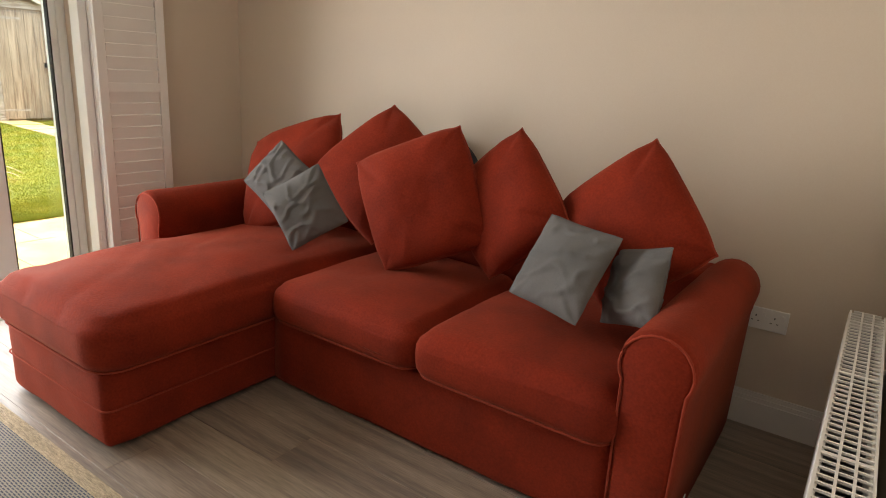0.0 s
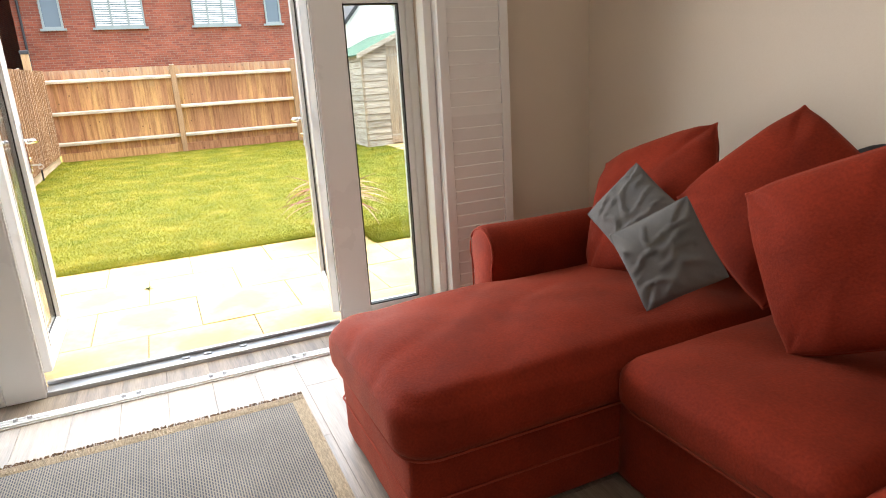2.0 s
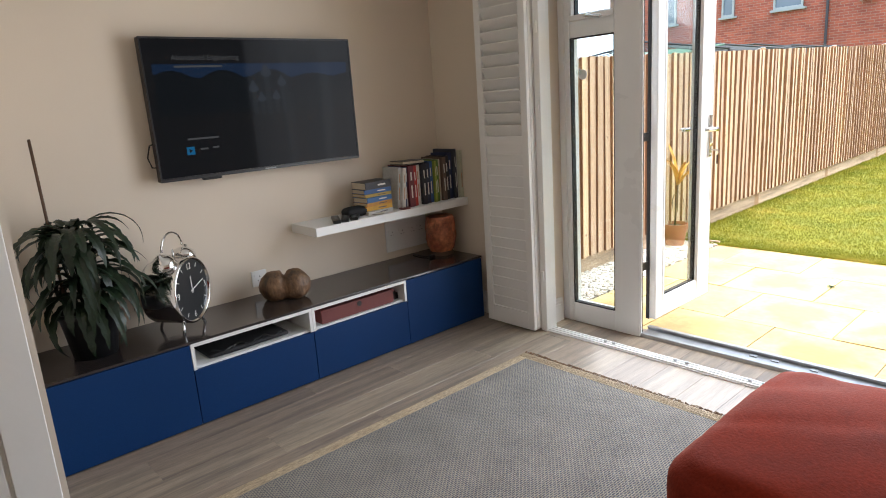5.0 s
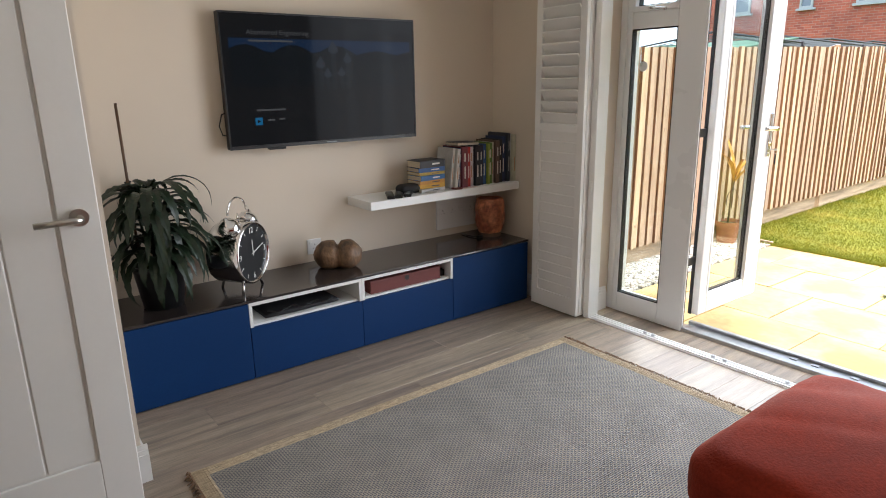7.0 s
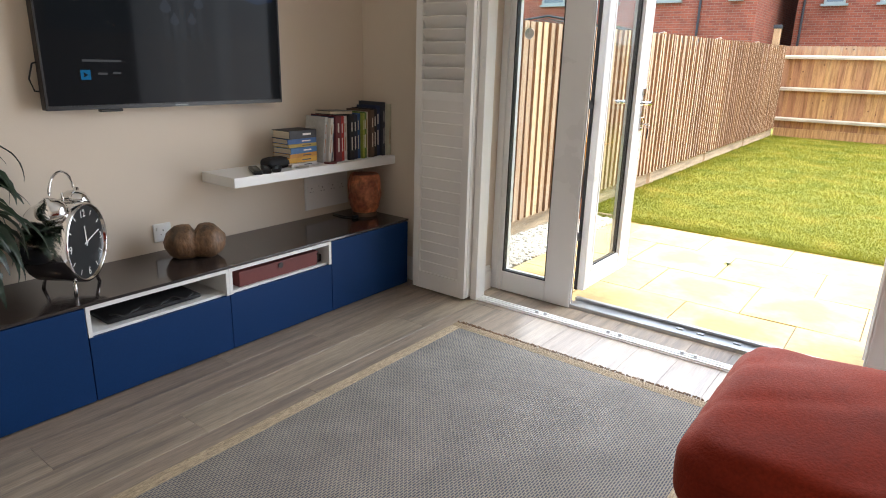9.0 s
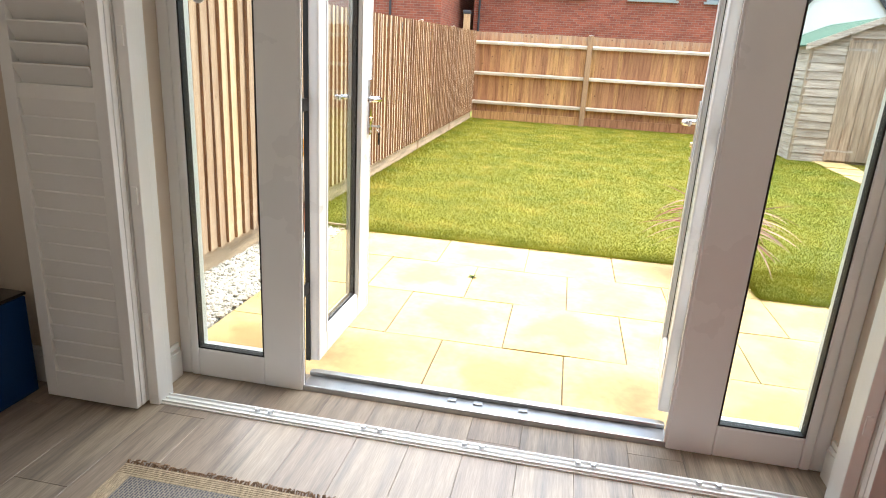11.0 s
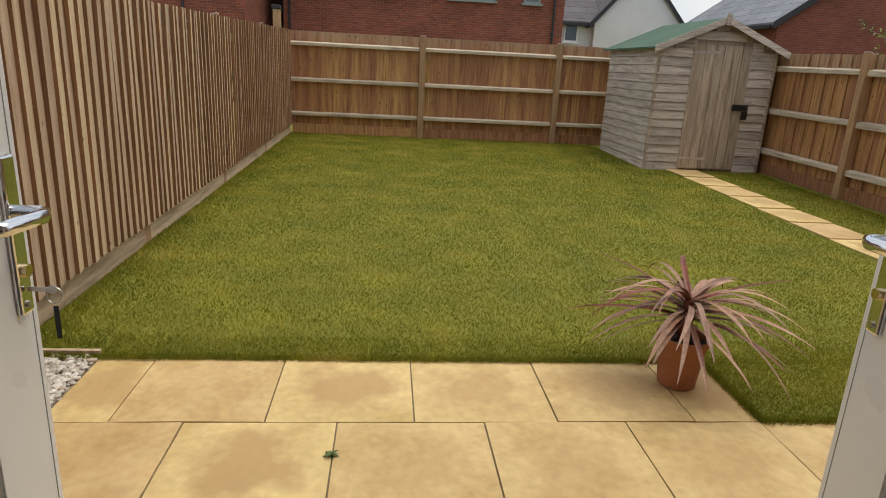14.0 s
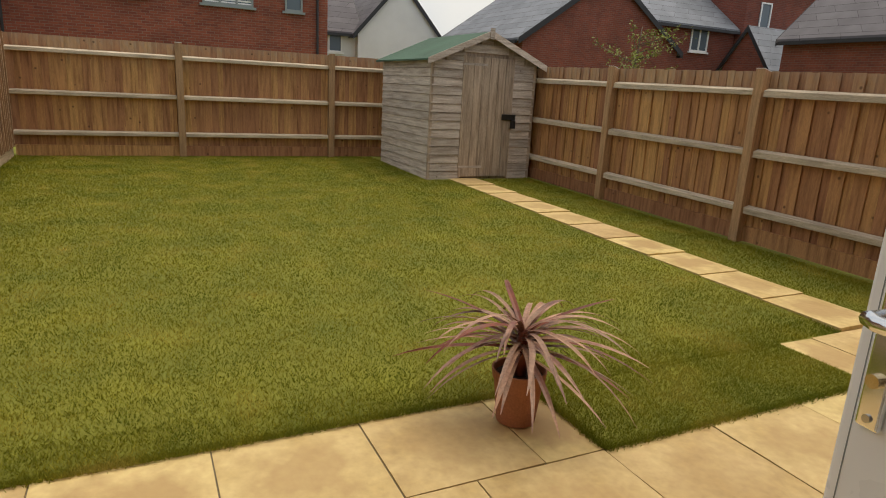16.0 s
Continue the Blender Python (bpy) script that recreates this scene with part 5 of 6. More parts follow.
def alarm_clock():
    c = thing("alarm_clock", label="large chrome twin-bell alarm clock with a black dial", category="clock", m=pose(-1.110, -0.42, ZB, 0, 0, 40) @ Matrix.Scale(0.96, 4))
    R, D, zc = 0.156, 0.185, 0.196
    front = D / 2
    part("drum", xform(lathe([(R * 0.9, -D), (R * 0.97, -D + 0.02), (R, -0.02), (R, 0.0), (R * 0.97, 0.006), (R * 0.93, 0.004), (R * 0.92, -0.01), (0.01, -0.01)], 48), pose(0, front, zc, -90, 0, 0)), M_CHROME, c, smooth=True)
    part("dial", xform(frustum(R * 0.915, R * 0.915, 0.003, 48), pose(0, front - 0.008, zc, -90, 0, 0)), M_CLOCKFACE, c, "round black dial")
    for h in range(12):
        a = radians(90 - 30 * h)
        if h in (0, 3, 6, 9):
            ob = link_mesh("numeral", text_mesh({0: "12", 3: "3", 6: "6", 9: "9"}[h], 0.042), M_DIALWHITE, c)
            dx = {0: 0.024, 3: 0.012, 6: 0.012, 9: 0.012}[h]
            ob.matrix_basis = pose(-R * 0.74 * math.cos(a) + dx, front - 0.003, zc + R * 0.74 * math.sin(a) - 0.015, 90, 0, 180)
        else:
            bm = box(-0.002, 0.002, 0, 0.001, -0.010, 0.010)
            part("hour_mark", xform(bm, pose(-R * 0.78 * math.cos(a), front - 0.005, zc + R * 0.78 * math.sin(a)) @ pose(0, 0, 0, 0, -(90 - math.degrees(a)), 0)), M_DIALWHITE, c)
    for ln, wd, ang in ((0.065, 0.007, -2.0), (0.105, 0.005, 76.0)):
        bm = box(-wd / 2, wd / 2, 0, 0.001, -0.015, ln)
        part("pointer", xform(bm, pose(0, front - 0.002, zc) @ pose(0, 0, 0, 0, -ang, 0)), M_DIALWHITE, c, "white pointer")
    part("boss", xform(frustum(0.006, 0.006, 0.004, 16), pose(0, front - 0.002, zc, -90, 0, 0)), M_DIALWHITE, c)
    for s in (-1, 1):
        bell = lathe([(0.055, 0.0), (0.056, 0.008), (0.050, 0.026), (0.034, 0.042), (0.012, 0.050), (0.008, 0.062), (0.002, 0.064)], 28)
        part("bell", xform(bell, pose(s * 0.085, front - 0.07, zc + R - 0.018, 0, s * 24, 0)), M_CHROME, c, "domed chrome bell", smooth=True)
        part("foot", tube([(s * 0.07, front - 0.03, zc - R + 0.03), (s * 0.095, front - 0.02, 0.0)], 0.007), M_CHROME, c, smooth=True)
    part("back_foot", tube([(0, front - D + 0.01, zc - R + 0.03), (0, front - D - 0.01, 0.0)], 0.007), M_CHROME, c, smooth=True)
    hp = [(0.085 * math.cos(a), front - 0.07, zc + R + 0.045 + 0.075 * math.sin(a)) for a in np.linspace(0, math.pi, 14)]
    part("carry_handle", tube(hp, 0.005), M_CHROME, c, smooth=True)
    part("hammer", tube([(0, front - 0.07, zc + R - 0.01), (0.0, front - 0.07, zc + R + 0.04)], 0.005), M_CHROME, c, smooth=True)


alarm_clock()


def house_plant():
    p = thing("potted_plant", (-0.755, -0.42, ZB), "bushy dark green drooping plant in a black pot", "plant")
    part("pot", lathe([(0.085, 0.0), (0.11, 0.17), (0.116, 0.18), (0.116, 0.20), (0.104, 0.20), (0.10, 0.16)], 32), M_BLACK, p, "plain black pot", smooth=True)
    part("soil", xform(frustum(0.10, 0.10, 0.01, 24), pose(0, 0, 0.165)), M_EARTH, p)
    part("cane", tube([(0.065, -0.05, 0.17), (0.07, -0.07, 0.9)], 0.006, 8), M_CANE, p, "thin brown bamboo cane", smooth=True)
    rnd = random.Random(5)
    for k in range(12):
        a = rnd.uniform(0, 6.28)
        part("stem", tube([(0.03 * math.cos(a), 0.03 * math.sin(a), 0.17), (0.05 * math.cos(a), 0.05 * math.sin(a), 0.36), (0.07 * math.cos(a), 0.07 * math.sin(a), 0.48 + 0.08 * rnd.random())], 0.004, 6), M_LEAF, p, smooth=True)
    for k in range(135):
        a = rnd.uniform(0, 6.28)
        z0 = rnd.uniform(0.22, 0.56)
        ln = rnd.uniform(0.22, 0.40)
        if math.sin(a) < -0.15:
            ln *= 0.55
        if math.cos(a) > 0.2 or math.cos(a) < -0.3:
            ln *= 0.8
        lf = strap_leaf(ln, rnd.uniform(0.036, 0.064), rnd.uniform(1.6, 2.7), rnd.uniform(0.2, 1.0), 14, 0.18, 0.16, k)
        part("leaf", xform(lf, pose(0.05 * math.cos(a), 0.04 * math.sin(a), z0, 0, 0, math.degrees(a))), M_LEAF, p)


house_plant()

# ---- sockets ----


def socket(x0, x1, z0, z1, y, s, label, outlets):
    o = thing("wall_socket", ((x0 + x1) / 2, y, (z0 + z1) / 2), label, "socket", "wall sockets")
    plate = part("plate", box(x0, x1, y, y + s * 0.009, z0, z1, 0.003), M_WHITEBOX, o, world=True)
    zc = (z0 + z1) / 2
    for cx in outlets:
        for dx, dz, w, h in ((0, 0.010, 0.004, 0.008), (-0.011, -0.010, 0.007, 0.003), (0.011, -0.010, 0.007, 0.003)):
            part("pin_hole", box(cx + dx - w / 2, cx + dx + w / 2, y + s * 0.009, y + s * 0.0095, zc + dz - h / 2, zc + dz + h / 2), M_BLACK, plate, world=True)
        part("switch", box(cx + 0.022, cx + 0.032, y + s * 0.009, y + s * 0.013, zc + 0.012, zc + 0.028, 0.001), M_WHITEBOX, plate, world=True)


socket(0.075, 0.221, 0.40, 0.486, Y_SOFA, -1, "white double wall socket beside the sofa", (0.11, 0.175))
socket(-2.80, -2.47, 0.44, 0.665, Y_TV, 1, "wide white media socket plate under the shelf", (-2.52, -2.60, -2.68, -2.75))
socket(-1.66, -1.575, 0.44, 0.525, Y_TV, 1, "white single wall socket above the bench", (-1.62,))

# ---- rug ----
rug = thing("rug", (-1.59, 1.02, 0), "blue-grey flat-woven rug with a straw-coloured border", "rug")
RX0, RX1, RY0, RY1 = -2.575, -0.60, 0.370, 1.715
bw = 0.052
part("field", box(RX0 + bw, RX1 - bw, RY0 + bw, RY1 - bw, 0.0005, 0.007), M_RUG, rug, "blue-grey flecked weave", world=True)
for b in ((RX0, RX0 + bw, RY0, RY1), (RX1 - bw, RX1, RY0, RY1), (RX0 + bw, RX1 - bw, RY0, RY0 + bw), (RX0 + bw, RX1 - bw, RY1 - bw, RY1)):
    bd = part("border", box(*b, 0.0005, 0.008), M_JUTE, rug, "straw-coloured woven border", world=True)
    x0, x1, y0, y1 = b
    if x1 - x0 < y1 - y0:
        for k in range(5):
            xx = x0 + 0.005 + k * 0.0085
            part("cord", box(xx, xx + 0.005, y0 + 0.002, y1 - 0.002, 0.008, 0.0098), M_JUTE, bd, world=True)
    else:
        for k in range(5):
            yy = y0 + 0.005 + k * 0.0085
            part("cord", box(x0 + 0.002, x1 - 0.002, yy, yy + 0.005, 0.008, 0.0098), M_JUTE, bd, world=True)
rnd = random.Random(3)
for xe, s in ((RX0, -1), (RX1, 1)):
    bm = bmesh.new()
    for k in range(230):
        y = RY0 + (RY1 - RY0) * (k + rnd.random()) / 230
        ln = rnd.uniform(0.012, 0.030)
        dy = rnd.uniform(-0.012, 0.012)
        tube([(xe, y, 0.006), (xe + s * ln * 0.5, y + dy * 0.4, 0.008 + rnd.uniform(0, 0.006)), (xe + s * ln, y + dy, 0.003)], 0.0024, 4, bm)
    part("fringe", bm, M_FRINGE, rug, "frayed brown fringe", world=True)

# ---- garden ----
ZP = -0.095  # top of the patio


def lawn_z(x):
    return -0.085 + 0.15 * min(1.0, max(0.0, (-5.6 - x) / 8.6))


def sheet(pts_x, pts_y, zf):
    bm = bmesh.new()
    g = [[bm.verts.new((x, y, zf(x, y))) for y in pts_y] for x in pts_x]
    for a, b in zip(g, g[1:]):
        for k in range(len(pts_y) - 1):
            bm.faces.new((a[k], a[k + 1], b[k + 1], b[k]))
    bmesh.ops.recalc_face_normals(bm, faces=bm.faces)
    if bm.faces[0].normal.z < 0:
        bmesh.ops.reverse_faces(bm, faces=bm.faces)
    return bm


gx = [-400, -120, -60, -30] + list(np.arange(-20, -3.0, 0.4)) + [-3.3]
gy = [-300, -80, -25, -8, -2] + list(np.arange(-0.6, 7.4, 0.4)) + [9, 14, 30, 90, 300]
tagged(part("ground", sheet(sorted(gx), gy, lambda x, y: (lawn_z(x) - 0.012 if x < -5.8 else -0.15) if x > -20 else 0.0), M_SOIL), "mown lawn and open ground beyond", "ground", kind="structure")
bed = tagged(part("patio_bed", box(-5.755, -3.32, -0.06, 6.75, -0.2, ZP - 0.010), M_JOINT), "sand bed and joints under the patio slabs", "patio", kind="structure")
strip = tagged(part("lawn_bed", sheet(np.linspace(-5.757, -5.18, 3), np.linspace(2.925, 4.73, 4), lambda x, y: ZP + 0.006), M_SOIL), "soil under the grass that cuts into the patio", "ground", kind="structure")


def slab_mesh(w, l, t=0.035, seed=0):
    """A riven slab: chamfered, with a softly uneven top."""
    r = random.Random(seed)
    bm = bmesh.new()
    n = 4
    top = [[bm.verts.new((-w / 2 + w * i / n, -l / 2 + l * j / n, r.uniform(-0.0015, 0.0015) - (0.004 if i in (0, n) or j in (0, n) else 0))) for j in range(n + 1)] for i in range(n + 1)]
    for i in range(n):
        for j in range(n):
            bm.faces.new((top[i][j], top[i + 1][j], top[i + 1][j + 1], top[i][j + 1]))
    ring = [top[i][0] for i in range(n + 1)] + [top[n][j] for j in range(1, n + 1)] + [top[i][n] for i in range(n - 1, -1, -1)] + [top[0][j] for j in range(n - 1, 0, -1)]
    low = [bm.verts.new((v.co.x * 1.004, v.co.y * 1.004, -t)) for v in ring]
    for k in range(len(ring)):
        bm.faces.new((ring[k], low[k], low[(k + 1) % len(ring)], ring[(k + 1) % len(ring)]))
    me = bpy.data.meshes.new("slab")
    bm.normal_update()
    bm.to_mesh(me)
    bm.free()
    return me


patio = thing("patio", (0, 0, 0), "buff sandstone patio slabs laid in staggered rows", "patio", kind="structure")
SLABS = [slab_mesh(0.598, 0.598, seed=k) for k in range(4)]


def slab(x0, x1, y0, y1, k, z=ZP):
    w, l = x1 - x0 - 0.007, y1 - y0 - 0.007
    if abs(w - 0.598) < 0.012 and abs(l - 0.598) < 0.012:
        me = SLABS[k % 4]
    else:
        me = slab_mesh(w, l, seed=k)
    link_mesh("slab", me, M_SLAB, patio, m=pose((x0 + x1) / 2, (y0 + y1) / 2, z + 0.0015 * ((k * 5) % 3 - 1)))


k = 0
for row, (x0, x1, off) in enumerate(((-5.755, -5.185, 0.818), (-5.185, -4.580, 0.503), (-4.580, -3.975, 0.800), (-3.975, -3.370, 0.498), (-3.370, -3.322, 0.8))):
    y = off - 0.605 * 2
    while y < 6.7:
        a, b = max(y, -0.05), min(y + 0.605, 6.72)
        y += 0.605
        if b - a < 0.06:
            continue
        if row == 0:
            if a > 2.7 and a < 4.2:
                continue
            if 4.2 < a < 4.6:
                a = 4.74
            if a < 2.7 < b:
                b = 2.925
        slab(x0, x1, a, b, k)
        k += 1
x = -5.76
while x > -11.3:
    slab(x - 0.6035, x + 0.001, 5.36, 5.83, k, lawn_z(x - 0.3) + 0.006)
    x -= 0.6025
    k += 1


def grass():
    """Mown grass blades over the lawn, thick at the near edge and thinner far off."""
    rng = np.random.default_rng(4)
    n = 230000
    d = rng.random(n * 2)
    xs = -5.72 - 8.5 * d ** 1.4
    ys = -0.47 + 7.2 * rng.random(n * 2)
    nx = -5.17 - 0.60 * rng.random(42000)
    ny = 2.925 + 1.82 * rng.random(42000)
    ex = np.concatenate((-5.75 + 0.016 * rng.standard_normal(9000), -5.178 + 0.014 * rng.standard_normal(4500), -5.18 - 0.57 * rng.random(2500)))
    ey = np.concatenate((-0.40 + 3.32 * rng.random(9000), 2.92 + 1.82 * rng.random(4500), 2.928 + 0.012 * rng.standard_normal(2500)))
    xs, ys = np.concatenate((xs, nx, ex)), np.concatenate((ys, ny, ey))
    ok = ~((ys > 5.37) & (ys < 5.82)) & ~((xs < -11.72) & (ys > 4.98))
    ok &= ~((xs > -5.75) & (ys > 4.72))
    xs, ys = xs[ok], ys[ok]
    n = len(xs)
    far = np.clip((-5.6 - xs) / 8, 0, 1)
    h = 0.010 + 0.011 * rng.random(n)
    edge = np.exp(-np.abs(ys + 0.42) / 0.12) + np.exp(-np.abs(ys - 6.65) / 0.12)
    h *= 1 + 1.1 * edge
    w = (0.0016 + 0.0014 * rng.random(n)) * (1 + 1.3 * far)
    a = rng.random(n) * 6.283
    lean = h * (0.3 + 0.9 * rng.random(n))
    b = rng.random(n) * 6.283
    z0 = -0.085 + 0.15 * np.clip((-5.6 - xs) / 8.6, 0, 1) - 0.014
    z0 = np.where(xs > -5.735, ZP + 0.002, z0)
    p = np.empty((n, 3, 3))
    p[:, 0] = np.stack((xs - w * np.cos(a), ys - w * np.sin(a), z0), 1)
    p[:, 1] = np.stack((xs + w * np.cos(a), ys + w * np.sin(a), z0), 1)
    p[:, 2] = np.stack((xs + lean * np.cos(b), ys + lean * np.sin(b), z0 + h), 1)
    me = bpy.data.meshes.new("grass")
    me.vertices.add(3 * n)
    me.vertices.foreach_set("co", p.reshape(-1))
    me.loops.add(3 * n)
    me.loops.foreach_set("vertex_index", np.arange(3 * n, dtype=np.int32))
    me.polygons.add(n)
    me.polygons.foreach_set("loop_start", np.arange(0, 3 * n, 3, dtype=np.int32))
    me.update(calc_edges=True)
    m = bpy.data.materials.new("mown_grass")
    m.use_nodes = True
    nd, l = m.node_tree.nodes, m.node_tree.links
    bs = nd["Principled BSDF"]
    geo, co = nd.new("ShaderNodeNewGeometry"), nd.new("ShaderNodeTexCoord")
    no = nd.new("ShaderNodeTexNoise")
    no.inputs["Scale"].default_value, no.inputs["Detail"].default_value = 2.4, 6
    l.new(co.outputs["Object"], no.inputs["Vector"])
    r1 = ramp_node(nd, [(0.34, (0.155, 0.178, 0.016)), (0.55, (0.245, 0.236, 0.024)), (0.74, (0.40, 0.32, 0.066))])
    l.new(no.outputs["Fac"], r1.inputs["Fac"])
    r2 = ramp_node(nd, [(0.0, (0.72, 0.76, 0.7)), (0.5, (0.98, 1.0, 0.95)), (0.85, (1.15, 1.1, 1.1)), (1.0, (1.7, 1.55, 1.8))])
    l.new(geo.outputs["Random Per Island"], r2.inputs["Fac"])
    mx = nd.new("ShaderNodeMixRGB")
    mx.blend_type, mx.inputs["Fac"].default_value = "MULTIPLY", 1.0
    l.new(r1.outputs["Color"], mx.inputs["Color1"])
    l.new(r2.outputs["Color"], mx.inputs["Color2"])
    l.new(mx.outputs["Color"], bs.inputs["Base Color"])
    bs.inputs["Roughness"].default_value = 0.75
    bs.inputs["Specular IOR Level"].default_value = 0.2
    tl, ms = nd.new("ShaderNodeBsdfTranslucent"), nd.new("ShaderNodeMixShader")
    l.new(mx.outputs["Color"], tl.inputs["Color"])
    ms.inputs["Fac"].default_value = 0.45
    l.new(bs.outputs[0], ms.inputs[1])
    l.new(tl.outputs[0], ms.inputs[2])
    l.new(ms.outputs[0], nd["Material Output"].inputs["Surface"])
    tagged(link_mesh("grass", me, m), "short mown green lawn with paler dry patches", "lawn", kind="stuff")


grass()


def gravel(x0, x1, y0, y1, n, seed, label):
    rng = np.random.default_rng(seed)
    ico = bmesh.new()
    bmesh.ops.create_icosphere(ico, subdivisions=1, radius=1)
    base = np.array([v.co[:] for v in ico.verts])
    tri = np.array([[v.index for v in f.verts] for f in ico.faces])
    ico.free()
    vs, fs = [], []
    for k in range(n):
        s = rng.uniform(0.008, 0.019) * np.array((rng.uniform(0.8, 1.5), rng.uniform(0.7, 1.1), rng.uniform(0.5, 0.8)))
        a = rng.uniform(0, 6.28)
        v = base * s * rng.uniform(0.85, 1.15, (len(base), 1))
        v = np.stack((v[:, 0] * np.cos(a) - v[:, 1] * np.sin(a), v[:, 0] * np.sin(a) + v[:, 1] * np.cos(a), v[:, 2]), 1)
        vs.append(v + (rng.uniform(x0, x1), rng.uniform(y0, y1), -0.106 + rng.uniform(0, 0.014)))
        fs.append(tri + k * len(base))
    me = bpy.data.meshes.new("gravel")
    me.from_pydata(np.concatenate(vs).tolist(), [], np.concatenate(fs).tolist())
    m = M_GRAVEL.copy()
    nd, l = m.node_tree.nodes, m.node_tree.links
    geo = nd.new("ShaderNodeNewGeometry")
    r = ramp_node(nd, [(0.0, (0.30, 0.27, 0.23)), (0.4, (0.55, 0.51, 0.45)), (0.8, (0.66, 0.63, 0.57)), (1.0, (0.42, 0.33, 0.25))])
    l.new(geo.outputs["Random Per Island"], r.inputs["Fac"])
    l.new(r.outputs["Color"], nd["Principled BSDF"].inputs["Base Color"])
    tagged(link_mesh("gravel", me, m), label, "gravel", kind="stuff")


gravel(-5.75, -3.33, -0.50, -0.06, 6000, 1, "pale angular gravel strip between patio and fence")
tagged(part("gravel_bed", box(-5.76, -3.33, -0.55, -0.062, -0.25, -0.112), M_GRAVEL), "small stones under the gravel strip", "ground", kind="structure")


def fence(name, a, b, za, zb, top, posts, boards_in, label, height_gb=0.15):
    """A close-boarded fence from a to b: posts, three rails, a gravel board and overlapping feather-edged boards. boards_in: boards face the garden."""
    a, b = Vector(a), Vector(b)
    d = b - a
    ln = d.length
    ang = math.degrees(math.atan2(d.y, d.x))
    f = thing(name, label=label, category="fence", kind="structure", m=pose(a.x, a.y, 0, 0, 0, ang))
    s = 1.0 if boards_in else -1.0  # which side of the rails the boards are on; the garden is at local y > 0
    bw, pitch = 0.132, 0.104
    bm = bmesh.new()
    h = top - height_gb
    prof = [(0, -0.003), (bw, -0.003), (bw, 0.021), (bw * 0.9, 0.022), (0, 0.004)]
    lo = [bm.verts.new((x, y, 0)) for x, y in prof]
    hi = [bm.verts.new((x, y, h)) for x, y in prof]
    for k in range(5):
        bm.faces.new((lo[k], lo[(k + 1) % 5], hi[(k + 1) % 5], hi[k]))
    bm.faces.new(lo[::-1])
    bm.faces.new(hi)
    bm.faces.ensure_lookup_table()
    # the thick edge takes the colour with shade in it
    bm.faces[1].material_index = 1
    bmesh.ops.recalc_face_normals(bm, faces=bm.faces)
    me = bpy.data.meshes.new("fence_board")
    bm.to_mesh(me)
    bm.free()
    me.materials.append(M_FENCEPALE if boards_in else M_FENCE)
    me.materials.append(M_EDGE)
    r = random.Random(len(name))
    n = int(ln / pitch)
    for k in range(n):
        x = k * pitch
        z = za + (zb - za) * x / ln + height_gb
        ob = link_mesh("fence_board", me, M_FENCE, f, m=pose(x, s * (0.045 + (0 if boards_in else 0.009 * (k % 2))), z + r.uniform(-0.004, 0.004), r.uniform(-0.4, 0.4), r.uniform(-0.25, 0.25), s * r.uniform(3.0, 6.0)) @ Matrix.Diagonal((1, s, 1, 1)))
    pts = [0.0] + posts + [ln]
    for p in posts:
        z = za + (zb - za) * p / ln
        pb = box(p - 0.05, p + 0.05, -0.05, 0.05, z - 0.3, z + top + 0.02)
        for v in pb.verts:
            if v.co.z > z + 1 and v.co.y < 0:
                v.co.z -= 0.03
        xform(pb, Matrix.Translation((0, -s * 0.012, 0)))
        po = part("post", pb, M_POST, f, "square sawn timber post")
        cut = box(p - 0.05, p + 0.05, -0.05, 0.05, z + top + 0.021, z + top + 0.026)
        for v in cut.verts:
            if v.co.y < 0:
                v.co.z -= 0.03
        part("cut_end", xform(cut, Matrix.Translation((0, -s * 0.012, 0))), M_RENDER, po, "pale weathered end grain")
    for p, q in zip(pts, pts[1:]):
        if q - p < 0.2:
            continue
        zp, zq = za + (zb - za) * p / ln, za + (zb - za) * q / ln
        for hgt in (0.34, 0.91, top - 0.20):
            rb = box(p + 0.05, q - 0.05, -0.035, 0.035, hgt - 0.035, hgt + 0.035, 0.006, 1)
            for v in rb.verts:
                v.co.z += zp + (zq - zp) * (v.co.x - p) / (q - p)
                if v.co.y * s < 0 and v.co.z > zp + hgt:
                    v.co.z -= 0.018
            part("rail", rb, M_RAIL, f, "weathered arris rail")
        gb = box(p + 0.05, q - 0.05, s * 0.014, s * 0.039, 0, height_gb + 0.012, 0.003, 1)
        for v in gb.verts:
            v.co.z += zp + (zq - zp) * (v.co.x - p) / (q - p)
        part("gravel_board", gb, M_GBOARD if boards_in else M_FENCE, f, "rough gravel board")
    return f


edging = tagged(part("edging_board", box(-5.785, -5.762, -0.5, -0.055, -0.16, -0.07), M_GBOARD), "rough timber edging between gravel and lawn", "edging")
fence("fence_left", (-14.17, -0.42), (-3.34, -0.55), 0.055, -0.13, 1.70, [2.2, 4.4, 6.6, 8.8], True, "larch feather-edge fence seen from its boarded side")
fence("fence_back", (-14.22, 7.0), (-14.22, -0.42), 0.055, 0.055, 1.70, [2.75, 5.14], False, "larch fence with posts and three rails behind the lawn")
fence("fence_right", (-3.34, 6.82), (-14.17, 6.82), -0.12, 0.05, 1.70, [2.25, 4.50, 6.72, 8.92], False, "larch fence with posts and three rails along the path")


gate_post = thing("gate_post", (-14.42, -0.62, 0), "tall square timber post with a dark cap behind the fence", "post")
part("shaft", box(-14.48, -14.36, -0.68, -0.56, 0.0, 2.08, 0.006), M_POST, gate_post, world=True)
part("cap", box(-14.495, -14.345, -0.695, -0.545, 2.08, 2.15, 0.012), M_DARKTRIM, gate_post, "dark pyramid cap", world=True)


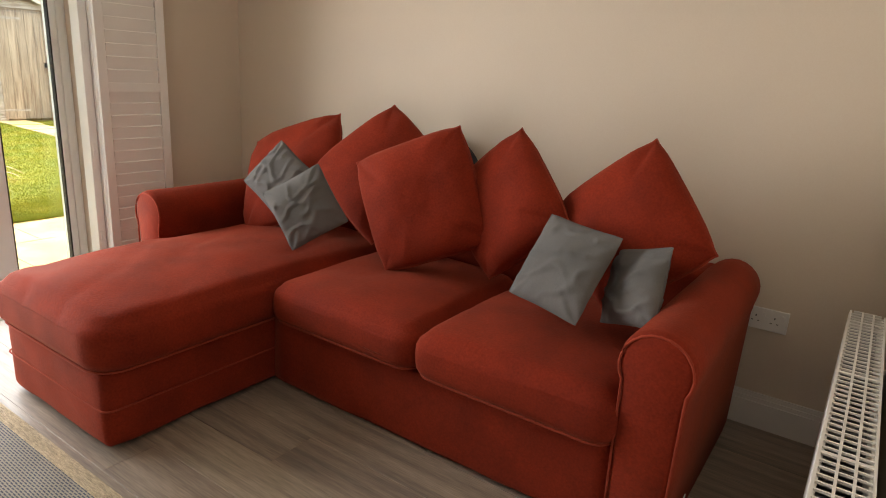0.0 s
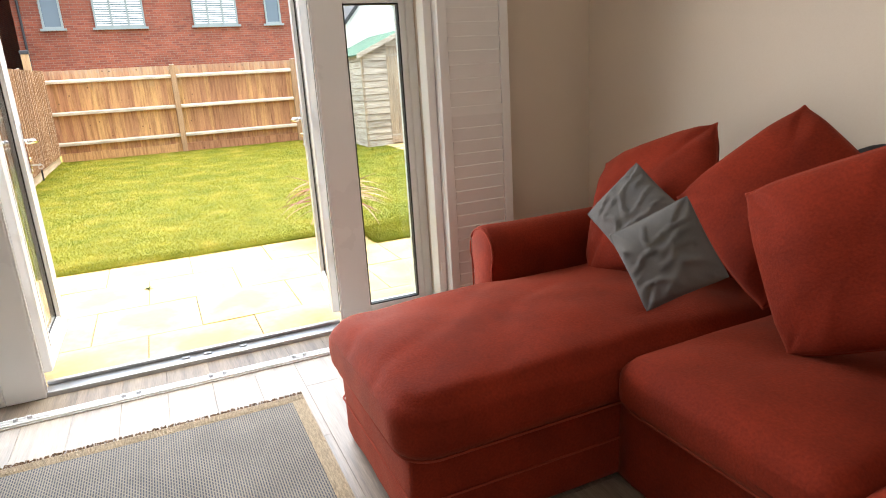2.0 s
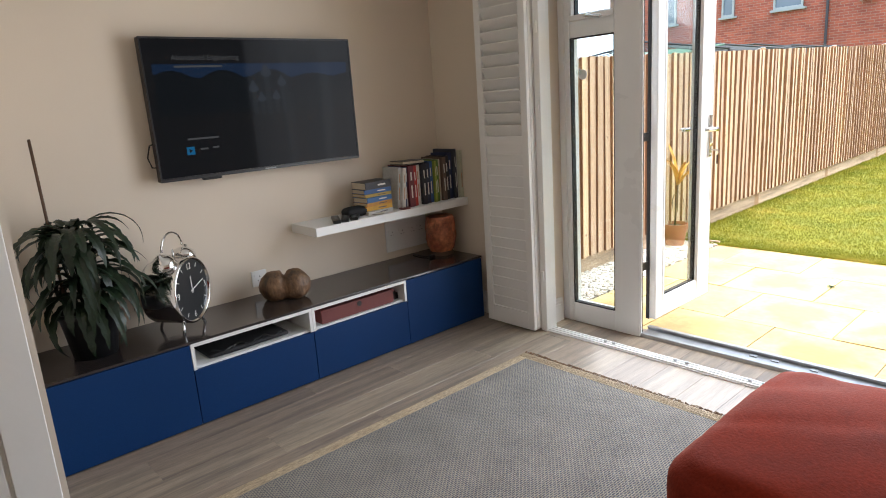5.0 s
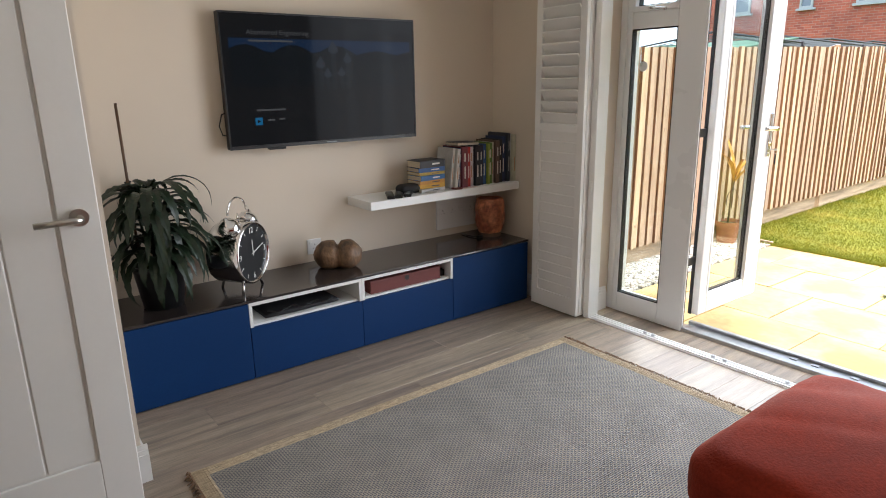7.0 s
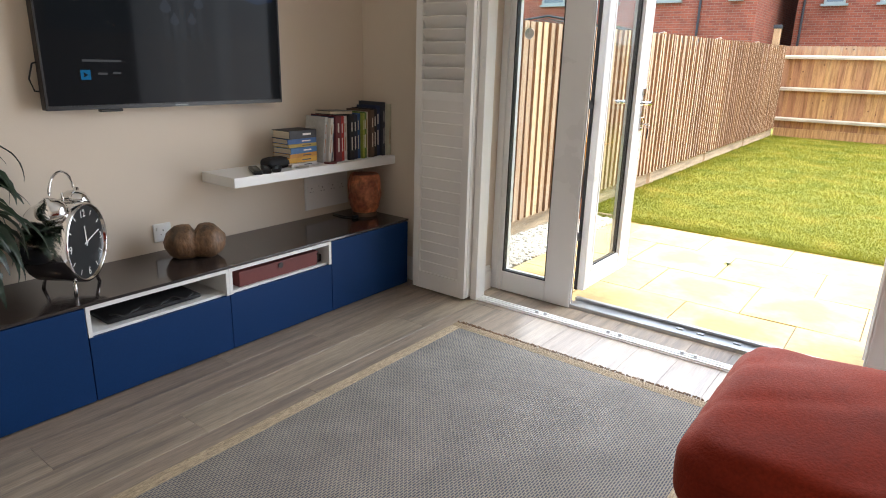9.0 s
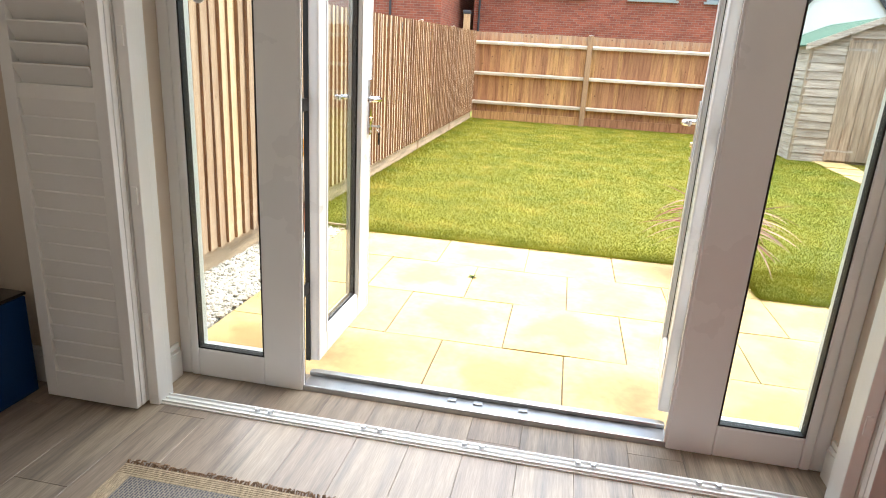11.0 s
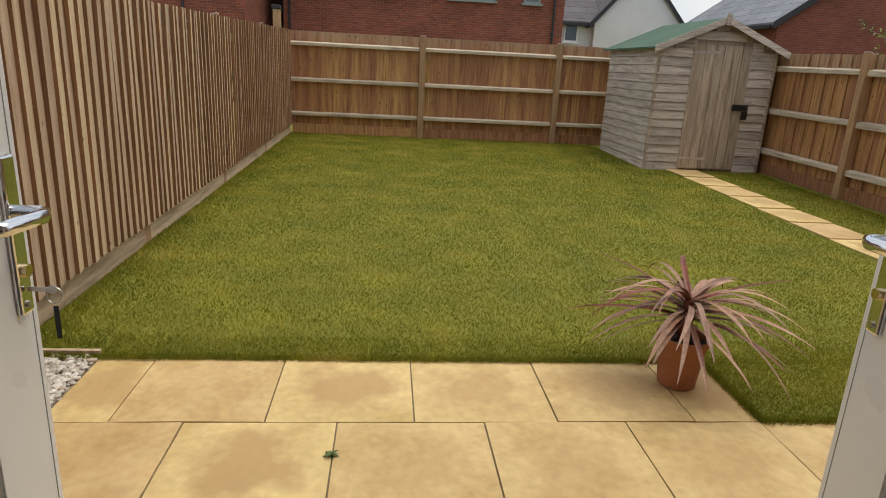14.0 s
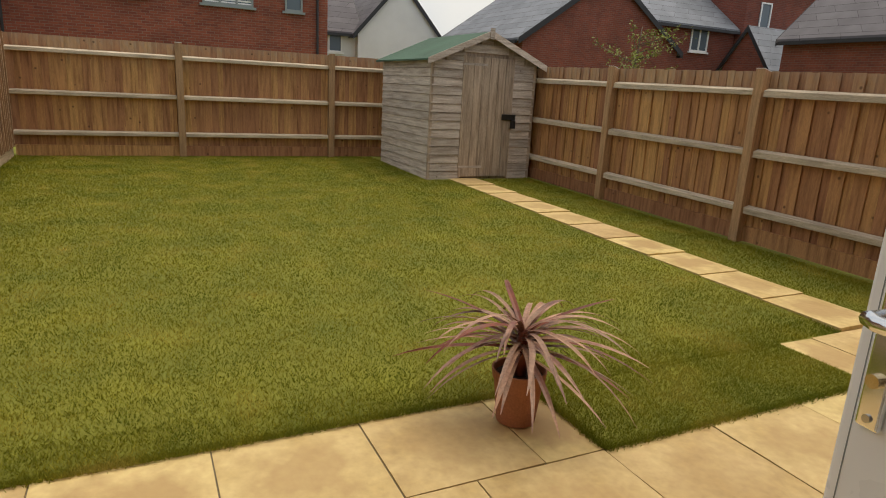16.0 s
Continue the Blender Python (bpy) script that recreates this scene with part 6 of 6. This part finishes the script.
def shed():
    X0, X1, Y0, Y1, Z0, ZE, ZR = -13.75, -11.78, 5.02, 6.74, 0.0, 1.74, 2.12
    yc = (Y0 + Y1) / 2
    s = thing("garden_shed", (X1, yc, Z0), "small weathered wooden shed with a green felt roof", "shed")
    body = bmesh.new()
    prof = [(Y0 + 0.02, Z0), (Y1 - 0.02, Z0), (Y1 - 0.02, ZE), (yc, ZR - 0.02), (Y0 + 0.02, ZE)]
    fr = [body.verts.new((X1 - 0.012, y, z)) for y, z in prof]
    bk = [body.verts.new((X0, y, z)) for y, z in prof]
    for k in range(5):
        body.faces.new((fr[k], bk[k], bk[(k + 1) % 5], fr[(k + 1) % 5]))
    body.faces.new(fr)
    body.faces.new(bk[::-1])
    bmesh.ops.recalc_face_normals(body, faces=body.faces)
    carc = part("carcass", body, M_SHEDDOOR, s, world=True)
    ch = 0.122
    n = int((ZE - Z0) / ch) + 1
    DY0, DY1, DZ1 = 5.54, 6.36, 1.80
    for k in range(n + 4):
        z0 = Z0 + 0.01 + k * ch
        z1 = z0 + ch - 0.006

        def clad(y0, y1):
            """One shiplap board on the front, cut to the gable."""
            half = (Y1 - Y0) / 2
            if z1 > ZE:
                lim = half * (ZR - z1) / (ZR - ZE)
                y0, y1 = max(y0, yc - lim), min(y1, yc + lim)
            if y1 - y0 < 0.08:
                return
            bm = box(X1 - 0.012, X1 + 0.004, y0, y1, z0, z1)
            for v in bm.verts:
                if v.co.z < z0 + 0.01 and v.co.x > X1:
                    v.co.x += 0.012
            part("cladding_board", bm, M_SHED, s, world=True)
        if z1 < DZ1:
            clad(Y0 + 0.002, DY0)
            clad(DY1, Y1 - 0.002)
        elif z0 > DZ1 - 0.02:
            clad(Y0, Y1)
        else:
            clad(Y0, DY0)
            clad(DY1, Y1)
        if k < n:
            bm = box(X0, X1 - 0.014, Y0 - 0.004, Y0 + 0.018, z0, min(z1, ZE))
            for v in bm.verts:
                if v.co.z < z0 + 0.01 and v.co.y < Y0:
                    v.co.y -= 0.012
            part("cladding_board", bm, M_SHED, s, world=True)
    part("corner_trim", box(X1 - 0.02, X1 + 0.014, Y0 - 0.014, Y0 + 0.03, Z0, ZE), M_SHEDDOOR, s, world=True)
    part("corner_trim", box(X1 - 0.02, X1 + 0.014, Y1 - 0.03, Y1 + 0.014, Z0, ZE), M_SHEDDOOR, s, world=True)
    d = part("door", box(X1 + 0.002, X1 + 0.012, DY0 + 0.01, DY1 - 0.01, Z0 + 0.05, DZ1 - 0.02), M_SHEDDOOR, s, "boarded door with black lock", world=True)
    w = (DY1 - DY0 - 0.02) / 6
    for k in range(6):
        part("door_board", box(X1 + 0.012, X1 + 0.026, DY0 + 0.012 + k * w, DY0 + 0.008 + (k + 1) * w, Z0 + 0.05, DZ1 - 0.02, 0.003, 1), M_SHEDDOOR, d, world=True)
    for y in (DY0, DY1 - 0.008):
        part("door_trim", box(X1 + 0.004, X1 + 0.022, y - 0.03, y + 0.012, Z0 + 0.04, DZ1), M_SHEDDOOR, s, world=True)
    for z in (0.18, 1.66):
        part("hinge", box(X1 + 0.026, X1 + 0.030, DY0 - 0.03, DY0 + 0.36, Z0 + z, Z0 + z + 0.035), M_SHED, d, "long weathered strap hinge", world=True)
    lk = part("lock", box(X1 + 0.026, X1 + 0.055, DY1 - 0.17, DY1 + 0.06, Z0 + 0.90, Z0 + 0.985, 0.004), M_BLACK, d, "black bolt with padlock", world=True)
    part("padlock", box(X1 + 0.055, X1 + 0.085, DY1 - 0.03, DY1 + 0.05, Z0 + 0.78, Z0 + 0.90, 0.006), M_BLACK, lk, world=True)
    part("shackle", tube([(X1 + 0.06, DY1 + 0.01, 0.90), (X1 + 0.06, DY1 + 0.01, 0.95), (X1 + 0.06, DY1 + 0.04, 0.95), (X1 + 0.06, DY1 + 0.04, 0.90)], 0.006, 6), M_BLACK, lk, world=True)
    for sg in (-1, 1):
        bm = bmesh.new()
        over, t = 0.11, 0.025
        dy = (Y1 - Y0) / 2 + over
        zl = ZR - (ZR - ZE) * dy / ((Y1 - Y0) / 2)
        pts = [(yc, ZR + 0.02), (yc + sg * dy, zl + 0.02), (yc + sg * dy, zl + 0.02 - t), (yc, ZR + 0.02 - t)]
        f0 = [bm.verts.new((X1 + 0.12, y, z)) for y, z in pts]
        f1 = [bm.verts.new((X0 - 0.08, y, z)) for y, z in pts]
        for k in range(4):
            bm.faces.new((f0[k], f1[k], f1[(k + 1) % 4], f0[(k + 1) % 4]))
        bm.faces.new(f0)
        bm.faces.new(f1[::-1])
        bmesh.ops.recalc_face_normals(bm, faces=bm.faces)
        roof = part("roof", bm, M_FELT, s, "green mineral felt roof slope", world=True)
        bb = bmesh.new()
        pts = [(yc, ZR + 0.03), (yc + sg * (dy + 0.01), zl + 0.03), (yc + sg * (dy + 0.01), zl - 0.06), (yc, ZR - 0.06)]
        f0 = [bb.verts.new((X1 + 0.138, y, z)) for y, z in pts]
        f1 = [bb.verts.new((X1 + 0.121, y, z)) for y, z in pts]
        for k in range(4):
            bb.faces.new((f0[k], f1[k], f1[(k + 1) % 4], f0[(k + 1) % 4]))
        bb.faces.new(f0)
        bb.faces.new(f1[::-1])
        bmesh.ops.recalc_face_normals(bb, faces=bb.faces)
        part("barge_board", bb, M_SHED, roof, "weathered barge board", world=True)
    part("finial", box(X1 + 0.138, X1 + 0.15, yc - 0.035, yc + 0.035, ZR - 0.09, ZR + 0.06), M_SHED, s, world=True)
    part("skid", box(X0, X1, Y0 + 0.05, Y0 + 0.12, -0.06, Z0), M_SHEDDOOR, s, world=True)
    part("skid", box(X0, X1, Y1 - 0.12, Y1 - 0.05, -0.06, Z0), M_SHEDDOOR, s, world=True)


shed()


def cordyline():
    c = thing("potted_cordyline", (-5.525, 2.695, ZP), "bronze-pink strap-leaved plant in a terracotta pot on the patio", "plant")
    part("pot", lathe([(0.082, 0.0), (0.087, 0.004), (0.110, 0.205), (0.117, 0.208), (0.122, 0.250), (0.117, 0.252), (0.111, 0.248), (0.105, 0.19)], 44), M_TERRA, c, "plain terracotta pot", smooth=False)
    part("soil", xform(frustum(0.107, 0.107, 0.012, 28), pose(0, 0, 0.206)), M_EARTH, c)
    part("trunk", tube([(0, 0, 0.22), (0.006, 0.004, 0.32), (0, 0, 0.43)], 0.030, 10, r1=0.022), M_CORDRED, c, smooth=True)
    rnd = random.Random(12)
    for k in range(66):
        f = k / 66
        a = 137.5 * k + rnd.uniform(-12, 12)
        el = 0.10 + 0.80 * f + rnd.uniform(-0.15, 0.15)
        ln = rnd.uniform(0.44, 0.64) * (1.0 - 0.15 * f)
        droop = 1.15 * el + rnd.uniform(0.2, 0.75)
        lf = strap_leaf(ln, rnd.uniform(0.024, 0.040), droop, el, 10, 0.14, 0, k)
        ob = part("leaf", lf, M_CORDRED if k % 7 == 1 else M_CORD, c)
        ob.matrix_basis = pose(0, 0, 0.32 + 0.11 * f, rnd.uniform(-16, 16), 0, a)
    for a, el, ln in ((250, 0.62, 0.47), (75, 0.60, 0.44)):
        ob = part("leaf", strap_leaf(ln, 0.036, 0.35, el, 9, 0.2, 0, 3), M_CORDRED, c, "dark red-brown upright leaf")
        ob.matrix_basis = pose(0, 0, 0.40, 0, 0, a)
    return c


cordyline()


def yellow_palm():
    c = thing("potted_palm", (-5.55, -0.37, -0.10), "spindly yellowing plant in a terracotta pot on the gravel", "plant")
    part("pot", lathe([(0.080, 0.0), (0.102, 0.16), (0.113, 0.162), (0.115, 0.205), (0.106, 0.205), (0.098, 0.17)], 32), M_TERRA, c, "plain terracotta pot")
    part("soil", xform(frustum(0.099, 0.099, 0.010, 28), pose(0, 0, 0.165)), M_EARTH, c)
    part("stem", tube([(0, 0, 0.17), (0.01, 0.01, 0.4), (0.0, 0.03, 0.66)], 0.010, 8, r1=0.006), M_CANE, c, smooth=True)
    rnd = random.Random(8)
    for k in range(9):
        lf = strap_leaf(rnd.uniform(0.22, 0.40), rnd.uniform(0.03, 0.05), rnd.uniform(0.2, 1.4), rnd.uniform(0.8, 1.45), 8, 0.2, 0, k)
        ob = part("leaf", lf, M_YELLOW, c)
        ob.matrix_basis = pose(0, 0.02, rnd.uniform(0.55, 0.66), 0, 0, 40 * k + rnd.uniform(-15, 15))
    for k in range(3):
        lf = strap_leaf(0.2, 0.02, 1.2, -0.6, 7, 0.2, 0, k)
        ob = part("leaf", lf, M_CANE, c)
        ob.matrix_basis = pose(0, 0.02, 0.5, 0, 0, 120 * k + 20)


yellow_palm()
weed = thing("weed", (-4.957, 1.104, ZP), "small green weed in a joint of the patio", "weed")
rnd = random.Random(2)
for k in range(14):
    lf = strap_leaf(rnd.uniform(0.02, 0.04), 0.012, rnd.uniform(0.3, 1.2), rnd.uniform(0.2, 1.2), 4, 0.2, 0, k)
    ob = part("leaf", lf, M_WEED, weed)
    ob.matrix_basis = pose(0, 0, 0.0, 0, 0, 26 * k)

# ---- houses beyond the fences ----


def far_window(owner, at, w, h, face, frame_m, shutters=False):
    """A window of a far house; face: +x or -y."""
    d = 0.06
    wd = thing("window", at)
    wd.parent = owner
    wd.location = Vector(at) - loc_of(owner)
    def bx(a0, a1, z0, z1, o0, o1):
        return box(o0, o1, a0, a1, z0, z1) if face == "x" else box(a0, a1, -o1, -o0, z0, z1)
    part("pane", bx(-w / 2, w / 2, 0, h, 0.0, 0.02), M_FARGLASS, wd)
    for a0, a1, z0, z1 in ((-w / 2, -w / 2 + d, 0, h), (w / 2 - d, w / 2, 0, h), (-w / 2 + d, w / 2 - d, 0, d), (-w / 2 + d, w / 2 - d, h - d, h)):
        part("frame", bx(a0, a1, z0, z1, 0.021, 0.07), frame_m, wd)
    if w > 0.9:
        k = 2 if w > 1.2 else 1
        for i in range(1, k + 1):
            a = -w / 2 + w * i / (k + 1)
            part("mullion", bx(a - d / 2, a + d / 2, d, h - d, 0.022, 0.068), frame_m, wd)
    part("sill", bx(-w / 2 - 0.08, w / 2 + 0.08, -0.07, -0.002, 0.0, 0.11), frame_m, wd)
    if shutters:
        z = d
        while z < h - d - 0.05:
            part("blind_slat", bx(-w / 2 + d, w / 2 - d, z, z + 0.045, 0.0202, 0.0208), M_RENDER, wd)
            z += 0.075


def far_house(label, x0, x1, y0, y1, eave, ridge, axis, wall_m, roof_m, base=-0.3, over=0.25):
    """A house with a pitched roof; axis: the way its ridge runs. The walls end in gables."""
    h = thing("house", ((x0 + x1) / 2, (y0 + y1) / 2, 0), label, "house", "houses beyond the garden")
    if axis == "x":
        c = (y0 + y1) / 2
        prof = [(y0, base), (y1, base), (y1, eave), (c, ridge), (y0, eave)]
        mk = lambda p, e: (e, p[0], p[1])
        e0, e1, half = x0, x1, (y1 - y0) / 2
    else:
        c = (x0 + x1) / 2
        prof = [(x0, base), (x1, base), (x1, eave), (c, ridge), (x0, eave)]
        mk = lambda p, e: (p[0], e, p[1])
        e0, e1, half = y0, y1, (x1 - x0) / 2
    bm = bmesh.new()
    a = [bm.verts.new(mk(p, e0)) for p in prof]
    b = [bm.verts.new(mk(p, e1)) for p in prof]
    for k in range(5):
        bm.faces.new((a[k], b[k], b[(k + 1) % 5], a[(k + 1) % 5]))
    bm.faces.new(a)
    bm.faces.new(b[::-1])
    bmesh.ops.recalc_face_normals(bm, faces=bm.faces)
    part("wall", bm, wall_m, h, world=True)
    slope = (ridge - eave) / half
    for sg in (-1, 1):
        bm = bmesh.new()
        o = half + over
        pts = [(c, ridge + 0.14), (c + sg * o, ridge + 0.14 - slope * o), (c + sg * o, ridge + 0.02 - slope * o), (c, ridge + 0.02)]
        a = [bm.verts.new(mk(p, e0 - 0.12)) for p in pts]
        b = [bm.verts.new(mk(p, e1 + 0.12)) for p in pts]
        for k in range(4):
            bm.faces.new((a[k], b[k], b[(k + 1) % 4], a[(k + 1) % 4]))
        bm.faces.new(a)
        bm.faces.new(b[::-1])
        bmesh.ops.recalc_face_normals(bm, faces=bm.faces)
        rf = part("roof", bm, roof_m, h, world=True)
        for e in (e0 - 0.14, e1 + 0.121):
            bm = bmesh.new()
            pts2 = [(c, ridge + 0.15), (c + sg * o, ridge + 0.15 - slope * o), (c + sg * o, ridge - 0.10 - slope * o), (c, ridge - 0.10)]
            a = [bm.verts.new(mk(p, e)) for p in pts2]
            b = [bm.verts.new(mk(p, e + 0.019)) for p in pts2]
            for k in range(4):
                bm.faces.new((a[k], b[k], b[(k + 1) % 4], a[(k + 1) % 4]))
            bm.faces.new(a)
            bm.faces.new(b[::-1])
            bmesh.ops.recalc_face_normals(bm, faces=bm.faces)
            part("barge_board", bm, M_DARKTRIM, rf, "dark barge board", world=True)
        q = c + sg * (half + over + 0.03)
        zz = ridge - slope * (half + over)
        g = box(e0, e1, q - 0.05, q + 0.05, zz - 0.06, zz + 0.06) if axis == "x" else box(q - 0.05, q + 0.05, e0, e1, zz - 0.06, zz + 0.06)
        part("gutter", g, M_DARKTRIM, h, "dark gutter", world=True)
    return h


def downpipe(owner, x, y, z1):
    part("downpipe", xform(frustum(0.04, 0.04, z1 + 0.3, 10), pose(x, y, -0.3)), M_DARKTRIM, owner, "dark downpipe", world=True)


main = far_house("long red brick house with grey-framed windows beyond the back fence", -33, -25, -2.15, 7.1, 5.1, 8.2, "y", M_BRICK, M_TILEBR)
for y, w, sh in ((-1.09, 0.60, False), (0.90, 1.53, True), (3.97, 1.50, True), (5.98, 0.56, False)):
    far_window(main, (-25.0, y, 3.43), w, 1.08, "x", M_GREYUPVC, sh)
downpipe(main, -24.93, -1.95, 5.0)
downpipe(main, -24.93, 6.75, 5.0)
lefth = far_house("red brick house with grey-framed windows to the side of the garden", -31, -22, -11.5, -2.75, 5.2, 8.4, "x", M_BRICK, M_TILEBR)
for y, w in ((-5.5, 0.86), (-7.35, 0.40), (-3.35, 0.28), (-9.6, 0.9)):
    far_window(lefth, (-22.0, y, 3.40), w, 1.15, "x", M_GREYUPVC)
downpipe(lefth, -21.94, -4.4, 5.0)
white = far_house("white rendered house with a brown tiled roof", -40, -32, 10.4, 14.4, 3.6, 5.85, "x", M_RENDER, M_TILEBR)
wing = far_house("white rendered house wing with a brown tiled roof", -38, -32.4, 6.4, 10.6, 3.6, 6.2, "y", M_RENDER, M_TILEBR)
far_window(wing, (-32.4, 9.45, 2.62), 0.64, 0.95, "x", M_UPVC)
gable = far_house("dark red brick gabled house with grey roof", -33, -25, 14.7, 22.6, 3.35, 6.05, "x", M_BRICKDK, M_TILE)
wing2 = far_house("dark red brick house with a long grey roof", -32, -25.6, 20.5, 26.6, 4.65, 7.0, "y", M_BRICKDK, M_TILE)
far_window(wing2, (-25.6, 24.4, 3.5), 1.05, 1.1, "x", M_UPVC)
tallh = far_house("tall red brick house with white windows", -31, -25.2, 26.65, 34.0, 7.2, 10, "y", M_BRICKDK, M_TILE)
far_window(tallh, (-25.2, 27.9, 4.3), 0.7, 1.6, "x", M_UPVC)
far_window(tallh, (-25.2, 31.4, 4.9), 0.8, 1.3, "x", M_UPVC)
lean = far_house("low outbuilding with a grey tiled roof", -25.1, -22.8, 25.6, 31.5, 2.95, 4.5, "y", M_BRICKDK, M_TILE)
garage = far_house("brick garage with a brown tiled roof", -19, -10, 21.5, 27.5, 3.6, 6.2, "x", M_BRICKDK, M_TILEBR)
far_house("low house with a grey tiled roof beside the garden", -13, -5, -16, -9, 2.0, 3.9, "x", M_BRICK, M_TILE)
far_house("distant red brick house with a grey roof", -60, -52, -9, 2, 4.6, 7.6, "y", M_BRICK, M_TILE)
far_house("distant red brick house with a grey roof", -62, -54, 8, 18, 4.6, 7.6, "y", M_BRICK, M_TILE)

# netted fruit cage behind the boarded fence
cage = thing("fruit_cage", (-12.0, -3.2, 0), "low frame covered with dark garden netting behind the fence", "netting")
for x in (-9.5, -11.5, -13.5, -15.5, -17.5):
    part("hoop", tube([(x, -1.6, 0), (x, -1.7, 1.80), (x, -3.0, 2.02), (x, -4.4, 1.85), (x, -4.5, 0)], 0.02, 6), M_DARKTRIM, cage, "thin dark pole", world=True)
bm = bmesh.new()
for y, z in ((-1.68, 1.75), (-2.3, 1.90), (-3.0, 2.02), (-3.7, 1.93), (-4.4, 1.85)):
    tube([(-9.5, y, z), (-11.5, y, z - 0.07), (-13.5, y, z), (-15.5, y, z - 0.07), (-17.5, y, z)], 0.012, 5, bm)
x = -9.5
while x > -17.5:
    tube([(x, -1.68, 1.72), (x, -3.0, 1.98), (x, -4.4, 1.82)], 0.006, 4, bm)
    x -= 0.16
part("net", bm, M_NET, cage, "dark sagging net", world=True)
green = thing("garden_cover", (-9, -3, 0), "pale green ridged cover of a low garden frame", "cover")
part("cover", xform(box(-0.9, 0.9, -1.2, 1.2, 0, 0.03, 0.01), pose(-9.6, -3.4, 1.80, 0, 6, 0)), M_FELT, green, world=True)
for dx, dy in ((-0.8, -1.1), (0.8, -1.1), (-0.8, 1.1), (0.8, 1.1)):
    part("leg", box(-9.6 + dx - 0.02, -9.6 + dx + 0.02, -3.4 + dy - 0.02, -3.4 + dy + 0.02, 0, 1.72), M_POST, green, world=True)


def sapling():
    t = thing("young_tree", (-14.0, 10.6, 0), "sparse young tree with yellow-green leaves behind the fence", "tree")
    part("trunk", tube([(-14, 10.6, 0), (-14.02, 10.58, 1.2), (-13.98, 10.64, 2.2), (-14.0, 10.7, 2.75)], 0.035, 8, r1=0.008), M_BARK, t, smooth=True, world=True)
    rnd = random.Random(9)
    bm = bmesh.new()
    for k in range(22):
        z0 = rnd.uniform(1.5, 2.6)
        a = rnd.uniform(0, 6.28)
        ln = rnd.uniform(0.4, 1.0) * (1.25 - 0.3 * (z0 - 1.5))
        p0 = Vector((-14, 10.62, z0))
        p1 = p0 + Vector((math.cos(a) * ln * 0.5, math.sin(a) * ln * 0.5, 0.14 * ln))
        p2 = p0 + Vector((math.cos(a) * ln, math.sin(a) * ln, 0.42 * ln))
        part("limb", tube([p0, p1, p2], 0.011, 5, r1=0.003), M_BARK, t, smooth=True, world=True)
        for j in range(34):
            f = rnd.uniform(0.25, 1.05)
            c = p0.lerp(p2, f) + Vector([rnd.gauss(0, 0.05) for _ in range(3)])
            lf = strap_leaf(rnd.uniform(0.05, 0.09), 0.035, 0.6, 0.3, 3, 0.2)
            xform(lf, Matrix.Translation(c) @ pose(0, 0, 0, rnd.uniform(-60, 60), rnd.uniform(-60, 60), rnd.uniform(0, 360)))
            me = bpy.data.meshes.new("tmp")
            lf.to_mesh(me)
            lf.free()
            bm.from_mesh(me)
            bpy.data.meshes.remove(me)
    part("crown", bm, M_TREELEAF, t, "sparse yellow-green leaves", world=True)


sapling()

# ---- floor planks, laid along the room ----
PW, PL = 0.184, 1.22


def plank_mesh(l, w):
    bm = box(-l / 2, l / 2, -w / 2, w / 2, -0.012, 0)
    top = [e for e in bm.edges if all(v.co.z > -0.001 for v in e.verts)]
    bmesh.ops.bevel(bm, geom=top, offset=0.0012, segments=1, affect="EDGES")
    me = bpy.data.meshes.new("plank")
    bm.normal_update()
    bm.to_mesh(me)
    bm.free()
    return me


PLANK = plank_mesh(PL - 0.0006, PW - 0.0006)
row, y = 0, Y_TV
while y < Y_SOFA:
    w = min(PW, Y_SOFA - y)
    x = -3.16 - (row * 0.43) % PL
    while x < 2.1:
        a, b = max(x, -3.16), min(x + PL, 2.1)
        if b - a > 0.05:
            full = abs(b - a - PL) < 1e-4 and abs(w - PW) < 1e-4
            link_mesh("plank", PLANK if full else plank_mesh(b - a - 0.0006, w - 0.0006), M_PLANK, floor, m=pose((a + b) / 2, y + w / 2, 0))
        x += PL
    y += PW
    row += 1
